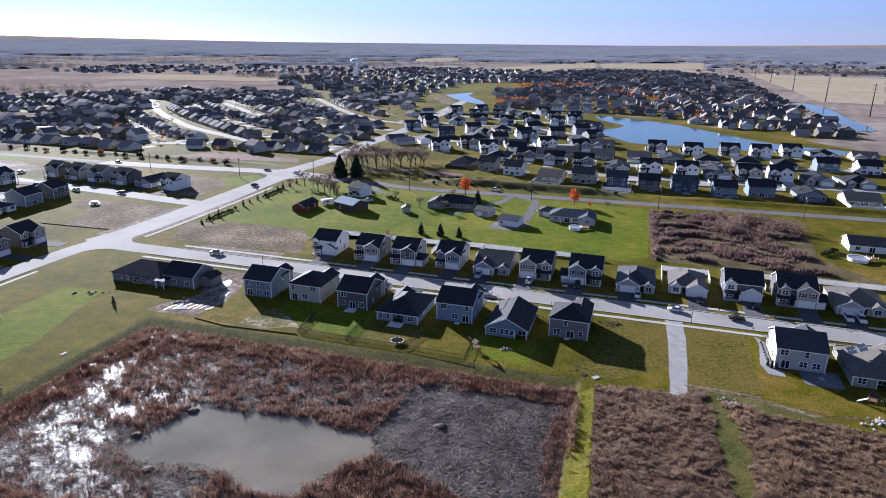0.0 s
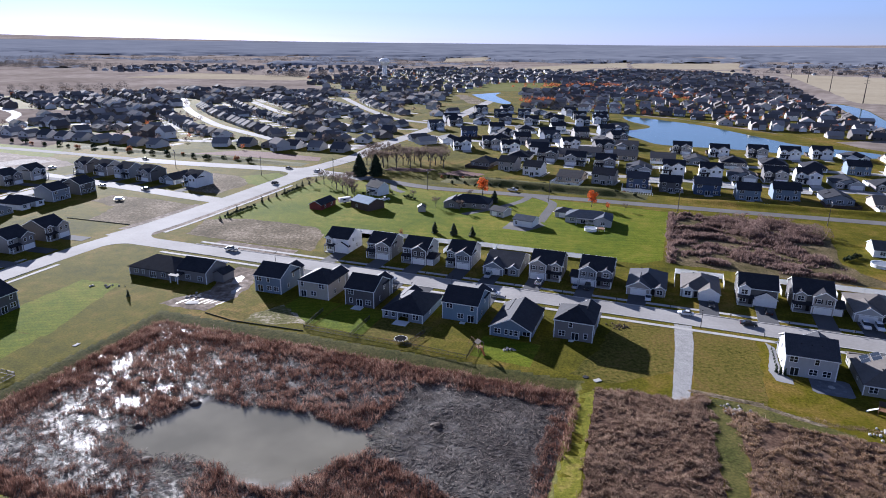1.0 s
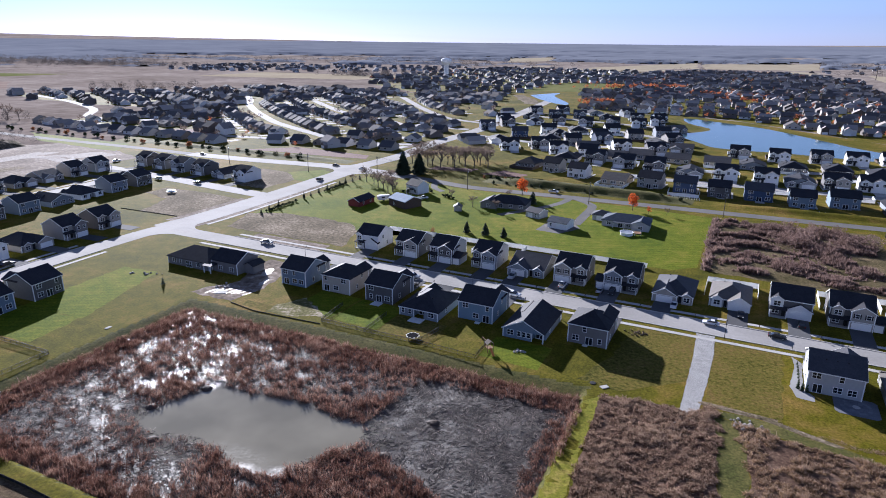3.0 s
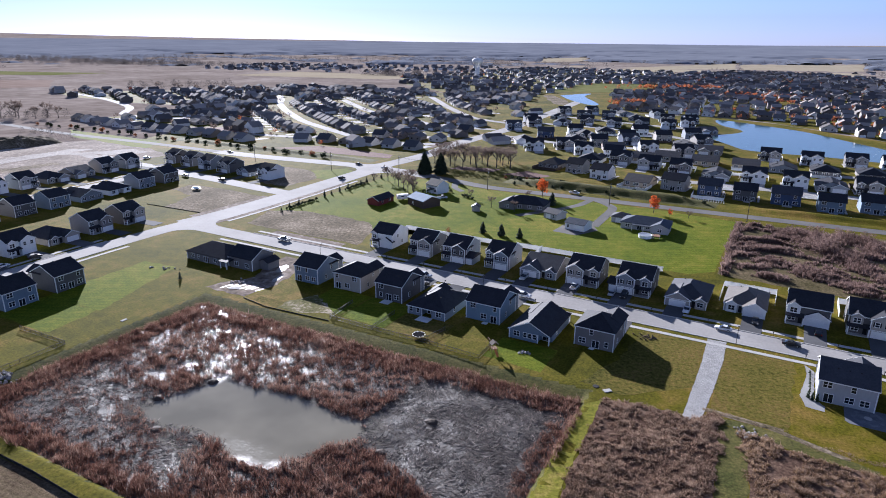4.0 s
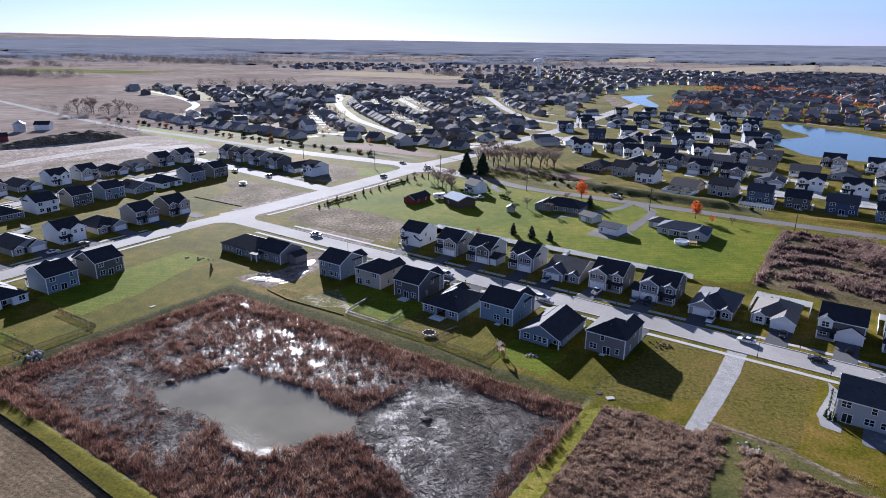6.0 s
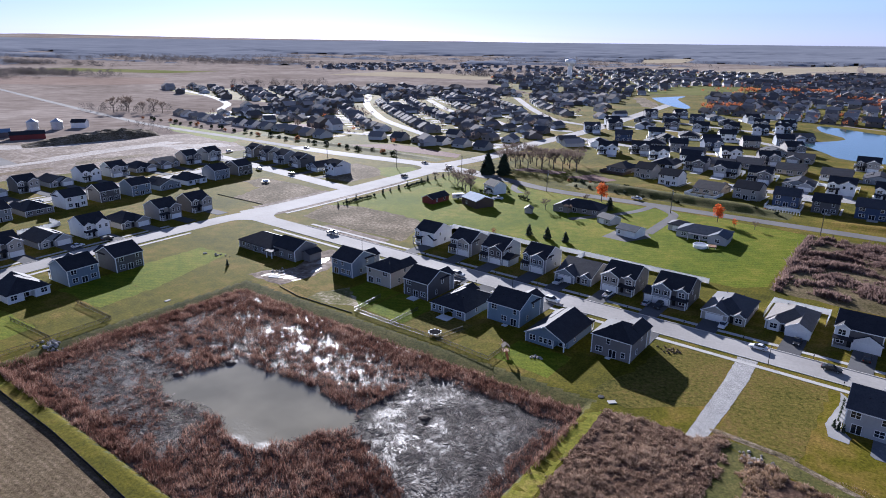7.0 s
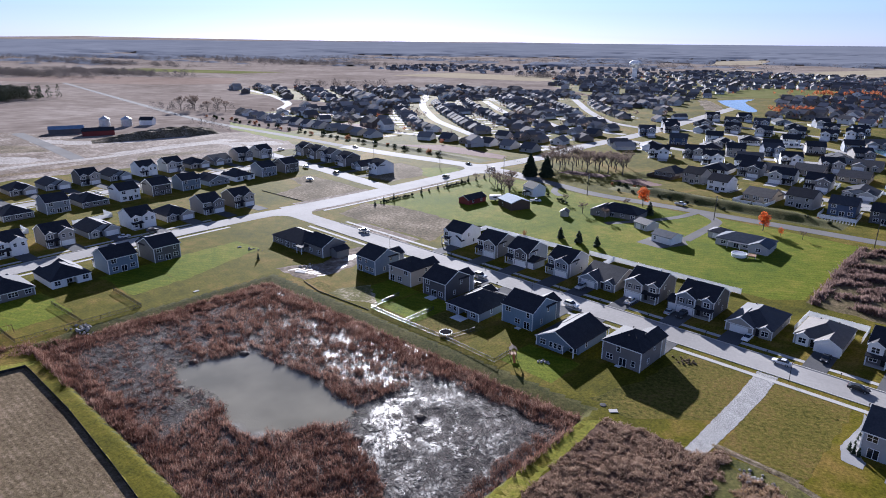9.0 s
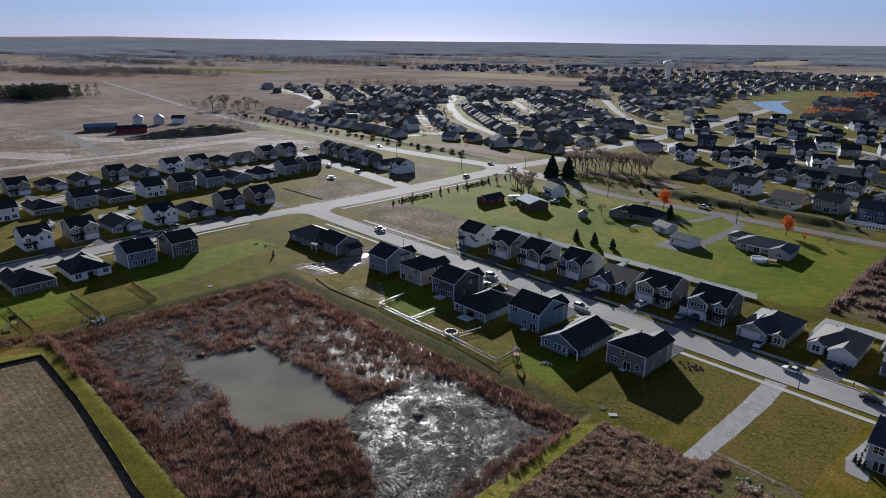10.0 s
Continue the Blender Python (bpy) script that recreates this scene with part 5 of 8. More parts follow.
def yard_fences():
    """White and dark garden fences and small slabs behind the estate's houses, joined by kind."""
    r = random.Random(31)
    sets = {"white_garden_fences": ([], [], WHITE, "white vinyl fences round the estate's back gardens"), "dark_garden_fences": ([], [], DARK_WOOD, "dark timber fences round the estate's back gardens"),
            "garden_slabs": ([], [], CONCRETE, "pale concrete patios and paths behind the estate houses")}
    for x, y, turn, d in YARDS:
        ca, sa = math.cos(radians(turn)), math.sin(radians(turn))

        def slab(key, x0, x1, y0, y1, z0, z1):
            v, f = sets[key][:2]
            k = len(v)
            v.extend((x + px * ca - py * sa, y + px * sa + py * ca, z) for z in (z0, z1) for px, py in ((x0, y0), (x1, y0), (x1, y1), (x0, y1)))
            f.extend(tuple(k + i for i in q) for q in ((4, 5, 6, 7), (0, 1, 5, 4), (1, 2, 6, 5), (2, 3, 7, 6), (3, 0, 4, 7)))

        slab("garden_slabs", -3, r.uniform(-0.5, 3), d, d + r.uniform(2.5, 5), 0.0, 0.14)
        slab("garden_slabs", -7.2, -6.2, -4, d, 0.0, 0.12)
        if r.random() < 0.5:
            key = "white_garden_fences" if r.random() < 0.65 else "dark_garden_fences"
            back = d + r.uniform(7, 10)
            slab(key, -8.0, -7.88, d - 3, back, 0.0, 1.7)
            slab(key, 7.88, 8.0, d - 3, back, 0.0, 1.7)
            slab(key, -8.0, 8.0, back, back + 0.12, 0.0, 1.7)
    for key, (v, f, mat, label) in sets.items():
        tagged(mesh_object(key, v, f, mat), label, "fences" if "fence" in key else "patios", kind="stuff")


yard_fences()


def inside(x, y, poly):
    hit = False
    for (ax, ay), (bx, by) in zip(poly, poly[1:] + poly[:1]):
        if (ay > y) != (by > y) and x < ax + (y - ay) / (by - ay) * (bx - ax):
            hit = not hit
    return hit


LAKE_A = [(125, 600), (137, 553), (148, 524), (197, 508), (244, 486), (292, 478), (300, 500), (263, 533), (246, 582), (224, 654), (204, 686), (162, 736), (155, 690), (166, 640)]
LAKE_B = [(-19, 1012), (-1, 933), (27, 864), (37, 886), (18, 1000), (26, 1064)]
LAKE_C = [(478, 940), (462, 868), (424, 763), (388, 640), (396, 624), (412, 640), (445, 745), (484, 850), (496, 930)]
EAST_ESTATE = [(49, 786), (168, 766), (215, 723), (262, 640), (296, 560), (362, 573), (417, 763), (472, 957), (690, 1612), (609, 2091), (310, 1897), (23, 1275), (60, 1080), (70, 900)]
WEST_ESTATE = [(-756, 817), (-652, 748), (-527, 706), (-412, 682), (-452, 566), (-428, 521), (-366, 503), (-244, 471), (-196, 456), (-102, 452), (-84, 500), (-52, 602), (-34, 728), (-60, 800), (-60, 985), (-203, 1000), (-437, 1030), (-560, 915)]
NORTH_ESTATE = [(-203, 1010), (-60, 985), (-20, 1080), (45, 1355), (130, 1357), (310, 1897), (-158, 2060), (-391, 1420), (-330, 1200)]
for poly, nm in ((EAST_ESTATE, 2), (WEST_ESTATE, 3), (NORTH_ESTATE, 4)):
    patch("estate_lawn", poly, 0.03, LAWN, "mown lawns between the far estate houses", "lawn", 20, 3, nm)
patch("estate_lawn", [(-96, 448), (-30, 352), (60, 330), (240, 286), (330, 440), (300, 556), (215, 716), (160, 762), (40, 780), (-40, 700), (-66, 560)], 0.025, LAWN, "mown lawns of the nearer estate", "lawn", 20, 2, 21)
patch("estate_lawn", [(-62, 780), (-30, 742), (90, 780), (80, 1110), (-30, 1105), (-62, 990)], 0.028, LAWN, "mown lawns round the small pond", "lawn", 20, 3, 22)
patch("estate_lawn", [(-20, 860), (6, 850), (-8, 925), (-30, 1010), (-44, 1000)], 0.034, WEEDS, "bare tan ground beside the small pond", "building lot", 8, 2, 23)
for poly, nm in ((LAKE_A, "curved blue estate lake among lawns"), (LAKE_B, "small blue pond between estate houses"), (LAKE_C, "long narrow blue estate pond")):
    patch("lake_shore", [(sum(p[0] for p in poly) / len(poly) + (x - sum(p[0] for p in poly) / len(poly)) * 1.12, sum(p[1] for p in poly) / len(poly) + (y - sum(p[1] for p in poly) / len(poly)) * 1.08) for x, y in poly],
          0.04, WILD, "olive grass bank round the water", "bank", 8, 0.8, 5)
    patch("lake_water", smooth_line(poly + poly[:1], 4)[:-1], 0.07, LAKE, nm, "lake", 8, 0.0)

# farm fields
CLEARINGS = [[(74, 2181), (543, 2630), (440, 2071), (216, 1959), (70, 1961)], [(545, 2543), (964, 2609), (704, 1873), (593, 1970), (444, 2035)], [(-182, 2141), (-3, 2293), (3, 2096), (-160, 2009)], [(-189, 2802), (-7, 2965), (3, 2645), (-166, 2507)]]
for k, poly in enumerate(CLEARINGS):
    patch("far_field", poly, 0.05, FIELD_PALE, "pale stubble field before the woods", "field", 60, 4, 90 + k)
patch("far_field", [(-1323, 684), (-940, 800), (-830, 895), (-960, 1040), (-1320, 900)], 0.05, FIELD_RED, "bare reddish farm field", "field", 60, 4, 71)
patch("far_field", [(-760, 1330), (-391, 1310), (-300, 1480), (-700, 1540)], 0.05, FIELD_PALE, "pale stubble farm field", "field", 60, 4, 72)
patch("far_field", [(533, 965), (607, 930), (1093, 1692), (850, 1952)], 0.05, FIELD_PALE, "pale stubble field under the power line", "field", 60, 4, 74)
patch("far_field", [(-90, 1290), (45, 1355), (130, 1357), (72, 1105), (-30, 1100)], 0.06, FIELD_GREEN, "olive green open field in the estate", "field", 40, 4, 75)
patch("far_field", [(-1500, 1100), (-1100, 1180), (-1050, 1300), (-1500, 1250)], 0.05, FIELD_GREEN, "thin green winter crop", "field", 60, 4, 76)
patch("verge_lawn", [(-300, 440), (-420, 478), (-380, 440), (-290, 408)], 0.03, LUSH, "green roadside verge by the site", "lawn", 8, 1, 77)

# estate lanes
ARC = smooth_line([(-420, 880), (-380, 807), (-361, 764), (-322, 697), (-280, 635), (-250, 594), (-214, 556), (-182, 525), (-148, 494), (-104, 486), (-88, 490)], 4)
INNER = smooth_line([(-300, 830), (-271, 783), (-225, 712), (-188, 672), (-154, 645), (-118, 603), (-58, 588)], 4)
COURT = smooth_line([(-200, 920), (-172, 850), (-142, 775), (-110, 706), (-88, 668), (-52, 640)], 4)
LANES = [ARC, INNER, COURT, smooth_line([(-700, 800), (-600, 740), (-500, 660), (-450, 590), (-372, 580), (-300, 583), (-262, 572)], 4), smooth_line([(-440, 560), (-385, 530), (-330, 512), (-270, 500), (-205, 494), (-190, 512)], 4),
         [COUNTY.at(s, 70) for s in range(20, 260, 10)], [COUNTY.at(s, 133) for s in range(70, 300, 10)],
         smooth_line([(-60, 660), (60, 620), (118, 560)], 4), smooth_line([(-40, 740), (60, 680), (130, 640)], 4), smooth_line([(-62, 560), (20, 515), (100, 512)], 4)]
for line in LANES:
    ribbon("road", line, 4.5, -4.5, -0.1, 0.09, ROAD, "pale estate lane between houses", "road")


def offset_line(line, off, gap):
    """Places every `gap` metres beside a line, with the heading of the line."""
    out, left = [], gap / 2
    for (ax, ay), (bx, by) in zip(line, line[1:]):
        k = math.hypot(bx - ax, by - ay)
        while left < k:
            t = left / k
            out.append((ax + (bx - ax) * t - (by - ay) / k * off, ay + (by - ay) * t + (bx - ax) / k * off, math.degrees(math.atan2(by - ay, bx - ax))))
            left += gap
        left -= k
    return out


# the mass of houses farther off, too many to count
FAR_WALL = surf("far_siding", (0.085, 0.072, 0.064), (0.66, 0.65, 0.63), 0.7, 0.02, 0.5, 0.1, 0, 0.3, island=0.95, c3=(0.17, 0.148, 0.132), world_space=True)
# roof tones lifted: the haze over the far estate is put into them
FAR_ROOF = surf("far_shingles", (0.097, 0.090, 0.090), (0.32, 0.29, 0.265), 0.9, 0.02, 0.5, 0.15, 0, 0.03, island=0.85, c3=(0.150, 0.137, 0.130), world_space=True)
RANK_WALL = surf("rank_siding", (0.14, 0.125, 0.115), (0.62, 0.60, 0.57), 0.7, 0.02, 0.5, 0.1, 0, 0.3, each=0.9, c3=(0.30, 0.28, 0.25), world_space=True)
RANK_ROOF = surf("rank_shingles", (0.070, 0.070, 0.077), (0.25, 0.232, 0.216), 0.9, 0.02, 0.5, 0.2, 0, 0.03, each=0.75, c3=(0.140, 0.133, 0.130), world_space=True)


def far_shape(r, low):
    """One plain house: lists of points, faces and what they are (wall, roof, garage door, panes)."""
    w, d = (r.uniform(9.5, 11.5), r.uniform(11.5, 14.5)) if low else (r.uniform(10, 14), r.uniform(10, 13.5))
    e = 2.9 if low else r.choice((2.9, 2.9, 5.4, 5.4))
    out = []

    def put_in(pts, polys, slot):
        out.append((pts, polys, slot))

    def block(x0, x1, y0, y1, z, axis, pitch):
        o = 0.5
        if axis == "x":
            m, t = (y0 + y1) / 2, z + (y1 - y0) / 2 * pitch
            g = [(x0, m, t), (x1, m, t)]
            rp = [(x0 - o, y0 - o, z - o * pitch), (x1 + o, y0 - o, z - o * pitch), (x1 + o, m, t + 0.25), (x0 - o, m, t + 0.25), (x1 + o, y1 + o, z - o * pitch), (x0 - o, y1 + o, z - o * pitch)]
            ends = [(0, 4, 7, 3, 8), (1, 2, 6, 9, 5)]
        else:
            m, t = (x0 + x1) / 2, z + (x1 - x0) / 2 * pitch
            g = [(m, y0, t), (m, y1, t)]
            rp = [(x1 + o, y0 - o, z - o * pitch), (x1 + o, y1 + o, z - o * pitch), (m, y1 + o, t + 0.25), (m, y0 - o, t + 0.25), (x0 - o, y1 + o, z - o * pitch), (x0 - o, y0 - o, z - o * pitch)]
            ends = [(0, 1, 5, 8, 4), (3, 7, 9, 6, 2)]
        c = [(x0, y0), (x1, y0), (x1, y1), (x0, y1)]
        pts = [(*p, -0.2) for p in c] + [(*p, z) for p in c] + g
        sides = [(0, 1, 5, 4), (2, 3, 7, 6)] if axis == "x" else [(1, 2, 6, 5), (3, 0, 4, 7)]
        put_in(pts, sides + (ends if axis == "y" else [(3, 0, 4, 8, 7), (1, 2, 6, 9, 5)]), 0)
        put_in(rp, [(0, 1, 2, 3), (3, 2, 4, 5)], 1)

    block(-w / 2, w / 2, 0, d, e, r.choice("xyy" if low else "xxy"), r.uniform(0.45, 0.6))
    g = r.choice((-1, 1)) * (w / 2 - 3.2)
    block(g - 3.1, g + 3.1, -2.5, 4, e if r.random() < 0.4 else 2.9, "y", 0.55)
    put_in([(g - 2.4, -2.56, 0), (g + 2.4, -2.56, 0), (g + 2.4, -2.56, 2.2), (g - 2.4, -2.56, 2.2)], [(0, 1, 2, 3)], 2)
    if r.random() < 0.8:
        k = r.uniform(-w / 3, w / 3)
        for q in (-1, 1):
            put_in([(k + q * 2.6 + 0.7, d + 0.05, e - 1.8), (k + q * 2.6 - 0.7, d + 0.05, e - 1.8), (k + q * 2.6 - 0.7, d + 0.05, e - 0.6), (k + q * 2.6 + 0.7, d + 0.05, e - 0.6)], [(0, 1, 2, 3)], 3)
    return out


def far_houses(name, places, label, low=False):
    verts, faces, slots = [], [], []
    r = random.Random(len(places))
    for x, y, a in places:
        ca, sa, z = math.cos(radians(a)), math.sin(radians(a)), height(x, y)
        for pts, polys, slot in far_shape(r, low):
            base = len(verts)
            verts.extend((x + px * ca - py * sa, y + px * sa + py * ca, z + pz) for px, py, pz in pts)
            for q in polys:
                faces.append(tuple(base + k for k in q))
                slots.append(slot)
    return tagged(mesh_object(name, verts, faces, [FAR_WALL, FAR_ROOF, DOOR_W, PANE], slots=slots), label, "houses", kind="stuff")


RANK_MODELS = []


def rank_houses(places, group, label):
    """Low houses on the curved lanes, each a thing of its own."""
    r = random.Random(len(places))
    if not RANK_MODELS:
        RANK_MODELS.extend([None] * 6)
    for n, (x, y, a) in enumerate(places):
        k, m = r.randrange(6), pose(x, y, 0, 0, 0, a)
        if RANK_MODELS[k] is None:
            top = tagged(new("house"), label, "house", group)
            shape = far_shape(random.Random(70 + k), True)
            for slot, part_name, mat in ((0, "wall", RANK_WALL), (1, "roof", RANK_ROOF), (2, "garage_door", DOOR_W), (3, "window", PANE)):
                pieces = [q for q in shape if q[2] == slot]
                groups = [pieces] if slot < 3 else [[q] for q in pieces]
                for some in groups:
                    v, f = [], []
                    for pts, polys, _ in some:
                        f += [tuple(len(v) + i for i in q) for q in polys]
                        v += pts
                    if v:
                        mesh_object(part_name, v, f, mat, top)
            top.matrix_basis = m
            RANK_MODELS[k] = top
        else:
            tagged(copy_thing(RANK_MODELS[k], m), label, "house", group)


def far_drives(places, long, label):
    """Short concrete drives from each house to its lane, joined."""
    verts, faces = [], []
    r = random.Random(8)
    for x, y, a in places:
        ca, sa, w, o = math.cos(radians(a)), math.sin(radians(a)), r.uniform(2.4, 3.6), r.choice((-1, 1)) * 3.4
        k = len(verts)
        verts += [(x + px * ca - py * sa, y + px * sa + py * ca, 0.1) for px, py in ((o - w, -long), (o + w, -long), (o + w, -2), (o - w, -2))]
        faces.append((k, k + 1, k + 2, k + 3))
    tagged(mesh_object("house_drives", verts, faces, CONCRETE), label, "drives", kind="stuff")


def fill(poly, angle, clear, seed, gap=17.5, rows=(30, 38), skip=0.06):
    """Rows of house places over a piece of land, with bends, keeping off water and lanes."""
    r, out = random.Random(seed), []
    xs, ys = [p[0] for p in poly], [p[1] for p in poly]
    cx, cy = sum(xs) / len(xs), sum(ys) / len(ys)
    reach = max(math.hypot(x - cx, y - cy) for x, y in poly)
    c, s = math.cos(radians(angle)), math.sin(radians(angle))
    d, k = -reach, 0
    while d < reach:
        u = -reach + r.uniform(0, gap)
        while u < reach:
            bend = 14 * math.sin(u / 90 + d / 200)
            x, y = cx + u * c - (d + bend) * s, cy + u * s + (d + bend) * c
            slope = 14 / 90 * math.cos(u / 90 + d / 200)
            if inside(x, y, poly) and r.random() > skip and not any(inside(x, y, q) for q in clear):
                out.append((x + r.uniform(-1.5, 1.5), y + r.uniform(-1.5, 1.5), angle + math.degrees(math.atan(slope)) + (0 if k % 2 else 180) + r.uniform(-6, 6)))
            u += gap + r.uniform(-1.5, 2.5)
        d += rows[k % 2]
        k += 1
    return out


def clear_of(places, lines, width):
    flat = [p for line in lines for p in line[::2]] + [p for line in lines for p in line[1::2]]
    return [p for p in places if all((p[0] - x) ** 2 + (p[1] - y) ** 2 > width ** 2 for x, y in flat)]


# ranks of low houses on the curved lanes, and those that back on the county road's verge
RANKS = [(smooth_line([(-340, 765), (-303, 705), (-271, 658), (-233, 608), (-190, 553), (-165, 524)], 4), 90, 16.5), ([(-152, 516), (-88, 507)], 180, 17.0), (smooth_line([(-345, 678), (-314, 635), (-283, 595), (-250, 550), (-212, 516)], 4), -90, 16.5),
         (smooth_line([(-300, 775), (-258, 710), (-210, 645), (-180, 604), (-148, 581)], 4), -90, 16.5), ([(-138, 579), (-66, 562)], -90, 16.5), ([(-233, 761), (-188, 692), (-149, 667)], 90, 16.0),
         ([(-205, 825), (-168, 770), (-136, 710)], -90, 16.0), ([(-160, 866), (-130, 790), (-87, 714)], 90, 16.0), ([(-128, 634), (-76, 610)], 0, 16.0), ([(-430, 556), (-396, 602), (-330, 603)], 0, 16.0), ([(-349, 524), (-328, 552), (-280, 561)], 180, 16.0),
         (smooth_line([(-470, 545), (-397, 512), (-342, 497), (-278, 477), (-236, 462)], 4), 180, 19.5), ([(-206, 474), (-179, 478), (-141, 473), (-96, 460)], 180, 19.5)]
ranks = []
for line, way, gap in RANKS:
    turn = 0 if way in (0, -90) else 180
    ranks += [(x, y, a + turn + 2 * math.sin(x)) for x, y, a in offset_line(line, -5.5 if turn == 0 else 5.5, gap)]
rank_houses(ranks, "low houses on the curved lanes", "low grey-brown single-storey house with pale gables")
far_drives(ranks, 13, "pale concrete drives of the low houses")
CORE = [(-345, 810), (-250, 600), (-215, 478), (-85, 476), (-30, 500), (-30, 740), (-150, 930), (-300, 930)]
ROW_LINES = [[p for p in offset_line(line, 0, 10)] for line, way, gap in RANKS]
ROW_LINES = [[(x, y) for x, y, a in row] for row in ROW_LINES]
patch("rough_strip", [(-330, 522), (-285, 534), (-252, 508), (-285, 503)], 0.06, MULCH, "reddish open strip between the low houses", "ground", 4, 0.6, 78)
GREENS = CLEARINGS + [LAKE_A, LAKE_B, LAKE_C, [(-35, 870), (60, 850), (60, 1080), (-40, 1040)], [(54, 1353), (156, 1360), (134, 1163), (112, 1103), (-33, 999), (-32, 1123)], [(-115, 690), (-60, 650), (-40, 770), (-90, 800)]]
far_houses("far_estate_houses", clear_of(fill(EAST_ESTATE, -20, GREENS, 3), [north_line], 22), "dense dark-roofed houses beyond the lake")
far_houses("far_estate_houses", clear_of(fill(WEST_ESTATE, -38, GREENS + [CORE], 4, 16.0, (25, 32)), LANES[:5] + ROW_LINES + [north_line], 15), "dense low grey-roofed houses of the curved estate")
core_fill = clear_of(clear_of(fill(CORE, -53, GREENS, 8, 16.5, (24, 31), 0.08), LANES[:5] + ROW_LINES, 16), [north_line], 20)
far_houses("far_estate_houses", core_fill, "low grey-roofed houses between the curved lanes", True)
far_drives(core_fill, 12, "pale concrete drives between the low houses")
far_houses("far_estate_houses", fill(NORTH_ESTATE, 10, GREENS, 5, 19, (34, 46), 0.25), "scattered far houses with dark roofs")
far_houses("far_estate_houses", fill([(-1000, 1560), (-560, 1560), (-300, 1760), (-260, 2050), (-1000, 2000)], 14, [], 6, 24, (44, 60), 0.35), "scattered far houses before the woods")
far_houses("far_estate_houses", fill([(700, 2000), (1500, 1500), (2200, 2100), (1200, 2700)], -30, [], 7, 40, (70, 90), 0.5), "scattered far farm and estate houses")

# ---- plants ----


def blades(name, spots, material, label, category, per=6, wide=0.12, lean=0.35, tip=None, reach=0.6):
    """Tufts of narrow stems: spots are x, y, z, height. One joined mesh; tip: another material for the upper third."""
    r = np.random.default_rng(len(spots))
    s = np.repeat(np.asarray(spots, float), per, axis=0)
    n = len(s)
    a, b, c = r.uniform(0, 2 * np.pi, n), r.uniform(0, 2 * np.pi, n), r.uniform(0, 2 * np.pi, n)
    base = s[:, :3] + np.stack([np.cos(a), np.sin(a), np.zeros(n)], 1) * r.uniform(0, reach, n)[:, None]
    h = s[:, 3] * r.uniform(0.35, 1.1, n)
    k = lean * h * r.uniform(0, 1, n) ** 1.5
    top = base + np.stack([np.cos(c) * k, np.sin(c) * k, h], 1)
    side = np.stack([np.cos(b), np.sin(b), np.zeros(n)], 1) * (wide * r.uniform(0.6, 1.3, n))[:, None]
    mid = base * 0.4 + top * 0.6 + np.stack([np.zeros(n), np.zeros(n), 0.1 * k], 1)
    v = np.stack([base - side * 0.5, base + side * 0.5, mid + side * 0.7, mid - side * 0.7, top], 1).reshape(-1, 3)
    j = np.arange(n)[:, None] * 5
    faces = (j + np.array([0, 1, 2, 3])[None]).tolist() + (j + np.array([3, 2, 4])[None]).tolist()
    ob = mesh_object(name, v.tolist(), faces, [material, tip or material], slots=[0] * n + [1] * n)
    return tagged(ob, label, category, kind="stuff")


def stalks(name, spots, material, label, category, long=1.3, wide=0.1):
    """Fallen stems lying flat in heaps."""
    r = np.random.default_rng(len(spots) + 7)
    s = np.asarray(spots, float)
    n = len(s)
    a = np.array([5.0 * fuzz(x, y, 7.0, 4.0) for x, y, z in spots]) + r.normal(0, 0.55, n)
    d = np.stack([np.cos(a), np.sin(a), r.uniform(-0.1, 0.22, n)], 1) * (long * r.uniform(0.4, 1.2, n))[:, None]
    q = np.stack([-np.sin(a), np.cos(a), r.uniform(-0.5, 0.5, n)], 1) * (wide * r.uniform(0.5, 1.2, n))[:, None]
    v = np.stack([s - d / 2 - q, s + d / 2 - q * 0.3, s + d / 2 + q * 0.3, s - d / 2 + q], 1).reshape(-1, 3)
    ob = mesh_object(name, v.tolist(), (np.arange(n)[:, None] * 4 + np.arange(4)[None]).tolist(), material)
    return tagged(ob, label, category, kind="stuff")


def fuzz(x, y, size, seed=0.0):
    return noise.noise(Vector((x / size, y / size, seed)))


OPEN_WATER = [(-67.5, 107), (-64.5, 112), (-60.2, 117), (-57, 125), (-50, 122.6), (-44, 121.6), (-32, 120), (-23.2, 115.7), (-16.8, 114.8), (-15.5, 109.6), (-17.5, 106.6), (-21.5, 104.3), (-26.5, 99), (-29, 95.5),
              (-33.1, 94.8), (-39.2, 97), (-43.8, 101.6), (-52.5, 104), (-60, 104)]
SMALL_POOLS = [(-73.0, 106.0, 3.6, 2.6), (-57, 98.5, 4.0, 2.0), (-34, 92.3, 5, 1.2), (-11.5, 112.5, 5.0, 3.0), (-8.5, 106.5, 4.0, 1.8), (-74, 122, 3.4, 2.2), (-68, 128, 2.6, 1.7), (-66, 135, 2.4, 1.4), (-47, 137, 2.6, 1.6), (-38, 132.5, 3.0, 2.0), (-60, 141, 2.2, 1.6), (-27, 131, 2.6, 1.8), (-80, 115, 2.4, 1.5)]
FLAT = [(-17, 117.5), (-12.5, 126), (-9.5, 134.5), (3, 133.8), (22.5, 128.4), (17.5, 108), (13.0, 90), (9, 74), (5, 78), (5.5, 90), (1.5, 95), (-6, 101.5), (-15, 107)]


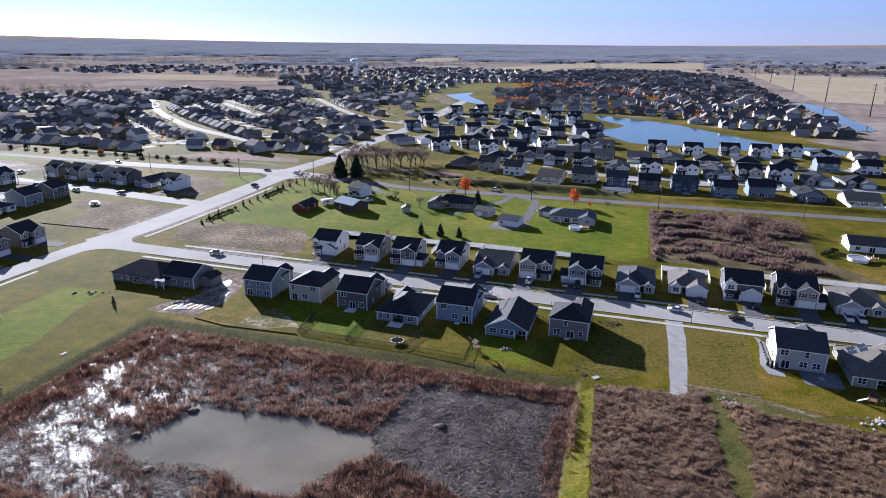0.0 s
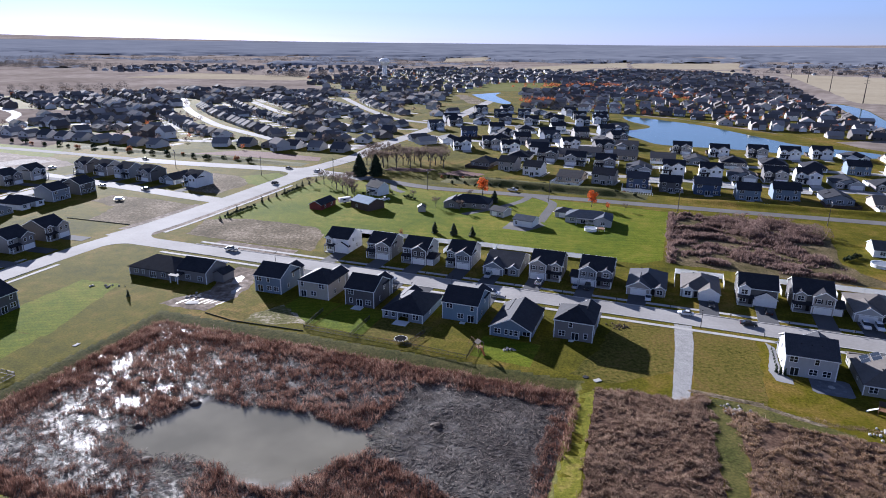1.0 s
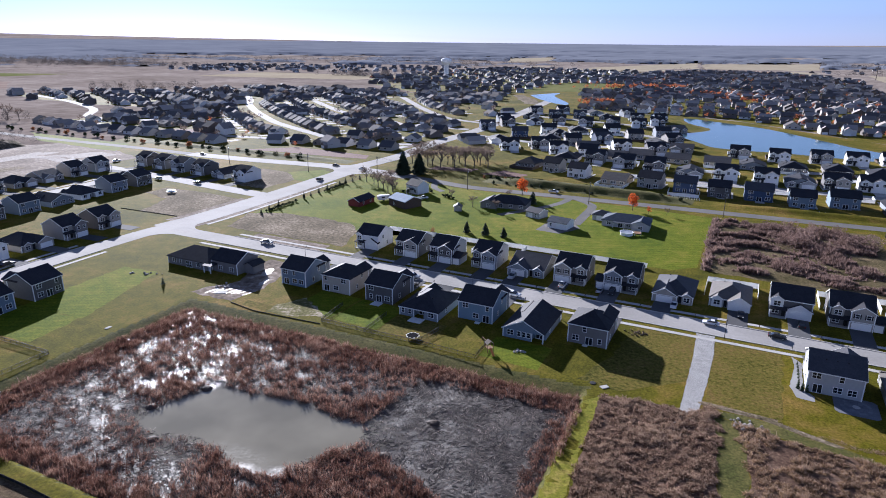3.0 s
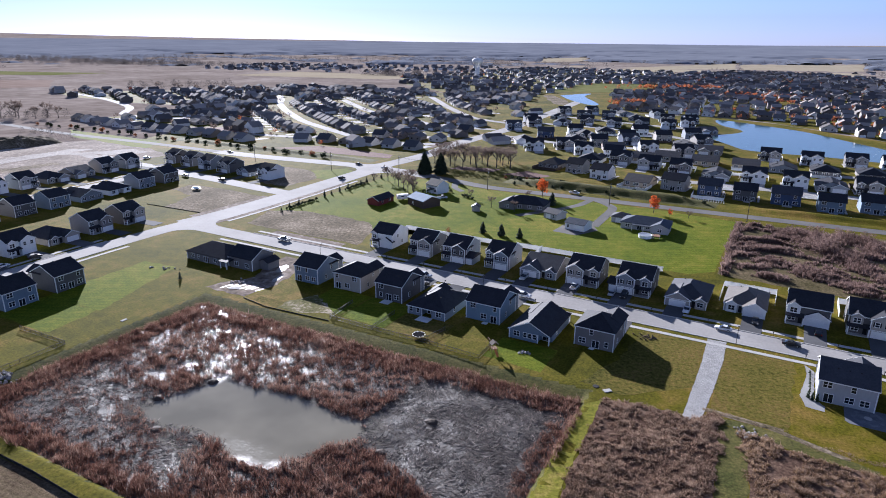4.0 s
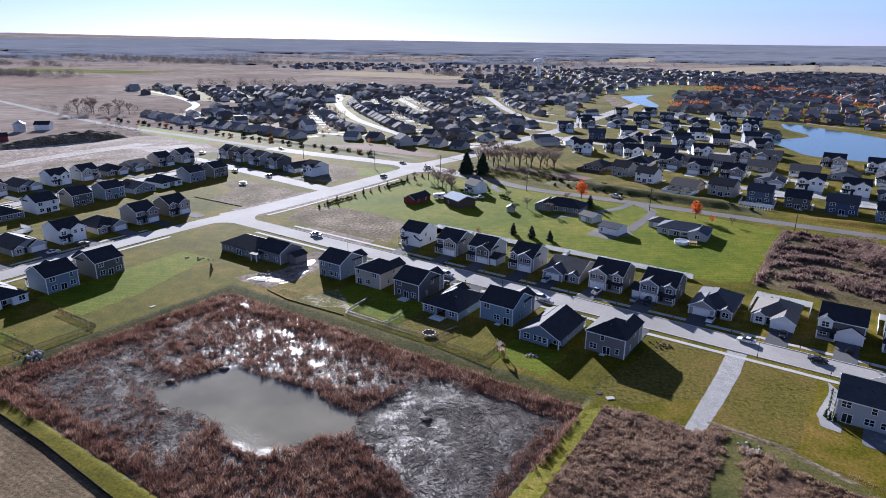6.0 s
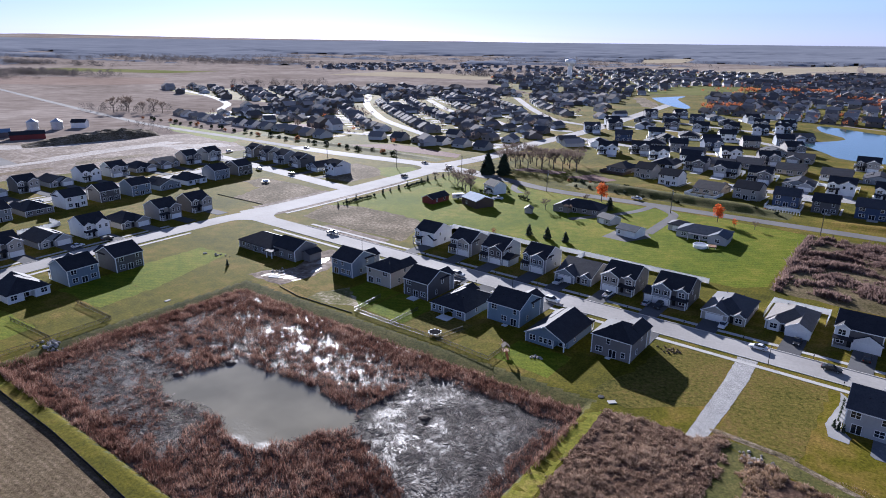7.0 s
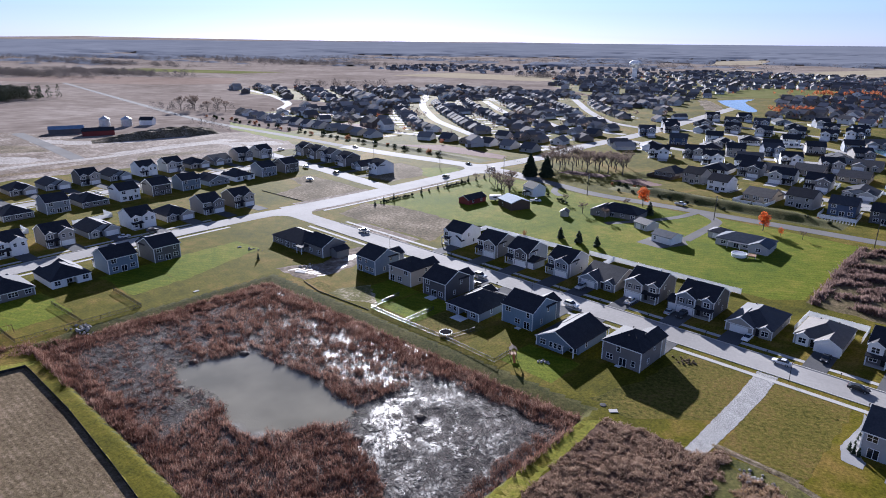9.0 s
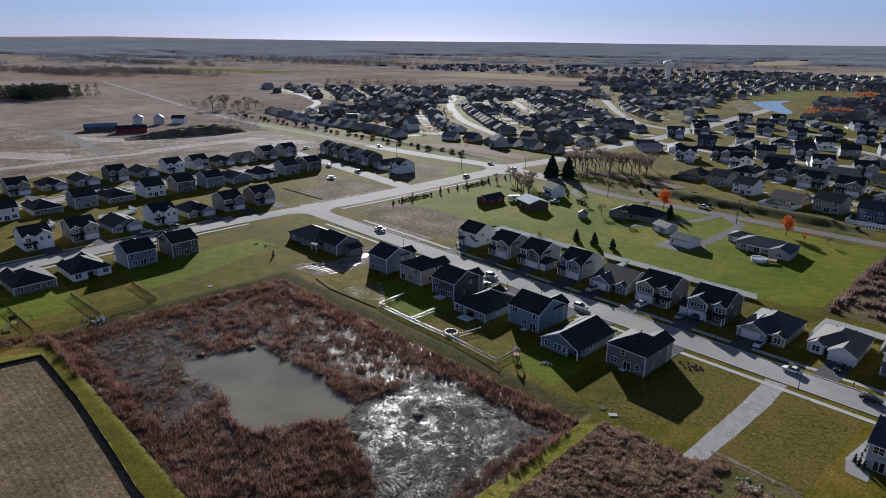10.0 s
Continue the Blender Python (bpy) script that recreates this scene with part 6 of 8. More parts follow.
def open_water(x, y):
    """Metres from the open water of the pond, below 0 in it."""
    best = 99.0
    for (ax, ay), (bx, by) in zip(OPEN_WATER, OPEN_WATER[1:] + OPEN_WATER[:1]):
        t = max(0.0, min(1.0, ((x - ax) * (bx - ax) + (y - ay) * (by - ay)) / ((bx - ax) ** 2 + (by - ay) ** 2)))
        best = min(best, math.hypot(x - ax - t * (bx - ax), y - ay - t * (by - ay)))
    best = -best if inside(x, y, OPEN_WATER) else best
    main = best + 0.9 * fuzz(x, y, 4, 3.1) + 0.7 * fuzz(x, y, 1.6, 5.0)
    for cx, cy, rx, ry in SMALL_POOLS:
        best = min(best, (math.hypot((x - cx) / rx, (y - cy) / ry) - 1) * ry)
    return main, best + 1.6 * fuzz(x, y, 3.2, 3.1) + 1.2 * fuzz(x, y, 1.3, 5.0)


def plant_pond():
    """Tall reeds in a belt along the banks and in stands; flattened and rotten stems where they have fallen; water between."""
    r, reeds, fallen, rotten = random.Random(5), [], [], []
    for _ in range(76000):
        x, y = r.uniform(-106, 28), r.uniform(64, 163)
        rim = pond_in(x, y)
        if rim < (-1.9 if y > 100 + 0.3 * abs(x) or x < -80 else -0.5):
            continue
        water_at, pool_at = open_water(x, y)
        if water_at < 0:
            continue
        low, belt = 1.0, rim < 4.6 + 2.4 * fuzz(x, y, 6, 6.0)
        if x + 0.27 * (131.6 - y) > 18.5 and y < 128 or x > -2 and y < 95:      # the steep eastern bank has a thin fringe
            belt, low = rim < 0.9 + 0.8 * fuzz(x, y, 4, 6.0), 0.7
        flat = inside(x + 2.0 * fuzz(x, y, 5, 8.0), y + 2.0 * fuzz(x, y, 5, 9.0), FLAT)
        south = y < 101 - 0.27 * (x + 20) and x > -40 + 5 * fuzz(x, y, 8, 7.0)
        west = x < -48 and y < 112 - 0.3 * (x + 66) and not south
        stand = 0.5 + 1.0 * fuzz(x, y, 9, 1.0) + 0.8 * fuzz(x * 0.6, y * 1.5, 3.0, 2.0)
        if belt:
            keep = 1.0
        elif flat:
            keep = 0.0
        elif south:
            keep = 0.62 + 0.5 * stand
        elif west:
            keep = 0.06 + 0.48 * max(0.0, stand - 0.23) + (0.32 if rim < 7.2 else 0.0)
            low = 0.75
        else:
            keep = (0.13 if x < -46 else 0.14) + 0.64 * max(0.0, stand - 0.13) + (0.35 if y < 124 and x > -44 else 0.0)
        if pool_at < 0 and not belt:
            keep *= 0.25
        z = height(x, y) if rim < 0 else WATER_Z - 0.15
        if r.random() < keep * 0.66:
            clump = 0.62 + 0.9 * fuzz(x, y, 2.2, 12.0) + 0.5 * fuzz(x, y, 6, 13.0)
            reeds.append((x, y, z, low * r.uniform(1.0, 1.75) * (0.5 + 0.7 * max(0.0, min(1.2, clump)))))
        if flat:
            pale = fuzz(x * 0.8 + y * 0.3, y - 0.3 * x, 5, 9.0) + 0.8 * fuzz(x, y, 1.8, 10.0)
            thick = fuzz(x, y, 6, 14.0) + 0.6 * fuzz(x, y, 1.7, 15.0) > 0.05
            for _ in range(4):
                spot = (x + r.uniform(-0.9, 0.9), y + r.uniform(-0.9, 0.9), WATER_Z + r.uniform(0.0, 0.2))
                if r.random() < 0.04 + 0.42 * max(0.0, pale):
                    fallen.append(spot)
                elif thick and pool_at > 0 or r.random() < 0.3:
                    rotten.append(spot)
        elif not belt and r.random() < (0.95 if west else 0.8) * (0.4 if pool_at < 0 else 1.0):
            for _ in range(3):
                spot = (x + r.uniform(-0.9, 0.9), y + r.uniform(-0.9, 0.9), WATER_Z + r.uniform(0.01, 0.3))
                (fallen if r.random() < (0.46 if west else 0.3) else rotten).append(spot)
    blades("cattail_reeds", reeds, REED, "red-brown dead cattails standing in the pond", "reeds", 16, 0.046, 0.8, reach=0.75)
    stalks("fallen_reeds", fallen, STRAW, "pale flattened dead reeds floating on the pond", "reeds", 0.95, 0.045)
    stalks("rotten_reeds", rotten, MUCK, "dark rotten reed stems lying in the pond", "reeds", 1.1, 0.08)


plant_pond()


def meadow(name, poly, count, seed, material, label, tall=(0.5, 1.3), per=10, wide=0.1, bands=False, lean=1.1, tip=None):
    r, spots = random.Random(seed), []
    xs, ys = [p[0] for p in poly], [p[1] for p in poly]
    while tip and len(spots) < count:                       # rounded tussocks of a few tufts each
        cx, cy, rad = r.uniform(min(xs), max(xs)), r.uniform(min(ys), max(ys)), r.uniform(0.5, 1.15)
        if inside(cx + fuzz(cx, cy, 4, 2) * 1.2, cy + fuzz(cx, cy, 4, 4) * 1.2, poly) and r.random() < 0.75 + 0.9 * fuzz(cx, cy, 6, seed):
            high = r.uniform(*tall) * (0.9 + 0.7 * fuzz(cx, cy, 9, seed + 4))
            for _ in range(int(2 + 6 * rad)):
                a, q = r.uniform(0, 6.283), rad * math.sqrt(r.random())
                x, y = cx + q * math.cos(a), cy + q * math.sin(a)
                spots.append((x, y, height(x, y) - 0.05, high * (1.15 - 0.6 * (q / rad) ** 2)))
    while len(spots) < count:
        x, y = r.uniform(min(xs), max(xs)), r.uniform(min(ys), max(ys))
        if not inside(x + fuzz(x, y, 4, 2) * 1.2, y + fuzz(x, y, 4, 4) * 1.2, poly):
            continue
        k = 0.55 + 0.8 * fuzz(x, y, 7, seed) + 0.5 * fuzz(x, y, 2.2, seed + 3)
        if bands:
            k = 0.2 + 1.4 * fuzz(x * 0.4 - y * 0.1, y + x * 0.25 + 6 * fuzz(x, y, 22, 2), 5.5, seed) + 1.3 * fuzz(x, y, 12, seed + 1) + 0.4 * fuzz(x, y, 3, seed + 2) + (0.35 if x > 112 and y > 258 else 0.0)
        if r.random() < (0.35 if not bands else 0.03) + k:
            spots.append((x, y, height(x, y) - 0.05, r.uniform(*tall) * (0.35 + 0.6 * max(0, min(1, k)) + (0.0 if bands else 0.95 * max(0.0, 0.25 + fuzz(x, y, 2.6, seed + 5) + 0.4 * fuzz(x, y, 1.1, seed + 6))))))
    return blades(name, spots, material, label, "meadow", per, wide, lean, tip, 0.6 if bands else 0.45 if tip else 0.85)


NEAR_MEADOW = [(33.0, 134.8), (44, 133.6), (50, 131.2), (57, 131.2), (57.0, 124), (52.8, 109.7), (50.3, 96.4), (46, 78), (16, 60), (18, 66)]
EAST_MEADOW = [(60.6, 128.4), (64.1, 127.4), (68.7, 123.8), (73.3, 122.0), (84, 118.8), (92, 116.2), (112, 109.6), (112, 60), (46, 60), (54, 96.6), (58.9, 108.4)]
patch("meadow_thatch", NEAR_MEADOW, 0.02, THATCH, "brown thatch of last year's grass beneath the meadow", "ground", 1.5, 0.3, 81)
patch("meadow_thatch", EAST_MEADOW, 0.02, THATCH, "brown thatch of last year's grass beneath the meadow", "ground", 1.5, 0.3, 82)
patch("swale_floor", [(57, 131), (60.4, 128.6), (61, 120), (58.6, 108.4), (54, 97), (45.5, 62), (41, 62), (46.4, 78), (50.5, 96.4), (53, 109.7)], 0.024, SHADE_GRASS, "dark green grass on the floor of the swale", "lawn", 1.5, 0.25, 83)
patch("swale_floor", [(55.5, 133.5), (59.5, 132.6), (65, 130.8), (70, 129), (75, 125.5), (84, 120.2), (84, 118.8), (73.3, 122.1), (68.7, 124.0), (64.1, 127.6), (60.6, 128.7), (57, 130.8)], 0.028, SHADE_GRASS, "dark green grass of the swale's side arm", "lawn", 1.5, 0.25, 86)
meadow("dry_meadow", NEAR_MEADOW, 9500, 21, BRUSH, "tall dry brown meadow grass beside the pond", (0.5, 1.0), 17, 0.062, lean=1.5, tip=BRUSH_TIP)
meadow("dry_meadow", EAST_MEADOW, 13500, 22, LIT_BRUSH, "tall dry brown meadow grass below the lots", (0.5, 1.0), 17, 0.062, lean=1.5, tip=BRUSH_TIP)
meadow("dry_meadow", [(49.5, 131.5), (53, 132.5), (57, 133.4), (58, 131), (57.6, 125), (52, 126)], 300, 23, BRUSH, "dry weeds at the end of the track", (0.4, 0.85), 17, 0.058, lean=1.6, tip=BRUSH_TIP)
meadow("bank_grass", [(-87, 163.4), (28.5, 133.6), (28, 132.2), (-86.5, 162.0)], 1500, 24, FRINGE, "pale dry grass along the pond's edge", (0.25, 0.5), 10, 0.05)
meadow("bank_grass", [(-88.3, 162.5), (-86.6, 162.0), (-104.0, 104), (-105.4, 104.5)], 900, 25, FRINGE, "pale dry grass along the pond's edge", (0.25, 0.5), 10, 0.05)
meadow("bank_grass", [(55, 136.3), (69, 131.3), (76, 126.0), (112, 116.5), (112, 115.0), (75.5, 124.4), (68.5, 130.0), (55, 134.6)], 420, 28, FRINGE, "pale dry grass between meadow and lots", (0.12, 0.3), 10, 0.06)
meadow("ditch_reeds", [(-105, 104.5), (-99.5, 97.2), (-104.5, 94.0), (-109.5, 88.8), (-119, 78), (-126, 80), (-114, 93)], 420, 29, REED, "red-brown dead reeds along the ditch", (0.7, 1.3), 14, 0.055, lean=0.8)
meadow("bare_scrub", [(78, 232), (98, 301), (150, 287), (146, 262), (134, 234), (141, 212), (122, 216)], 7500, 26, SCRUB, "tangled bare brown scrub", (1.2, 2.8), 8, 0.22, bands=True, lean=0.8)
meadow("bare_scrub", [(74, 228), (77, 228), (97, 303), (94, 303)], 420, 27, SCRUB, "thin hedge line of dry brush", (1.0, 2.0), 8, 0.2)


def blob_leaves(bm, centre, radii, count, size, r, flat=1.0):
    """Small leaf clumps in a shell round a centre."""
    for _ in range(count):
        v = Vector((r.gauss(0, 1), r.gauss(0, 1), r.gauss(0, 1))).normalized() * (r.random() ** 0.4)
        p = Vector(centre) + Vector((v.x * radii[0], v.y * radii[1], v.z * radii[2]))
        a, b = Vector((r.gauss(0, 1), r.gauss(0, 1), r.gauss(0, 1))).normalized(), Vector((r.gauss(0, 1), r.gauss(0, 1), r.gauss(0, 1))).normalized()
        k = size * r.uniform(0.6, 1.3)
        q = [bm.verts.new(p + (a * ca + b * sa) * k) for ca, sa in ((1, 0), (0, 1), (-1, 0), (0, -1))]
        bm.faces.new(q)


def limbs(bm, start, way, long, thick, level, r, twigs):
    end = start + way * long
    mid = (start + end) / 2 + Vector((r.uniform(-1, 1), r.uniform(-1, 1), 0)) * long * 0.06
    tube(bm, [start, mid, end], [thick, thick * 0.8, thick * 0.55], 5 if level > 1 else 3)
    if level == 0:
        twigs.append((end, way))
        return
    for _ in range(3 if level < 2 else 4):
        nw = (way * r.uniform(0.6, 1.0) + Vector((r.uniform(-1, 1), r.uniform(-1, 1), r.uniform(-0.1, 0.7))) * 0.75).normalized()
        limbs(bm, start.lerp(end, r.uniform(0.45, 1.0)), nw, long * r.uniform(0.55, 0.75), thick * 0.5, level - 1, r, twigs)


def bare_tree(x, y, tall, seed, label="leafless grey tree on grass", leaf=None, count=0, category="tree"):
    """A broad-leaved tree: trunk, limbs and a crown of twigs, or of leaves that still hang."""
    r = random.Random(seed)
    top = tagged(new("tree"), label, category)
    top.location = (x, y, height(x, y))
    bm, twigs = bmesh.new(), []
    tube(bm, [(0, 0, -0.2), (0.05 * tall * 0.2, 0, tall * 0.18), (0, 0.02, tall * 0.36)], [tall * 0.026, tall * 0.021, tall * 0.017], 7)
    part("trunk", bm, BARK, top)
    bm = bmesh.new()
    for k in range(5):
        a = k * 1.26 + r.uniform(-0.3, 0.3)
        limbs(bm, Vector((0, 0, tall * r.uniform(0.22, 0.36))), Vector((math.cos(a) * 0.62, math.sin(a) * 0.62, r.uniform(0.7, 1.1))).normalized(), tall * 0.26, tall * 0.011, 2, r, twigs)
    part("branchwork", bm, BARK, top)
    bm = bmesh.new()
    for p, w in twigs:
        if leaf is None:
            for _ in range(17):
                d = (w + Vector((r.gauss(0, 1), r.gauss(0, 1), r.gauss(0.2, 0.8))) * 0.6).normalized() * tall * r.uniform(0.07, 0.16)
                q = d.cross(Vector((r.gauss(0, 1), r.gauss(0, 1), 1))).normalized() * tall * 0.0036
                bm.faces.new([bm.verts.new(v) for v in (p - q, p + q, p + d)])
    if leaf is not None:
        for k in range(7):
            a = 2.4 * k
            blob_leaves(bm, (0.15 * tall * math.cos(a), 0.15 * tall * math.sin(a), tall * (0.42 + 0.075 * k)), (tall * 0.2, tall * 0.2, tall * 0.17), count * 4, tall * 0.03, r)
    part("crown", bm, leaf or TWIG, top)
    return top


def conifer(x, y, tall, wide, seed, label="dark green conifer standing on grass"):
    r = random.Random(seed)
    top = tagged(new("conifer"), label, "tree")
    top.location = (x, y, height(x, y))
    part("trunk", tube(bmesh.new(), [(0, 0, -0.2), (0, 0, tall * 0.5), (0, 0, tall * 0.97)], [tall * 0.02, tall * 0.013, 0.02], 6), BARK, top)
    bm = bmesh.new()
    n = int(40 * tall)
    for k in range(n):
        t = (k + r.random()) / n
        z, reach = tall * (0.05 + 0.95 * t), wide * min(1.0, 3.2 * t + 0.55) * (1 - t) ** 0.66 * r.uniform(0.45, 1.18) + 0.08
        a = r.uniform(0, 2 * math.pi)
        d, q = Vector((math.cos(a), math.sin(a), 0)), Vector((-math.sin(a), math.cos(a), 0))
        s = reach * 0.3 + 0.06
        p0, p1 = Vector((0, 0, z)), Vector((0, 0, z - reach * 0.28)) + d * reach
        m = p0.lerp(p1, 0.6) + Vector((0, 0, 0.1 * reach))
        for lift in (0.0, -0.12 * reach):
            bm.faces.new([bm.verts.new(v) for v in (p0, m + q * s + Vector((0, 0, lift)), p1, m - q * s + Vector((0, 0, lift)))])
    part("crown", bm, NEEDLE, top)
    return top


def shrub(x, y, size, seed, leaf=None, label="dark evergreen shrub on the grass"):
    r = random.Random(seed)
    bm = bmesh.new()
    for k in range(4):
        blob_leaves(bm, (r.uniform(-0.4, 0.4) * size, r.uniform(-0.4, 0.4) * size, size * r.uniform(0.4, 0.8)), (size * 0.5, size * 0.5, size * 0.55), 50, size * 0.14, r)
    me = bpy.data.meshes.new("shrub")
    bm.to_mesh(me)
    bm.free()
    me.materials.append(leaf or GREEN_LEAF)
    ob = tagged(new("shrub", me), label, "shrub")
    ob.location = (x, y, height(x, y))
    return ob


# the homestead lawns and the road corner
for k, (x, y, t, w) in enumerate(((-14.8, 257.5, 5.2, 2.0), (-6.7, 255.5, 5.4, 2.2), (1.1, 254, 4.6, 1.9), (10.7, 314, 6.6, 2.8), (-60, 374.5, 13.5, 5.6), (-69.5, 372.5, 14.2, 5.8))):
    conifer(x, y, t, w, 40 + k)
bare_tree(4.6, 330, 9.5, 50, "maple with bright orange-red leaves", RED_LEAF, 34)
bare_tree(59, 311.5, 8.0, 51, "maple with bright orange-red leaves", RED_LEAF, 34)
bare_tree(65.8, 306, 3.8, 52, "young maple with orange leaves", RED_LEAF, 16)
bare_tree(-28.5, 251.5, 3.4, 53, "young tree with russet leaves", OAK_LEAF, 14)
for k, (x, y, t) in enumerate(((-85, 347, 10), (-75, 335, 11.5), (-69, 340, 11), (-66, 331, 9), (-72, 345, 10.5), (-66, 322, 10), (-62, 319, 9), (-70, 328, 11), (-64.5, 326, 10), (-92, 343, 6), (-18, 302, 7), (-6, 296, 6.5), (-2, 322, 6), (-31, 318, 6), (74, 305, 4.5), (-79, 341, 7))):
    bare_tree(x, y, t, 60 + k, "leafless tree on the homestead lawn")
for k in range(26):
    bare_tree(-72 + 2.0 * k + (k % 3) * 0.8, 409 + 14 * math.sin(k * 1.7) + 0.35 * k, 12.5 + (k * 7 % 4), 80 + k, "tall leafless tree in the corner grove")
for k in range(14):
    t = k / 13
    x, y = -112.5 + 21 * t, 268 + 85 * t
    if k not in (3, 4, 9):
        conifer(x + 0.6 * math.sin(k * 5), y, 2.2 + 0.8 * (k % 3), 0.9, 110 + k, "small clipped evergreen beside the street")
for a, b, n, s in (((-112.0, 273), (-106.0, 293), 14, 1.15), ((-99.8, 318.5), (-95.0, 338), 14, 1.15), ((-58, 325), (-44, 329), 7, 1.6), ((-36, 321), (-30, 316), 4, 1.4), ((142, 236), (150, 242), 7, 1.6)):
    for k in range(n):
        shrub(a[0] + (b[0] - a[0]) * k / (n - 1), a[1] + (b[1] - a[1]) * k / (n - 1), s * (0.8 + 0.3 * ((k * 5) % 3) / 2), 130 + k + int(s * 10))
for k in range(9):
    shrub(-13 + 7 * k + 2 * math.sin(k * 3), 357 - 1.7 * k + 3 * math.sin(k * 2.2), 1.5, 160 + k, None, "low evergreen shrub on the grass bank")
conifer(-104.9, 178.2, 2.6, 0.8, 170, "lone dark young conifer on the lawn")
for k in range(6):
    bare_tree(-492 - 11 * k + 6 * math.sin(k * 4), 545 - 3 * k + 7 * math.sin(k * 2), 15 + (7 if k == 4 else 4 * (k % 2)), 180 + k, "leafless farm tree beside the road")
for k in range(12):
    bare_tree(-640 + 26 * k, 905 + 12 * math.sin(k * 2.0) - 4 * k, 13, 190 + k, "leafless tree behind the estate")


def clumps(name, spots, material, label, category="trees", n=28, fine=1.0):
    """Leafless crowns far off, as a joined mass of twig sprays: x, y, radius, height."""
    r = np.random.default_rng(len(spots))
    s = np.repeat(np.array([(x, y, height(x, y), rad, tall) for x, y, rad, tall in spots]), n, axis=0)
    k = len(s)
    a, q, up = r.uniform(0, 2 * np.pi, k), np.sqrt(r.uniform(0, 1, k)), r.uniform(0.05, 1.0, k)
    q = q * np.sqrt(np.clip(1.15 - up, 0.05, 1))
    mid = np.stack([s[:, 0] + q * s[:, 3] * np.cos(a), s[:, 1] + q * s[:, 3] * np.sin(a), s[:, 2] + up * s[:, 4]], 1)
    size = np.minimum(s[:, 3] * 0.24, s[:, 4] * 0.22)[:, None] * fine
    d1, d2 = r.normal(size=(k, 3)), r.normal(size=(k, 3))
    d1 /= np.linalg.norm(d1, axis=1, keepdims=True)
    d2 /= np.linalg.norm(d2, axis=1, keepdims=True)
    v = np.stack([mid + d1 * size, mid + d2 * size, mid - (d1 + d2) * size * 0.8], 1).reshape(-1, 3)
    return tagged(mesh_object(name, v.tolist(), np.arange(3 * k).reshape(-1, 3).tolist(), material), label, category, kind="stuff")


def wood_mask(x, y):
    if any(inside(x, y, poly) for poly in CLEARINGS):
        return -1.0
    d = math.hypot(x, y)
    return fuzz(x * 0.35, y, 260, 3.0) + 0.6 * fuzz(x * 0.5, y, 90, 6.0) + 0.35 * fuzz(x, y, 45, 2.0) + (d - 2560) / 1150


def far_woods():
    """A smooth flattened canopy sheet in a haze-paled colour with clearings, its edge in separate crowns, and woodlots
    among the fields.
    """
    r, verts, faces = random.Random(9), [], []
    angles, rings = np.radians(np.arange(-84, 62, 0.3)), [2080.0]
    while rings[-1] < 4780:
        rings.append(rings[-1] * 1.0085)
    for d in rings:
        for a in angles:
            x, y = d * math.sin(a), d * math.cos(a)
            verts.append((x, y, height(x, y) - 0.5 + 9.0 * max(0.0, min(1.0, wood_mask(x, y) / 0.45))))
    n = len(angles)
    for i in range(len(rings) - 1):
        for k in range(n - 1):
            x, y = verts[i * n + k][:2]
            if wood_mask(x, y) > -0.15:
                faces.append((i * n + k, i * n + k + 1, (i + 1) * n + k + 1, (i + 1) * n + k))
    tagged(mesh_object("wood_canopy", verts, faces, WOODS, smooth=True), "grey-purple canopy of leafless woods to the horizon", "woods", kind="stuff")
    spots = []
    while len(spots) < 2200:
        a, d = radians(r.uniform(-82, 60)), 2060 + 700 * r.random()
        x, y = d * math.sin(a), d * math.cos(a)
        if -0.12 < wood_mask(x, y) < 0.25:
            spots.append((x, y, r.uniform(7, 12), r.uniform(8, 12)))
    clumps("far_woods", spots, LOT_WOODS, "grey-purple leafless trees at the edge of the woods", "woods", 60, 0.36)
    spots = []
    for cx, cy, lx, ly, n in ((-1470, 880, 260, 60, 260), (-1330, 1010, 240, 55, 220), (-1900, 1380, 420, 60, 200), (-1500, 1800, 500, 120, 300), (1300, 1950, 450, 80, 240), (-420, 1480, 120, 40, 50)):
        for _ in range(n):
            spots.append((cx + r.gauss(0, lx / 2), cy + r.gauss(0, ly / 2), r.uniform(6, 13), r.uniform(7, 13)))
    spots += [(-495 - 5.5 * k + r.gauss(0, 3), 544 - 1.2 * k + r.gauss(0, 5), r.uniform(4, 7), r.uniform(6, 11)) for k in range(18)]
    spots += [(-695 + 4.2 * k + r.gauss(0, 3), 905 + 3 * k + r.gauss(0, 5), r.uniform(5, 8), r.uniform(9, 14)) for k in range(32)]
    spots += [(-372 - 6 * k + r.gauss(0, 3), 428 + 2.4 * k + r.gauss(0, 4), r.uniform(2, 4), r.uniform(4, 7)) for k in range(12)]
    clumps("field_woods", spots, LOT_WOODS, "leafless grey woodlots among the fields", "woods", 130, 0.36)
    spots = [(-846 + r.gauss(0, 20), 500 + r.gauss(0, 24), r.uniform(4, 6), r.uniform(13, 18)) for _ in range(150)]
    clumps("conifer_stand", spots, NEEDLE, "dark green conifer stand in the field", "woods", 90, 0.9)


far_woods()
r = random.Random(79)
clumps("bare_thicket", [(r.uniform(108, 150), r.uniform(262, 288), r.uniform(2.0, 4.2), r.uniform(3.0, 6.0)) for _ in range(46)], SCRUB, "tall tangled leafless thicket above the scrub", "thicket", 170, 0.42)



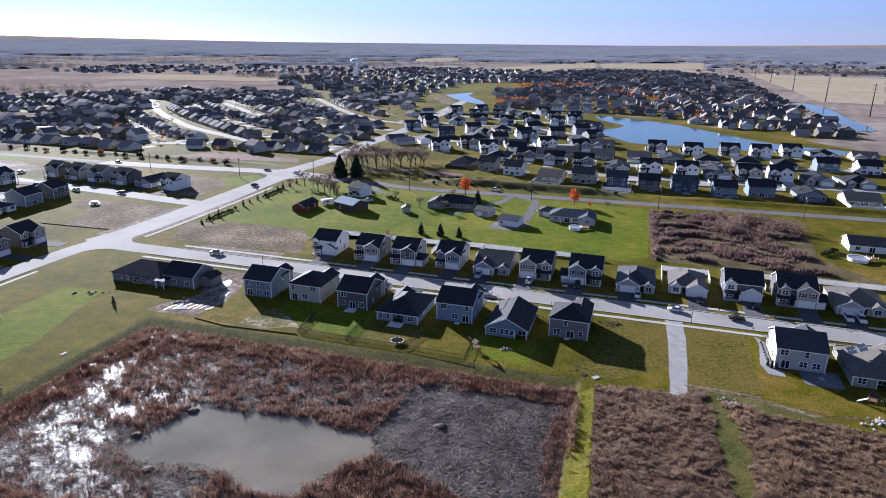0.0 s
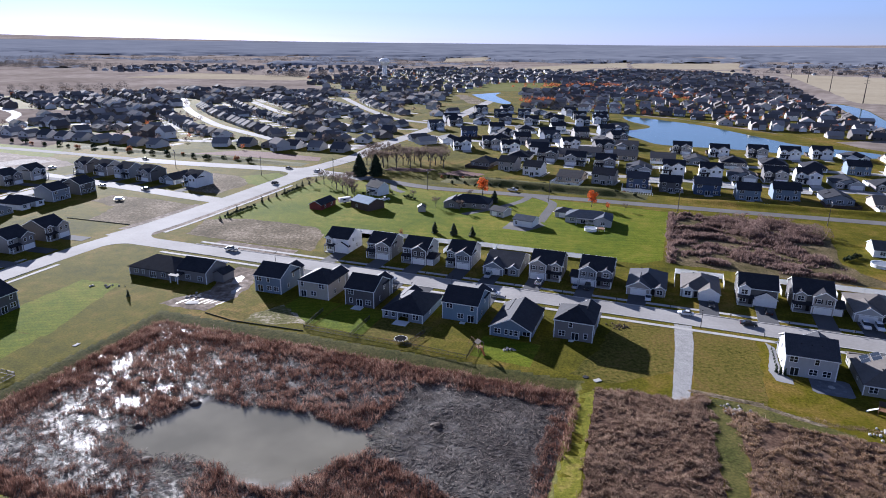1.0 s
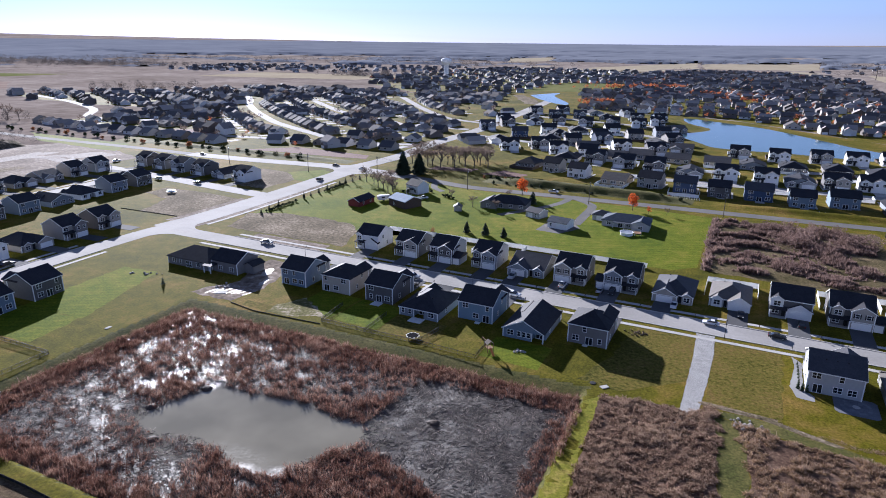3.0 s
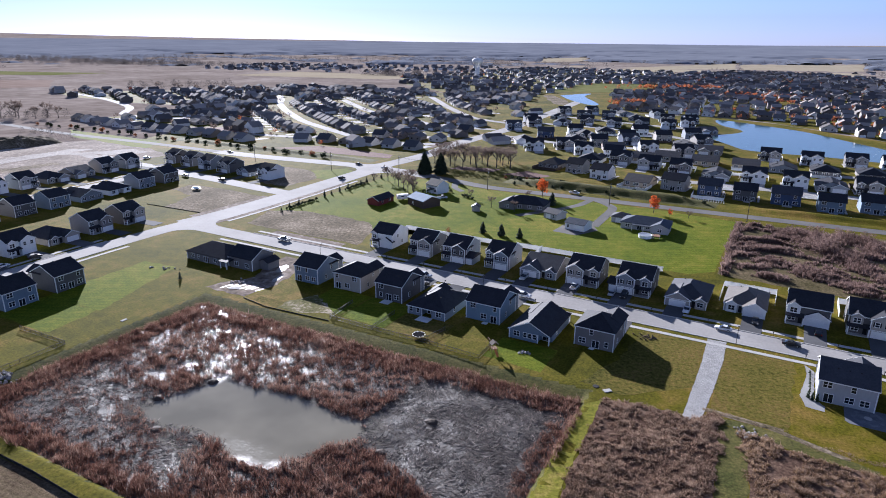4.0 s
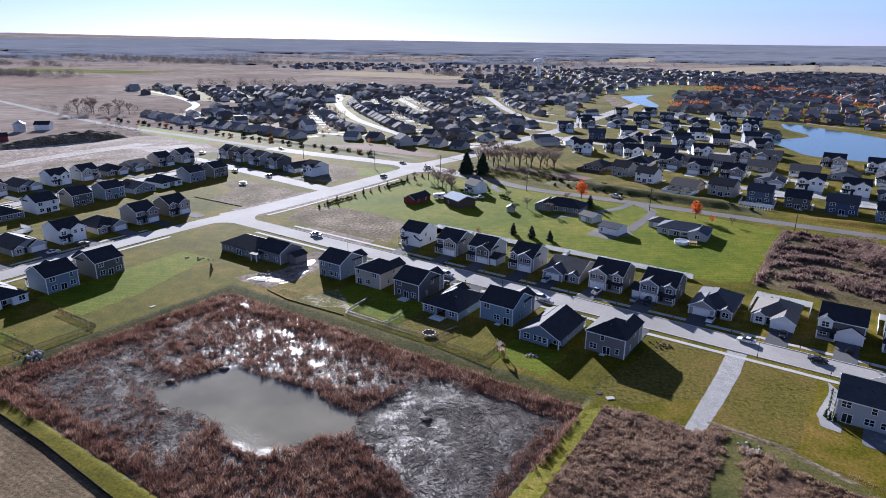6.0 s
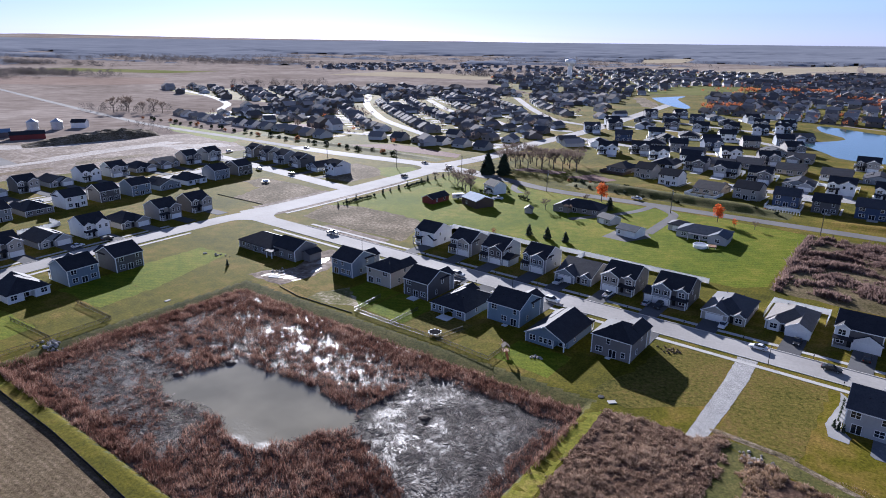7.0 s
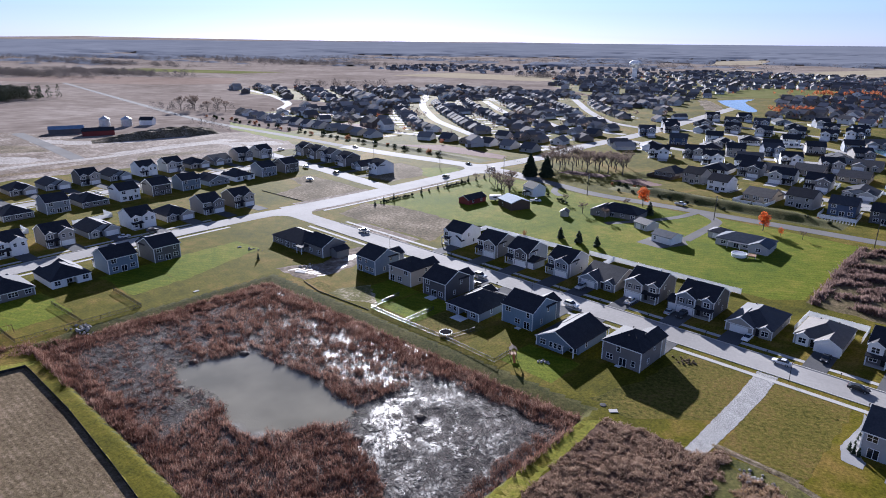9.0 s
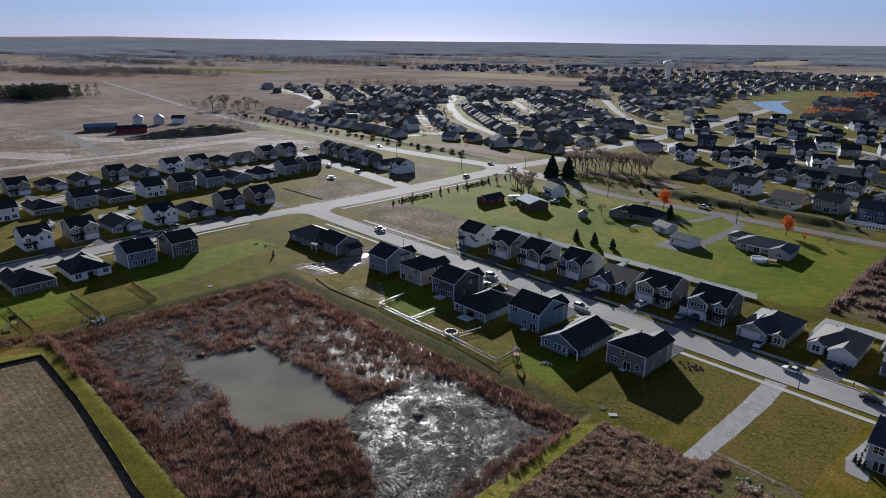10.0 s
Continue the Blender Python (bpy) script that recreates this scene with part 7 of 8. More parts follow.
def estate_trees():
    r = random.Random(12)
    orange, bare = [], []
    for poly, n, share in ((EAST_ESTATE, 900, 0.6), (WEST_ESTATE, 260, 0.03), (NORTH_ESTATE, 200, 0.25)):
        xs, ys = [p[0] for p in poly], [p[1] for p in poly]
        k = 0
        while k < n:
            x, y = r.uniform(min(xs), max(xs)), r.uniform(min(ys), max(ys))
            if inside(x, y, poly) and not any(inside(x, y, g) for g in (LAKE_A, LAKE_B, LAKE_C)):
                (orange if r.random() < share * (1.6 if fuzz(x, y, 120, 4) > 0.1 else 0.5) else bare).append((x, y, r.uniform(1.8, 3.2), r.uniform(4.5, 7)))
                k += 1
    for k in range(34):
        orange.append((55 + 1.7 * k + r.uniform(-2, 2), 860 + 1.8 * k + r.uniform(-4, 4), r.uniform(2, 3.2), r.uniform(5, 7)))
        orange.append((230 + 3.0 * k + r.uniform(-4, 4), 1020 - 2 * k + r.uniform(-8, 8), r.uniform(2, 3.4), r.uniform(5, 7)))
    for k in range(12):
        orange.append((50 + 4 * k + r.uniform(-1, 1), 885 + 0.6 * k + r.uniform(-2, 2), 3.2, r.uniform(7, 9)))
    for k in range(60):
        orange.append((110 + 2.4 * k + r.uniform(-8, 8), 1200 + 0.5 * k + r.uniform(-16, 16), r.uniform(3, 4.5), r.uniform(7, 10)))
    for k in range(30):
        orange.append((240 + 3.4 * k + r.uniform(-9, 9), 1092 - 2.6 * k + r.uniform(-9, 9), r.uniform(3, 4), r.uniform(6, 9)))
    for name, spots, m, label in (("autumn_trees", orange, RUSSET, "russet autumn street trees in the far estate"), ("street_trees", bare, TWIG, "leafless street trees in the far estate")):
        bm_v, bm_f = [], []
        for x, y, rad, tall in spots:
            for _ in range(26):
                v = Vector((r.gauss(0, 1), r.gauss(0, 1), r.gauss(0, 1))).normalized() * r.random() ** 0.4
                p = Vector((x + v.x * rad, y + v.y * rad, tall * 0.6 + v.z * tall * 0.4))
                a, b = (Vector((r.gauss(0, 1), r.gauss(0, 1), r.gauss(0, 1))).normalized() * rad * 0.3 for _ in range(2))
                k = len(bm_v)
                bm_v += [tuple(p + a), tuple(p + b), tuple(p - a - b)]
                bm_f.append((k, k + 1, k + 2))
        tagged(mesh_object(name, bm_v, bm_f, m), label, "trees", kind="stuff")


estate_trees()
r = random.Random(77)
clumps("foundation_shrubs", [(x + r.uniform(-9, 9), y + r.uniform(-9, 9), r.uniform(0.8, 1.6), r.uniform(1.2, 3.0)) for x, y, a in ranks for _ in range(4)], GREEN_LEAF, "dark shrubs round the low houses", "shrubs", 14)


def ridge(name, a, b, tall, half, material, label):
    """A long low earth bank between two points."""
    dx, dy = b[0] - a[0], b[1] - a[1]
    long = math.hypot(dx, dy)
    nx, ny = -dy / long, dx / long
    verts, n = [], int(long / 2.5)
    for i in range(n + 1):
        t = i / n
        for o in np.linspace(-half, half, 9):
            z = tall * min(1, 5 * t, 5 * (1 - t)) * (0.5 + 0.5 * math.cos(math.pi * o / half)) * (1 + 0.2 * fuzz(i, o, 3, 1))
            verts.append((a[0] + dx * t + nx * o, a[1] + dy * t + ny * o, z + 0.02))
    faces = [(i * 9 + k, (i + 1) * 9 + k, (i + 1) * 9 + k + 1, i * 9 + k + 1) for i in range(n) for k in range(8)]
    tagged(mesh_object(name, verts, faces, material, smooth=True), label, "bank", kind="structure")


# the dark grass colour stands for the shaded face of these banks
ridge("grass_bank", (-18, 369), (92, 335), 3.0, 9, SHADE_GRASS, "long grassy bank beside the county road")
ridge("grass_bank", (100, 333), (230, 301), 1.4, 7, LAWN, "low grassy bank behind the gardens")
ridge("earth_berm", (53.5, 136.0), (70, 130.4), 0.1, 0.9, WEEDS, "low pale berm of bare earth above the swale")
ridge("earth_berm", (67.5, 131.0), (80, 122.6), 0.1, 0.8, WEEDS, "low pale berm of bare earth above the swale")
ridge("grass_bank", (-300, 456), (-112, 404), 1.2, 6, SHADE_GRASS, "low dark bank along the road verge")
for k in range(26):
    shrub(-20 + 4.2 * k, 372 - 1.36 * k + 2.5 * math.sin(k * 2.7), 1.4 + 0.5 * (k % 3), 400 + k, GREEN_LEAF if k % 3 else OAK_LEAF, "low shrub on the grass bank")
for k in range(30):
    shrub(-470 + 11 * k, 497 - 2.95 * k + 3 * math.sin(k * 1.9), 2.0 + 0.6 * (k % 3), 440 + k, GREEN_LEAF if k % 4 else OAK_LEAF, "dark shrub in the roadside screen")

# ---- homesteads, farm and far landmarks ----


def plain_house(x, y, turn, w, d, eave, roof, wall, shingles, label, pitch=0.4, name="house", front=(), porch=False, doors=()):
    """A simple older house, barn or shed; its middle at x, y."""
    top = tagged(new(name), label, {"house": "house", "shed": "shed", "barn": "barn", "garage": "garage"}[name])
    top.matrix_basis = pose(x, y, 0, 0, 0, turn)
    bm = bmesh.new()
    body(bm, -w / 2, w / 2, -d / 2, d / 2, -0.2, eave, roof, pitch)
    part("wall", bm, wall, top)
    bm = bmesh.new()
    cover(bm, -w / 2, w / 2, -d / 2, d / 2, eave, roof, pitch)
    part("roof", bm, shingles, top)
    if roof == "side":
        for at in (-w / 2 - 0.36, w / 2 + 0.36):
            rake_boards(top, -d / 2, d / 2, eave, pitch, at, "x")
    for fx, kind in front:
        ww, hh, zz = {"double": (1.7, 1.3, 0.9), "single": (0.9, 1.3, 0.9), "slider": (1.8, 2.0, 0.15)}[kind]
        window(top, fx, -d / 2, zz, ww, hh, kind)
    for fx, ww in doors:
        shared("garage_door", garage_door_mesh(ww), top, "white panelled garage door", pose(fx, -d / 2 - 0.03, 0))
    if porch:
        part("porch_roof", prism(bmesh.new(), [(-d / 2 - 2.2, 2.4), (-d / 2 - 2.2, 2.6), (-d / 2, 2.9), (-d / 2, 2.4)], -w / 4, w / 4, "x"), shingles, top)
        for px in (-w / 4 + 0.2, 0, w / 4 - 0.2):
            shared("porch_post", simple("porch_post", 0.2, 0.2, 2.4, WHITE), top, "", pose(px, -d / 2 - 2.0, 0))
    return top


def wing(top, x0, x1, y0, y1, eave, wall, shingles, pitch=0.42):
    """A gabled wing that runs to the front of a house, with a window in its end."""
    bm = bmesh.new()
    body(bm, x0, x1, y0, y1, -0.2, eave, "front", pitch)
    part("wing_wall", bm, wall, top)
    bm = bmesh.new()
    cover(bm, x0, x1, y0, y1, eave, "front", pitch)
    part("wing_roof", bm, shingles, top)
    window(top, (x0 + x1) / 2, y0, 0.9, 1.7, 1.3, "double")


DARK_BOARD = siding("dark_brown_boards", (0.075, 0.05, 0.04))
plain_house(-73, 297.0, 72, 13, 6.6, 2.6, "side", RED_BARN, R0, "dark red barn with charcoal roof on the lawn", 0.5, "barn", ((-3, "single"), (3, "single")))
plain_house(-51.0, 298, -38, 12.5, 10.5, 3.6, "side", DARK_BOARD, METAL_ROOF, "brown shed with blue metal roof", 0.35, "shed", ((-2, "single"),))
plain_house(-51, 327.5, -36, 9, 8, 4.4, "side", P["white"], R0, "white two-storey farmhouse with dark roof", 0.6, "house", ((-2.5, "double"), (2.5, "double")), True)
plain_house(-24, 293.5, 5, 3.6, 3.0, 2.3, "front", P["greige"], R1, "small grey garden shed on the lawn", 0.6, "shed")
ranch = plain_house(-1.0, 308, -12, 20, 12, 2.7, "hip", P["taupe"], R0, "long low house with charcoal hipped roof", 0.45, "house", ((-2, "slider"), (3, "double"), (8, "double")))
wing(ranch, -11.5, -3.5, -9.0, 1.0, 2.7, P["taupe"], R0, 0.45)
plain_house(13.5, 290.5, -35, 7.5, 7, 2.7, "side", P["light_grey"], R1, "light grey garage beside the drive", 0.4, "garage", ((2, "single"),), doors=((-1.2, 2.7),))
plain_house(24.5, 275, -25, 9, 8, 2.9, "side", P["white"], SLATE_ROOF, "white garage with blue-grey shingle roof", 0.35, "garage", ((-3, "single"),), doors=((1.6, 4.0),))
ranch = plain_house(53.5, 284, -14, 20, 11, 2.9, "hip", P["light_grey"], SLATE_ROOF, "long pale house with blue-grey shingle roof", 0.38, "house", ((-7, "double"), (-2, "slider"), (1.5, "double")), True)
wing(ranch, 3.2, 10.4, -8.0, 1.0, 2.9, P["light_grey"], SLATE_ROOF, 0.42)
plain_house(43, 292.5, -14, 7, 7, 2.7, "hip", P["light_grey"], R1, "small pale garage wing by the drive", 0.4, "garage", doors=((0, 3.2),))
plain_house(166, 246, -16, 18, 11, 2.9, "side", P["white"], R1, "white single-storey house beside the scrub", 0.42, "house", ((-6, "double"), (-1, "slider"), (5, "double")))
plain_house(185, 214, -16, 14, 10, 2.9, "side", P["light_grey"], R1, "pale single-storey house beyond the row", 0.42, "house", ((-4, "double"), (3, "double")))
for x, y, w, d, m, label in ((-478, 350, 26, 12, METAL_ROOF, "low farm barn with blue metal roof"), (-446, 357, 24, 12, R0, "dark red farm barn with charcoal roof")):
    plain_house(x, y, 55, w, d, 4.0, "side", RED_BARN if "red" in label else P["charcoal"], m, label, 0.35, "barn")
plain_house(-468, 423, 30, 12, 9, 4.8, "side", P["white"], R0, "white farmhouse with dark roof", 0.55, "house")


def lathe(bm, profile, sides=20):
    rings = [[bm.verts.new((r * math.cos(2 * math.pi * k / sides), r * math.sin(2 * math.pi * k / sides), z)) for k in range(sides)] for r, z in profile]
    for a, b in zip(rings, rings[1:]):
        for k in range(sides):
            bm.faces.new((a[k], a[(k + 1) % sides], b[(k + 1) % sides], b[k]))
    bm.faces.new(rings[0][::-1])
    bm.faces.new(rings[-1])
    return bm


def silo(x, y):
    top = tagged(new("grain_bin"), "round galvanised steel grain bin with cone roof", "grain bin", "grain bins")
    top.location = (x, y, 0)
    part("drum", lathe(bmesh.new(), [(4.6, 0), (4.6, 2), (4.65, 2.05), (4.6, 2.1), (4.6, 4), (4.65, 4.05), (4.6, 4.1), (4.6, 6.6)]), STEEL, top)
    part("cone_roof", lathe(bmesh.new(), [(4.9, 6.5), (4.85, 6.7), (0.7, 9.0), (0.7, 9.4), (0.2, 9.6)]), STEEL, top)


silo(-492, 396)
silo(-475, 406)

tower = tagged(new("water_tower"), "white water tower with bulbous tank on a wide stem", "water tower")
tower.location = (-232, 1496, 0)
part("stem", lathe(bmesh.new(), [(7.5, 0), (5.6, 3), (5.2, 20), (6.0, 26)]), WHITE, tower)
part("tank", lathe(bmesh.new(), [(6.0, 25.5), (10.5, 30), (12.4, 33.5), (12.4, 36.5), (11, 39), (6.5, 41), (0.5, 41.6)], 28), WHITE, tower)

mound = bmesh.new()
rows = []
for i in range(41):
    t = i / 40
    cx, cy = -414 + 38 * t, 328 + 92 * t
    hgt = (4.0 + 4.5 * t) * math.sin(math.pi * t) ** 0.5 if 0 < t < 1 else 0
    rows.append([mound.verts.new((cx + 0.85 * o + noise.noise(Vector((i * 0.5, o, 1))) * 1.2, cy - 0.53 * o, max(-0.1, hgt * max(0, 1 - (o / 11) ** 2) * (1 + 0.3 * noise.noise(Vector((i * 0.4, o * 0.3, 2))))))) for o in np.linspace(-11.5, 11.5, 12)])
for a, b in zip(rows, rows[1:]):
    for k in range(11):
        mound.faces.new((a[k], a[k + 1], b[k + 1], b[k]))
bmesh.ops.recalc_face_normals(mound, faces=mound.faces[:])
me = bpy.data.meshes.new("dirt_mound")
mound.to_mesh(me)
mound.free()
me.materials.append(WEEDS)
tagged(new("dirt_mound", me), "long brown spoil heap on the building site", "spoil heap")
ribbon("road", smooth_line([(-440, 90), (-380, 180), (-364, 222), (-357, 254), (-346, 289), (-342, 330), (-331, 370), (-315, 375), (-297, 367), (-259, 353)], 6), 4.5, -4.5, -0.1, 0.05, PALE_DIRT, "pale new unsurfaced street on the building site")
ribbon("road", smooth_line([(-354, 276), (-368, 281), (-440, 305), (-512, 328)], 4), 4.6, -4.6, -0.1, 0.056, ASPHALT, "new grey street stub on the building site")

# drives on the homestead lawns
ribbon("road", smooth_line([(30, 333), (38, 322), (40, 314), (36, 298), (31, 280)], 5), 2.2, -2.2, -0.1, 0.05, ASPHALT, "narrow grey homestead drive", "drive")
ribbon("road", smooth_line([(30, 331), (24, 318), (14, 306), (4, 297), (-4, 290)], 5), 1.9, -1.9, -0.1, 0.044, ASPHALT, "narrow grey homestead drive", "drive")
patch("drive_apron", [(14, 268), (24, 264), (33, 274), (30, 284), (18, 280)], 0.03, ASPHALT, "grey paved yard before the garage", "drive", 3, 0.2, 31)
ribbon("pavement", [(38, 300), (45, 297), (56, 294)], 0.7, -0.7, -0.05, 0.05, CONCRETE, "pale garden path to the house", "path")
ribbon("road", smooth_line([(-46, 352), (-44, 340), (-38, 332)], 4), 1.8, -1.8, -0.1, 0.05, ASPHALT, "grey farmhouse drive", "drive")


# ---- vehicles ----
TYRE = surf("tyre_rubber", (0.012, 0.012, 0.012), (0.03, 0.03, 0.03), 0.8, 2, 9, 0.5, 0.1, 0.2)
PAINTS = {k: surf(f"{k}_car_paint", c, tuple(min(1, v * 1.12) for v in c), 0.45, 0.6, 2.0, 0.5, 0.0, 0.35) for k, c in
          {"white": (0.62, 0.62, 0.62), "silver": (0.36, 0.37, 0.38), "dark": (0.02, 0.021, 0.024), "red": (0.2, 0.02, 0.02)}.items()}
LAMP = surf("lamp_glass", (0.6, 0.6, 0.58), (0.75, 0.74, 0.7), 0.1, 1, 4, 0.5, 0, 0.6)
TAIL = surf("red_lamp_glass", (0.25, 0.01, 0.01), (0.35, 0.02, 0.02), 0.15, 1, 4, 0.5, 0, 0.6)


def car_model(style, paint):
    """A car, van or pick-up that points to +x, standing on z = 0."""
    key = ("car", style, paint)
    if key in MESHES:
        return MESHES[key]
    top = new({"sedan": "car", "suv": "car", "pickup": "pickup_truck"}[style])
    tagged(top, {"sedan": f"{paint} saloon car on four wheels", "suv": f"{paint} sport utility car", "pickup": f"{paint} pick-up truck with open bed"}[style], "car")
    lo = {"sedan": [(-2.3, 0.35), (-2.35, 0.85), (-1.6, 0.98), (0.9, 0.95), (2.1, 0.8), (2.3, 0.6), (2.3, 0.35)],
          "suv": [(-2.3, 0.4), (-2.35, 1.05), (-2.2, 1.1), (1.0, 1.1), (2.15, 0.98), (2.35, 0.75), (2.35, 0.4)],
          "pickup": [(-2.75, 0.5), (-2.8, 1.15), (-0.7, 1.15), (1.4, 1.15), (2.5, 1.08), (2.7, 0.8), (2.7, 0.5)]}[style]
    hi = {"sedan": [(-1.75, 0.95), (-1.0, 1.42), (0.2, 1.45), (1.1, 0.94)], "suv": [(-2.25, 1.08), (-1.95, 1.7), (0.2, 1.72), (1.15, 1.08)],
          "pickup": [(-0.75, 1.12), (-0.55, 1.8), (0.7, 1.8), (1.5, 1.12)]}[style]
    wide = {"sedan": 0.9, "suv": 0.95, "pickup": 1.0}[style]
    for name, prof, half, mat in (("body", lo, wide, PAINTS[paint]), ("cabin", hi, wide * 0.86, PANE), ("roof_panel", [(p[0] * 0.92 + hi[1][0] * 0.08, p[1]) for p in [(hi[1][0], hi[1][1]), (hi[2][0], hi[2][1]), (hi[2][0], hi[2][1] + 0.05), (hi[1][0], hi[1][1] + 0.05)]], wide * 0.8, PAINTS[paint])):
        bm = prism(bmesh.new(), prof, -half, half, "y")
        bmesh.ops.bevel(bm, geom=bm.edges[:], offset=0.07 if name != "roof_panel" else 0.02, segments=2, affect="EDGES")
        part(name, bm, mat, top)
    if style == "pickup":
        part("bed_well", box(bmesh.new(), -2.65, -0.85, -0.82, 0.82, 0.8, 1.165), BLACK, top)
    x = lo[-1][0] - 0.9
    for wx in (-x, x):
        for sy in (-1, 1):
            wheel = part("wheel", lathe(bmesh.new(), [(0.30, -0.11), (0.34, -0.09), (0.34, 0.09), (0.30, 0.11)], 14), TYRE, top, "", pose(wx, sy * (wide - 0.08), 0.34, 90))
            part("rim", lathe(bmesh.new(), [(0.21, -0.125), (0.21, 0.125)], 10), STEEL, wheel)
    for sy in (-1, 1):
        part("headlight", box(bmesh.new(), lo[-2][0] - 0.12, lo[-2][0] + 0.02, sy * wide * 0.72 - 0.16, sy * wide * 0.72 + 0.16, 0.66, 0.8), LAMP, top)
        part("tail_light", box(bmesh.new(), lo[1][0] - 0.02, lo[1][0] + 0.1, sy * wide * 0.75 - 0.14, sy * wide * 0.75 + 0.14, 0.72, 0.9), TAIL, top)
    MESHES[key] = top
    return None


def vehicle(style, paint, x, y, turn, z=0.04):
    got = car_model(style, paint)
    if got is None:
        MESHES["car", style, paint].matrix_basis = pose(x, y, z, 0, 0, turn)
    else:
        copy_thing(got, pose(x, y, z, 0, 0, turn))


MA = MAIN.angle
for style, paint, s, d, turn in (("pickup", "silver", -88, 3.2, 180), ("suv", "silver", -18.0, -3.4, 0), ("suv", "white", 18.2, -3.2, 0), ("sedan", "white", 76.4, 2.6, 180), ("sedan", "dark", 93.6, 1.4, 0),
                                 ("suv", "silver", 12.2, 11.8, -90), ("pickup", "white", 30.0, 12.0, 90), ("sedan", "white", 65.2, 11.0, -90), ("suv", "white", 125.2, 12.0, -90), ("suv", "white", 128.6, 12.0, -90),
                                 ("sedan", "dark", 84.0, 12.5, -90), ("suv", "dark", 100.0, 13.0, 90), ("suv", "dark", 45.8, 13.2, -90), ("pickup", "dark", -13.6, -11.8, 90), ("sedan", "silver", 42, 13, 90)):
    x, y = MAIN.at(s, d)
    vehicle(style, paint, x, y, MA + turn, 0.09 if abs(d) > 5 else 0.04)
for style, paint, x, y, turn in (("suv", "dark", -112.5, 345, 74), ("suv", "white", -98, 381, 150), ("sedan", "dark", -118, 389, -15), ("sedan", "dark", -222, 409, -15), ("pickup", "white", 21, 341.5, -14), ("suv", "dark", -176, 322, 160),
                                 ("suv", "white", -203, 327, 160), ("sedan", "white", -171.5, 173, 78), ("suv", "dark", -168.6, 184, 78), ("suv", "silver", -242, 245, 70), ("sedan", "white", -249, 216, 80), ("pickup", "white", -45, 313, 20), ("suv", "white", -262, 372, 60)):
    vehicle(style, paint, x, y, turn, 0.06)
trailer = tagged(new("camper_trailer"), "white camper trailer parked on the lawn", "trailer")
trailer.matrix_basis = pose(-64, 306, 0, 0, 0, 35)
bm = prism(bmesh.new(), [(-3.2, 0.6), (-3.3, 2.4), (-2.9, 2.9), (2.8, 2.9), (3.3, 2.2), (3.1, 0.6)], -1.2, 1.2, "y")
bmesh.ops.bevel(bm, geom=bm.edges[:], offset=0.12, segments=2, affect="EDGES")
part("body", bm, WHITE, trailer)
for sy in (-1, 1):
    part("wheel", lathe(bmesh.new(), [(0.36, -0.12), (0.36, 0.12)], 12), TYRE, trailer, "", pose(-0.3, sy * 1.1, 0.36, 90))
    part("window", box(bmesh.new(), -1.5, 0.2, sy * 1.2 - 0.02, sy * 1.2 + 0.02, 1.6, 2.2), PANE, trailer)
part("drawbar", box(bmesh.new(), 3.0, 4.3, -0.08, 0.08, 0.5, 0.62), BLACK, trailer)


# ---- fences ----
def run_posts(a, b, gap):
    n = max(1, round(math.hypot(b[0] - a[0], b[1] - a[1]) / gap))
    return [(a[0] + (b[0] - a[0]) * k / n, a[1] + (b[1] - a[1]) * k / n) for k in range(n + 1)]


def privacy_fence(points, label="white vinyl privacy fence behind houses", tall=1.85):
    top = tagged(new("privacy_fence"), label, "fence", "white back fences")
    for a, b in zip(points, points[1:]):
        posts = run_posts(a, b, 2.4)
        long = math.hypot(posts[1][0] - posts[0][0], posts[1][1] - posts[0][1])
        turn = math.degrees(math.atan2(b[1] - a[1], b[0] - a[0]))
        key = ("vinyl", round(long, 2), tall)
        if key not in MESHES:
            bm = box(bmesh.new(), 0.06, long - 0.06, -0.025, 0.025, 0.06, tall - 0.12)
            me = bpy.data.meshes.new("fence_panel")
            bm.to_mesh(me)
            bm.free()
            me.materials.append(FENCE_WHITE)
            MESHES[key] = me
        for p in posts[:-1]:
            shared("fence_panel", MESHES[key], top, "", pose(*p, height(*p), 0, 0, turn))
            shared("top_rail", simple("top_rail", round(long - 0.1, 2), 0.09, 0.14, WHITE), top, "", pose((p[0] + (b[0] - a[0]) / len(posts[1:]) / 2), (p[1] + (b[1] - a[1]) / len(posts[1:]) / 2), height(*p) + tall - 0.13, 0, 0, turn))
        for p in posts:
            shared("post", simple("post", 0.13, 0.13, tall + 0.12, WHITE), top, "", pose(*p, height(*p)))


privacy_fence([MAIN.at(-54, 31), MAIN.at(-54, 42.5), MAIN.at(-11, 42.5)])
privacy_fence([MAIN.at(-36, 29), MAIN.at(-36, 42.3)])
privacy_fence([MAIN.at(-11, 42.5), MAIN.at(-11, 30)])
privacy_fence([MAIN.at(6.5, 30), MAIN.at(6.5, 44), MAIN.at(52, 44)])
privacy_fence([MAIN.at(-4, 44), MAIN.at(6.3, 44)])
privacy_fence([MAIN.at(25, 30), MAIN.at(25, 43.8)])
privacy_fence([MAIN.at(72.8, 26), MAIN.at(72.8, 40), MAIN.at(88.4, 40), MAIN.at(88.4, 30)])
privacy_fence([MAIN.at(105.5, 30), MAIN.at(105.5, 42), MAIN.at(120, 42)])
privacy_fence([MAIN.at(122, 34), MAIN.at(122, 43), MAIN.at(146, 43)])
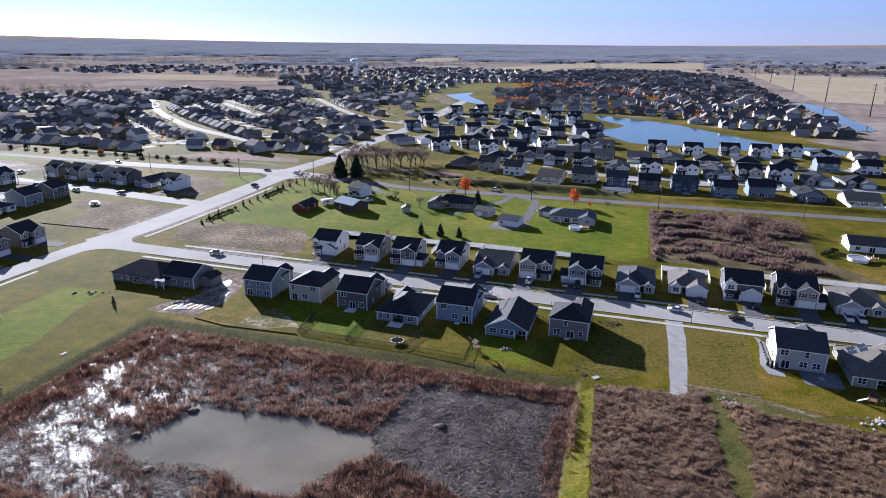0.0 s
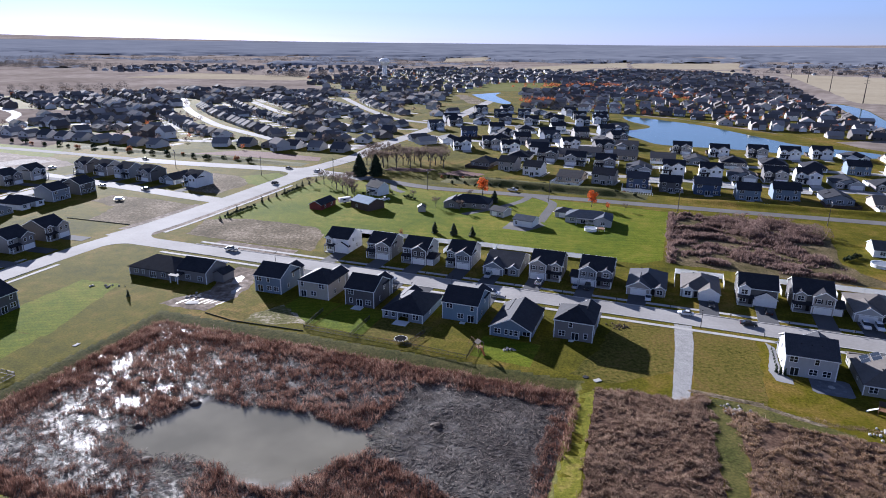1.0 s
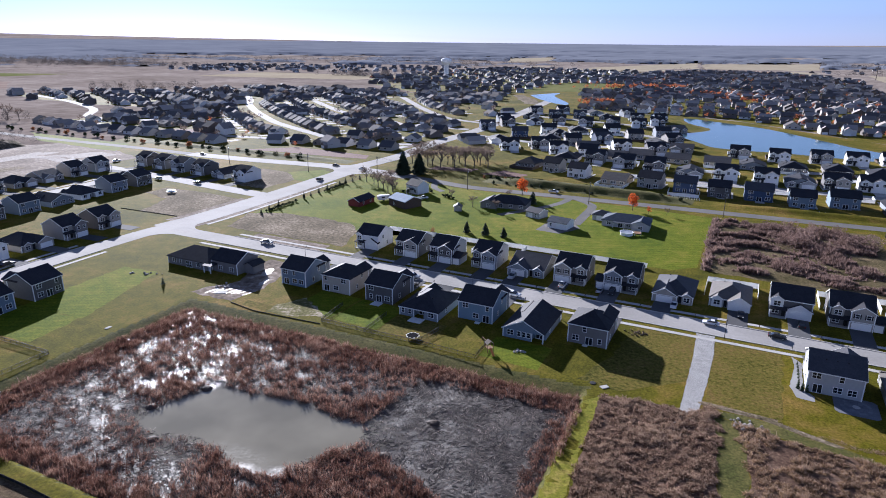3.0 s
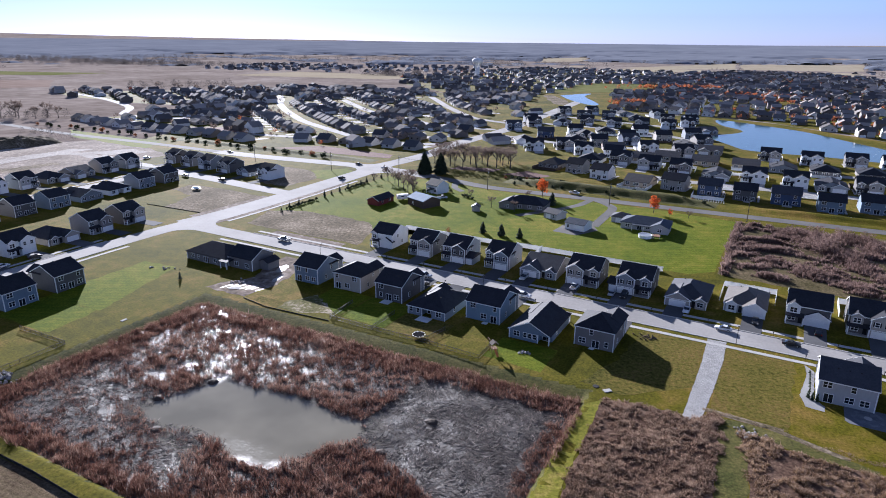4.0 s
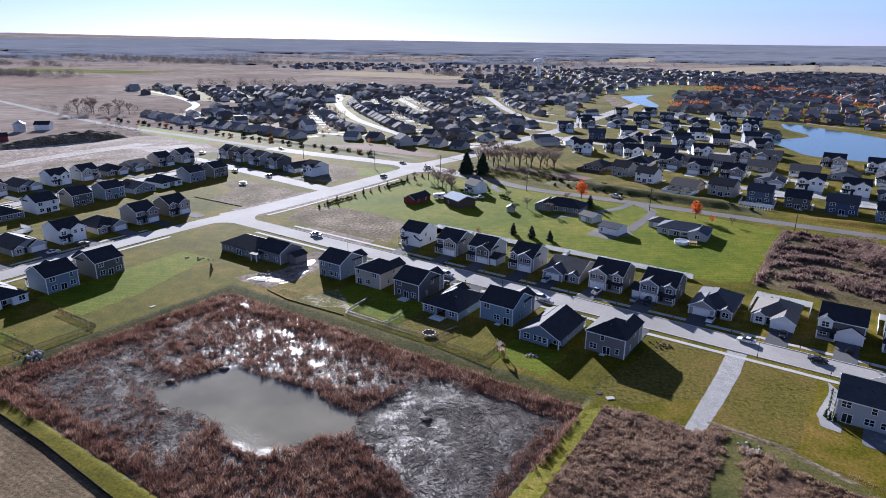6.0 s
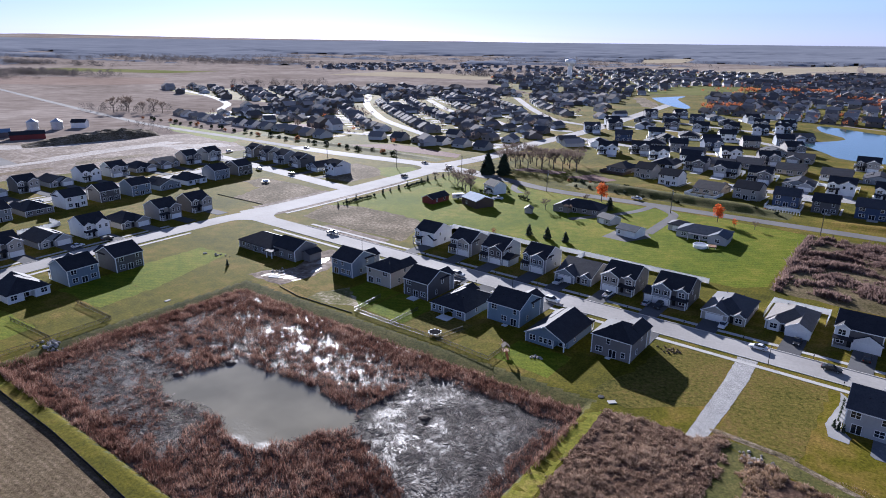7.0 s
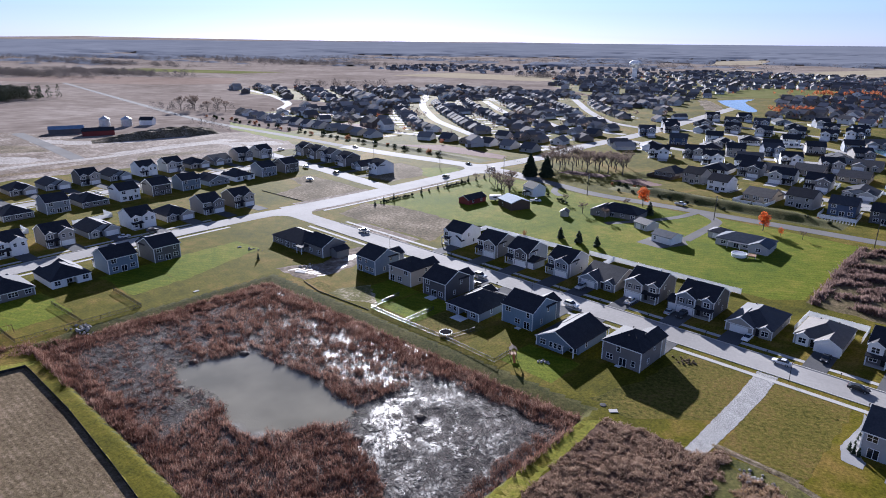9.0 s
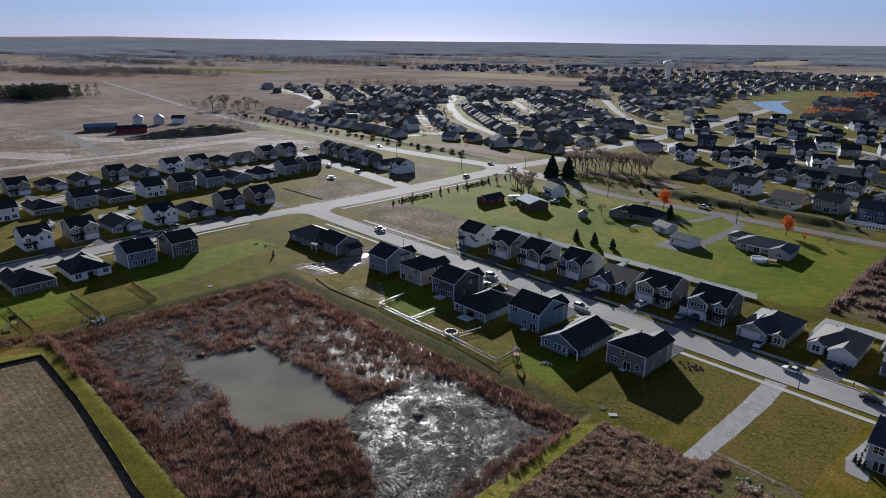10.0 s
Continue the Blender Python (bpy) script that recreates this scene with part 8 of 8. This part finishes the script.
for s0, s1 in ((-50, -34), (-17, 0)):
    privacy_fence([WEST.at(s0, 45), WEST.at(s1, 45), WEST.at(s1, 54)], "white vinyl fence between back gardens")
for a, b, c in (((96, 375), (112, 372), (115, 384)), ((130, 366), (146, 362), (149, 374)), ((168, 356), (184, 352), (187, 362)), ((60, 396), (76, 392), (79, 402)), ((110, 420), (128, 416), (131, 428)), ((186, 408), (204, 404), (208, 414))):
    privacy_fence([a, b, c], "white vinyl fence in an estate garden")


def metal_fence(points, label="dark metal picket fence along a garden", material=None, tall=1.25):
    top = tagged(new("metal_fence"), label, "fence", "dark garden fences")
    m = material or FENCE
    for a, b in zip(points, points[1:]):
        posts = run_posts(a, b, 2.4)
        long = math.hypot(posts[1][0] - posts[0][0], posts[1][1] - posts[0][1])
        turn = math.degrees(math.atan2(b[1] - a[1], b[0] - a[0]))
        key = ("pickets", round(long, 2), tall, m.name)
        if key not in MESHES:
            bm = bmesh.new()
            for k in range(1, 14):
                x = long * k / 14
                box(bm, x - 0.014, x + 0.014, -0.014, 0.014, 0.08, tall - 0.02)
            me = bpy.data.meshes.new("picket_panel")
            bm.to_mesh(me)
            bm.free()
            me.materials.append(m)
            bm = box(bmesh.new(), 0, long, -0.03, 0.03, -0.035, 0.035)
            me2 = bpy.data.meshes.new("rail")
            bm.to_mesh(me2)
            bm.free()
            me2.materials.append(m)
            MESHES[key] = (me, me2)
        for p, q in zip(posts, posts[1:]):
            dip = math.degrees(math.atan2(height(*q) - height(*p), long))
            at = pose(*p, height(*p), 0, 0, turn) @ pose(0, 0, 0, 0, -dip, 0)
            tagged(shared("picket_panel", MESHES[key][0], top, "", at), kind="stuff")
            for z in (0.15, tall - 0.15):
                shared("rail", MESHES[key][1], top, "", at @ pose(0, 0, z))
        for p in posts:
            shared("post", simple("post", 0.09, 0.09, tall + 0.08, m), top, "", pose(*p, height(*p) - 0.05))


FENCE = surf("dark_bronze_fence_paint", (0.02, 0.018, 0.016), (0.045, 0.04, 0.036), 0.35, 1.0, 6.0, 0.5, 0.0, 0.6)
metal_fence([(-41.5, 173), (-43.9, 160.6), (-29.9, 156.4), (-26.6, 168.5)])
metal_fence([(-29.9, 156.4), (-14.1, 152.2), (-9.6, 161)])
metal_fence([(-14.1, 152.2), (2.4, 146.6), (4.4, 154.4)])
metal_fence([(-124, 133.0), (-105.1, 128.4), (-109.3, 112.6), (-130.7, 116.9)])
metal_fence([(-109.3, 112.6), (-114.0, 96.5), (-136, 101)])
silt = tagged(new("silt_fence"), "low black silt fence along the tilled field", "fence")
for a, b in zip(FIELD_EDGE, FIELD_EDGE[1:] + [(8, 60.4)]):
    posts = run_posts(a, b, 3.0)
    turn = math.degrees(math.atan2(b[1] - a[1], b[0] - a[0]))
    for p, q in zip(posts, posts[1:]):
        long = math.hypot(q[0] - p[0], q[1] - p[1])
        shared("fabric_panel", simple("fabric_panel", round(long, 2), 0.03, 0.7, BLACK), silt, "", pose((p[0] + q[0]) / 2, (p[1] + q[1]) / 2, 0, 0, 0, turn))
        shared("stake", simple("stake", 0.06, 0.06, 0.9, POLE), silt, "", pose(*p, -0.02))
silt2 = tagged(new("silt_fence"), "low black silt fence along the top of the bank", "fence")
BANK_LINE = [(-76.0, 168.6), (-66.2, 163.9), (-58.7, 162.2), (-43.6, 158.9)]
for a, b in zip(BANK_LINE, BANK_LINE[1:]):
    turn = math.degrees(math.atan2(b[1] - a[1], b[0] - a[0]))
    posts = run_posts(a, b, 3.0)
    for p, q in zip(posts, posts[1:]):
        shared("fabric_panel", simple("low_fabric_panel", round(math.hypot(q[0] - p[0], q[1] - p[1]), 2), 0.05, 0.3, BLACK), silt2, "", pose((p[0] + q[0]) / 2, (p[1] + q[1]) / 2, height(*p) - 0.04, 0, 0, turn))
        shared("stake", simple("stake", 0.06, 0.06, 0.5, POLE), silt2, "", pose(*p, height(*p) - 0.05))
silt3 = tagged(new("silt_fence"), "low black silt fence across the building lot", "fence")
for p, q in zip(*(lambda v: (v, v[1:]))(run_posts((-182, 264.5), (-148, 256.5), 3.0))):
    shared("fabric_panel", simple("fabric_panel", math.hypot(q[0] - p[0], q[1] - p[1]), 0.03, 0.28, BLACK), silt3, "", pose((p[0] + q[0]) / 2, (p[1] + q[1]) / 2, 0, 0, 0, -13.2))


# ---- poles and wires ----
def utility_pole(x, y, turn, tall=11.5):
    top = tagged(new("utility_pole"), "weathered wooden utility pole with crossarm", "utility pole", "utility poles")
    top.matrix_basis = pose(x, y, 0, 0, 0, turn)
    part("shaft", tube(bmesh.new(), [(0, 0, -0.5), (0, 0, tall * 0.5), (0, 0, tall)], [0.19, 0.16, 0.12], 8), POLE, top)
    part("crossarm", box(bmesh.new(), -0.07, 0.07, -1.2, 1.2, tall - 0.7, tall - 0.55), POLE, top)
    for k in (-1.1, -0.5, 0.5, 1.1):
        part("insulator", lathe(bmesh.new(), [(0.05, tall - 0.55), (0.07, tall - 0.45), (0.03, tall - 0.33)], 8), STEEL, top, "", pose(0, k, 0))
    part("transformer", lathe(bmesh.new(), [(0.22, tall - 2.2), (0.24, tall - 2.1), (0.24, tall - 1.4), (0.18, tall - 1.3)], 10), STEEL, top, "", pose(0.38, 0, 0))


POLES = [(-189, 384), (-128, 367), (-84, 366), (-25.7, 339.4), (38.5, 319.5), (99.4, 306), (160, 286.5), (222, 271)]
for x, y in POLES:
    utility_pole(x, y, CA)
for k in (-1.1, 1.1, 0.0):
    wire = bmesh.new()
    for (ax, ay), (bx, by) in zip(POLES[2:], POLES[3:]):
        tube(wire, [(ax + (bx - ax) * t, ay + (by - ay) * t + k, 10.9 - 4 * 0.9 * t * (1 - t)) for t in np.linspace(0, 1, 9)], [0.02] * 9, 3)
    me = bpy.data.meshes.new("overhead_wire")
    wire.to_mesh(me)
    wire.free()
    me.materials.append(BLACK)
    tagged(new("overhead_wire", me), "thin dark overhead wire strung between poles", "wire", "overhead wires")
for x, y in ((542, 967), (617, 1213), (709, 1497), (767, 1708), (480, 760)):
    top = tagged(new("power_pylon"), "tall rust-brown steel transmission pole with arms", "pylon", "transmission poles")
    top.location = (x, y, 0)
    part("mast", tube(bmesh.new(), [(0, 0, -0.5), (0, 0, 38)], [0.9, 0.4], 8), POLE, top)
    for z in (27, 31, 35):
        part("arm", tube(bmesh.new(), [(-3.6, 0, z + 0.5), (0, 0, z), (3.6, 0, z + 0.5)], [0.14, 0.24, 0.14], 6), POLE, top)


def street_lamp(x, y, turn):
    top = tagged(new("street_lamp"), "black street lamp with curved arm", "street lamp", "street lamps")
    top.matrix_basis = pose(x, y, 0, 0, 0, turn)
    part("post", tube(bmesh.new(), [(0, 0, 0), (0, 0, 4.6), (0, -0.25, 5.0), (0, -0.9, 5.1)], [0.09, 0.06, 0.05, 0.04], 8), BLACK, top)
    part("lantern", lathe(bmesh.new(), [(0.1, 4.95), (0.24, 5.0), (0.2, 5.12), (0.06, 5.2)], 10), BLACK, top, "", pose(0, -0.95, 0))


def mailbox(x, y, turn):
    top = tagged(new("mailbox"), "black mailbox on a post at the kerb", "mailbox", "mailboxes")
    top.matrix_basis = pose(x, y, 0.0, 0, 0, turn)
    part("post", box(bmesh.new(), -0.05, 0.05, -0.05, 0.05, -0.1, 1.0), BLACK, top)
    part("box", prism(bmesh.new(), [(-0.13, 1.0), (-0.13, 1.15), (-0.07, 1.25), (0.07, 1.25), (0.13, 1.15), (0.13, 1.0)], -0.26, 0.26, "y"), BLACK, top)


for s in (80.5, 5.0, -62):
    street_lamp(*MAIN.at(s, -5.6), MA + 180)
for s in (-40, -24, -8.5, 8, 23, 39, 56, 72, 89, 104.5, 121):
    mailbox(*MAIN.at(s, 5.5), MA)
for s in (-41.5, -25, -9, 7, 23, 40, 97, 114):
    mailbox(*MAIN.at(s, -5.6), MA + 180)

# ---- garden things ----
for s, d, w, l in ((-17.2, -28.7, 3.2, 2.8), (-0.6, -33.9, 4.2, 3.2), (15.9, -27.3, 1.6, 1.4), (47.2, -27.5, 1.4, 1.0)):
    bm = box(bmesh.new(), -w / 2, w / 2, -l / 2, l / 2, -0.1, 0.12)
    me = bpy.data.meshes.new("patio")
    bm.to_mesh(me)
    bm.free()
    me.materials.append(NEW_SLAB)
    tagged(new("patio", me), "pale concrete patio slab behind the house", "patio", "back patios", "structure").matrix_basis = pose(*MAIN.at(s, d), 0, 0, 0, MA)

PAVER = surf("blue_grey_pavers", (0.10, 0.105, 0.12), (0.20, 0.205, 0.22), 0.7, 0.4, 4, 0.6, 0.5, 0.3, each=0.4)
rings = tagged(new("paved_patio"), "blue-grey paved patio laid in rings", "patio", kind="structure")
rings.matrix_basis = pose(89.3, 139.9, 0.0, 0, 0, MA)
slab = lathe(bmesh.new(), [(4.9, -0.1), (4.9, 0.05)], 28)
for v in slab.verts:                                    # a rounded square
    k = math.hypot(v.co.x, v.co.y)
    if k > 0.01:
        a = math.atan2(v.co.y, v.co.x)
        v.co.x, v.co.y = v.co.x * min(1.18, 0.9 / max(abs(math.cos(a)), abs(math.sin(a)))), v.co.y * min(1.12, 0.84 / max(abs(math.cos(a)), abs(math.sin(a))))
part("base", slab, PAVER, rings)
for r0, r1 in ((0.0, 0.8), (0.86, 1.6), (1.66, 2.4), (2.46, 3.2)):
    n = 1 if r0 == 0 else int(r0 * 9)
    for k in range(n):
        a0, a1 = 2 * math.pi * k / n, 2 * math.pi * (k + 0.94) / n
        bm = bmesh.new()
        if r0 == 0:
            lathe(bm, [(0.8, 0.04), (0.8, 0.09)], 18)
        else:
            v = [bm.verts.new((r * math.cos(a), r * math.sin(a), z)) for z in (0.03, 0.085) for r, a in ((r0, a0), (r1, a0), (r1, a1), (r0, a1))]
            for f in ((4, 5, 6, 7), (0, 1, 5, 4), (1, 2, 6, 5), (2, 3, 7, 6), (3, 0, 4, 7)):
                bm.faces.new([v[q] for q in f])
        part("paver", bm, CONCRETE if r0 == 0 else PAVER, rings)
patch("gravel_bed", [MAIN.at(96.8, -8.9), MAIN.at(99.0, -12), MAIN.at(98.9, -26), MAIN.at(101, -29), MAIN.at(101, -31.5), MAIN.at(97.2, -31), MAIN.at(96.0, -26), MAIN.at(97.4, -14)], 0.05, DRIVE, "grey gravel planting bed beside the house", "planting bed", 1, 0.1, 41)
for k in range(6):
    conifer(*MAIN.at(98.0, -13 - 2.0 * k), 0.9, 0.35, 300 + k, "small clipped shrub in the gravel bed")
for k in range(3):
    conifer(*MAIN.at(97.6 + 0.9 * k, -26.6 - 0.5 * k), 2.2, 0.55, 310 + k, "narrow dark evergreen beside the patio")

tramp = tagged(new("trampoline"), "round trampoline with dark mat and white pads", "trampoline")
tramp.location = (-15.7, 155.2, height(-15.7, 155.2))
part("mat", lathe(bmesh.new(), [(1.62, 0.78), (1.62, 0.8)], 20), MATTE, tramp)
for k in range(10):
    a0, a1 = 2 * math.pi * k / 10, 2 * math.pi * (k + 0.3) / 10
    bm = bmesh.new()
    v = [bm.verts.new((r * math.cos(a), r * math.sin(a), z)) for z in (0.79, 0.86) for r, a in ((1.6, a0), (1.85, a0), (1.85, a1), (1.6, a1))]
    for f in ((3, 2, 1, 0), (4, 5, 6, 7), (0, 1, 5, 4), (1, 2, 6, 5), (2, 3, 7, 6), (3, 0, 4, 7)):
        bm.faces.new([v[q] for q in f])
    part("pad", bm, WHITE, tramp)
part("rim", tube(bmesh.new(), [(1.8 * math.cos(a), 1.8 * math.sin(a), 0.76) for a in np.linspace(0, 2 * math.pi, 25)], [0.04] * 25, 6), STEEL, tramp)
for k in range(6):
    a = math.pi * k / 3
    part("leg", tube(bmesh.new(), [(1.8 * math.cos(a), 1.8 * math.sin(a), -0.3), (1.8 * math.cos(a), 1.8 * math.sin(a), 0.76)], [0.035, 0.035], 6), STEEL, tramp)


def play_set(x, y, turn, label):
    top = tagged(new("play_set"), label, "play set")
    top.matrix_basis = pose(x, y, height(x, y), 0, 0, turn)
    for px in (-0.8, 0.8):
        for py in (-0.8, 0.8):
            part("post", box(bmesh.new(), px - 0.06, px + 0.06, py - 0.06, py + 0.06, -0.4, 2.6), TIMBER, top)
    part("deck", box(bmesh.new(), -0.85, 0.85, -0.85, 0.85, 1.2, 1.3), TIMBER, top)
    bm = bmesh.new()
    gable_roof(bm, -0.8, 0.8, -0.8, 0.8, 2.6, 0.8, "x", 0.2, 0.06, 0.2)
    part("roof", bm, DARK_WOOD, top)
    bm = prism(bmesh.new(), [(-0.85, 1.3), (-0.85, 1.42), (-2.9, 0.12), (-2.9, 0.0)], -0.3, 0.3, "y")
    part("slide", bm, surf("orange_plastic", (0.5, 0.14, 0.03), (0.6, 0.2, 0.05), 0.4, 1, 4, 0.5, 0, 0.4) if "orange" in label else WHITE, top)
    part("swing_beam", tube(bmesh.new(), [(0.8, 0, 2.3), (4.4, 0, 2.3)], [0.06, 0.06], 6), TIMBER, top)
    for q in (-0.9, 0.9):
        part("swing_leg", tube(bmesh.new(), [(4.3, 0, 2.3), (4.6, q, -0.4)], [0.05, 0.05], 6), TIMBER, top)
    for q in (1.8, 3.1):
        part("swing_seat", box(bmesh.new(), q - 0.22, q + 0.22, -0.1, 0.1, 0.5, 0.54), BLACK, top)
        for k in (-0.2, 0.2):
            part("chain", tube(bmesh.new(), [(q + k, 0, 0.54), (q + k, 0, 2.3)], [0.012, 0.012], 4), STEEL, top)


play_set(5.6, 151.2, 120, "brown timber play set with orange slide")
play_set(94.4, 128.6, -30, "timber play set with white slide")
play_set(-122.5, 96.0, 70, "brown timber play set on the lawn")


def stone_heap(name, x, y, n, spread, size, material, label, category, seed):
    r = random.Random(seed)
    top = tagged(new(name), label, category)
    top.location = (x, y, height(x, y))
    for k in range(n):
        bm = bmesh.new()
        bmesh.ops.create_icosphere(bm, subdivisions=1, radius=size * r.uniform(0.5, 1.1))
        for v in bm.verts:
            v.co *= r.uniform(0.75, 1.15)
        px, py = r.gauss(0, spread), r.gauss(0, spread * 0.6)
        part("stone", bm, material, top, "", pose(px, py, height(x + px, y + py) - height(x, y) + size * 0.25, r.uniform(0, 90), r.uniform(0, 90), 0))


stone_heap("rubble_heap", 13.7, 152.5, 14, 0.9, 0.4, STONE, "small grey heap of landscaping stones", "stones", 1)
stone_heap("rubble_heap", -115.5, 186, 16, 1.6, 0.35, STONE, "scattered stones and dead plants on the lawn", "stones", 2)
stone_heap("rubble_heap", -121.5, 186, 6, 0.5, 0.4, CONCRETE, "pale stones set on the lawn", "stones", 3)
stone_heap("rubble_heap", -84, 180.5, 18, 1.8, 0.45, STONE, "heap of grey rubble beside the muddy lot", "stones", 4)
stone_heap("riprap", -106.5, 110.5, 40, 2.2, 0.5, STONE, "grey riprap stones at the ditch outlet", "stones", 5)
stone_heap("riprap", 62.6, 127.6, 30, 1.6, 0.4, STONE, "grey riprap stones at the swale's head", "stones", 6)
stone_heap("rubble_heap", 90.5, 121.0, 16, 1.8, 0.4, CONCRETE, "pale broken slabs at the meadow's edge", "stones", 7)
stone_heap("mud_clod", MAIN.at(58.5, -13)[0], MAIN.at(58.5, -13)[1], 24, 1.7, 0.4, SOIL, "ridges of turned dark soil on the vacant lot", "soil", 8)
for k, (x, y, n) in enumerate(((-66, 112.5, 7), (-58.5, 101.5, 6), (-40.5, 96.5, 6), (-3, 118, 6), (-10.5, 105, 6), (-58, 122, 5))):
    r = random.Random(k)
    spots = [(x + r.gauss(0, 0.8), y + r.gauss(0, 0.6), WATER_Z - 0.1, 0.5) for _ in range(60)]
    top = tagged(new("muskrat_lodge"), "dark heap of rotting reeds in the pond", "reed heap", "reed heaps")
    top.location = (x, y, WATER_Z)
    bm = lathe(bmesh.new(), [(1.5, -0.5), (1.35, 0.05), (0.8, 0.5), (0.2, 0.65)], 12)
    for v in bm.verts:
        v.co.x *= r.uniform(0.8, 1.25)
        v.co.y *= r.uniform(0.7, 1.1)
    part("dome", bm, DARK_WOOD, top)

for x, y, w, l, turn, label in ((34.2, 138.4, 1.9, 1.3, 30, "pale concrete storm drain inlet slab"), (-100.6, 145.2, 1.8, 1.0, 76, "pale concrete storm drain inlet slab"), (-83.0, 175.5, 3.6, 2.2, 10, "pale concrete slab on the muddy lot"), (92.5, 121.5, 3.0, 1.5, -30, "pale concrete outfall slab")):
    bm = box(bmesh.new(), -w / 2, w / 2, -l / 2, l / 2, -0.2, 0.16)
    bmesh.ops.bevel(bm, geom=bm.edges[:], offset=0.04, segments=1, affect="EDGES")
    me = bpy.data.meshes.new("drain_slab")
    bm.to_mesh(me)
    bm.free()
    me.materials.append(CONCRETE)
    tagged(new("drain_slab", me), label, "slab").matrix_basis = pose(x, y, height(x, y), 0, 0, turn)
grate = lathe(bmesh.new(), [(0.75, -0.1), (0.75, 0.1), (0.5, 0.14)], 14)
me = bpy.data.meshes.new("drain_cover")
grate.to_mesh(me)
grate.free()
me.materials.append(BLACK)
tagged(new("drain_cover", me), "round dark drain cover in the grass", "drain cover").location = (31.6, 139.8, 0)

# above-ground pools
for x, y, r in ((52.0, 268.5, 2.7), (152.5, 231.5, 3.6)):
    pool = tagged(new("garden_pool"), "round white above-ground pool with cover", "pool", "garden pools")
    pool.location = (x, y, 0)
    part("wall", lathe(bmesh.new(), [(r, -0.1), (r, 1.2), (r + 0.15, 1.22), (r + 0.15, 1.3), (r - 0.1, 1.3), (r - 0.1, 1.05)], 24), WHITE, pool)
    part("cover", lathe(bmesh.new(), [(r - 0.12, 1.0), (r - 0.12, 1.06)], 24), STEEL, pool)
    part("deck", box(bmesh.new(), r + 0.2, r + 3.2, -1.5, 1.8, 1.0, 1.15), TIMBER, pool)
    for px in (r + 0.4, r + 3.0):
        for py in (-1.3, 1.6):
            part("deck_post", box(bmesh.new(), px - 0.06, px + 0.06, py - 0.06, py + 0.06, -0.1, 1.9), WHITE, pool)
site = tagged(new("equipment_trailer"), "small pale equipment trailer on the lot", "trailer")
site.matrix_basis = pose(-177, 298.5, 0, 0, 0, 20)
part("bed", box(bmesh.new(), -2.2, 2.2, -1.0, 1.0, 0.6, 0.8), STEEL, site)
part("load", box(bmesh.new(), -1.8, 1.6, -0.8, 0.8, 0.8, 1.7), WHITE, site)
for q in (-1, 1):
    part("wheel", lathe(bmesh.new(), [(0.36, -0.1), (0.36, 0.1)], 12), TYRE, site, "", pose(0, q * 1.05, 0.36, 90))


# pale stub fences round raised decks behind the estate houses
for a, b in (((81.5, 344.0), (95.5, 339.6)), ((134, 325.6), (149, 321.6))):
    deckrail = tagged(new("garden_fence"), "row of pale stub posts behind a house", "fence", "stub fences")
    for p in run_posts(a, b, 1.2):
        shared("post", simple("post", 0.3, 0.3, 1.3, WHITE), deckrail, "", pose(*p, 0))
    part("rail", box(bmesh.new(), 0, math.hypot(b[0] - a[0], b[1] - a[1]), -0.05, 0.05, 0.55, 0.68), DARK_WOOD, deckrail, "", pose(*a, 0, 0, 0, math.degrees(math.atan2(b[1] - a[1], b[0] - a[0]))))


# solar panels on the olive grey house's western roof slope
for k in range(2):
    for j in range(2):
        s0, d0 = 117.4 + 2.2 * j, -18.3 - 2.1 * k
        panel = tagged(new("solar_panel"), "dark blue solar panel with pale frame on the roof", "solar panel", "solar panels")
        panel.matrix_basis = pose(*MAIN.at(s0, d0), 2.8 + 0.5 * (s0 - 115.2) + 0.24, 0, 0, MA) @ pose(0, 0, 0, 0, -math.degrees(math.atan(0.5)), 0)
        part("frame", box(bmesh.new(), -1.0, 1.0, -0.95, 0.95, -0.05, 0.03), STEEL, panel)
        part("cells", box(bmesh.new(), -0.95, 0.95, -0.9, 0.9, 0.03, 0.045), PANE, panel, "dark blue glass cells")
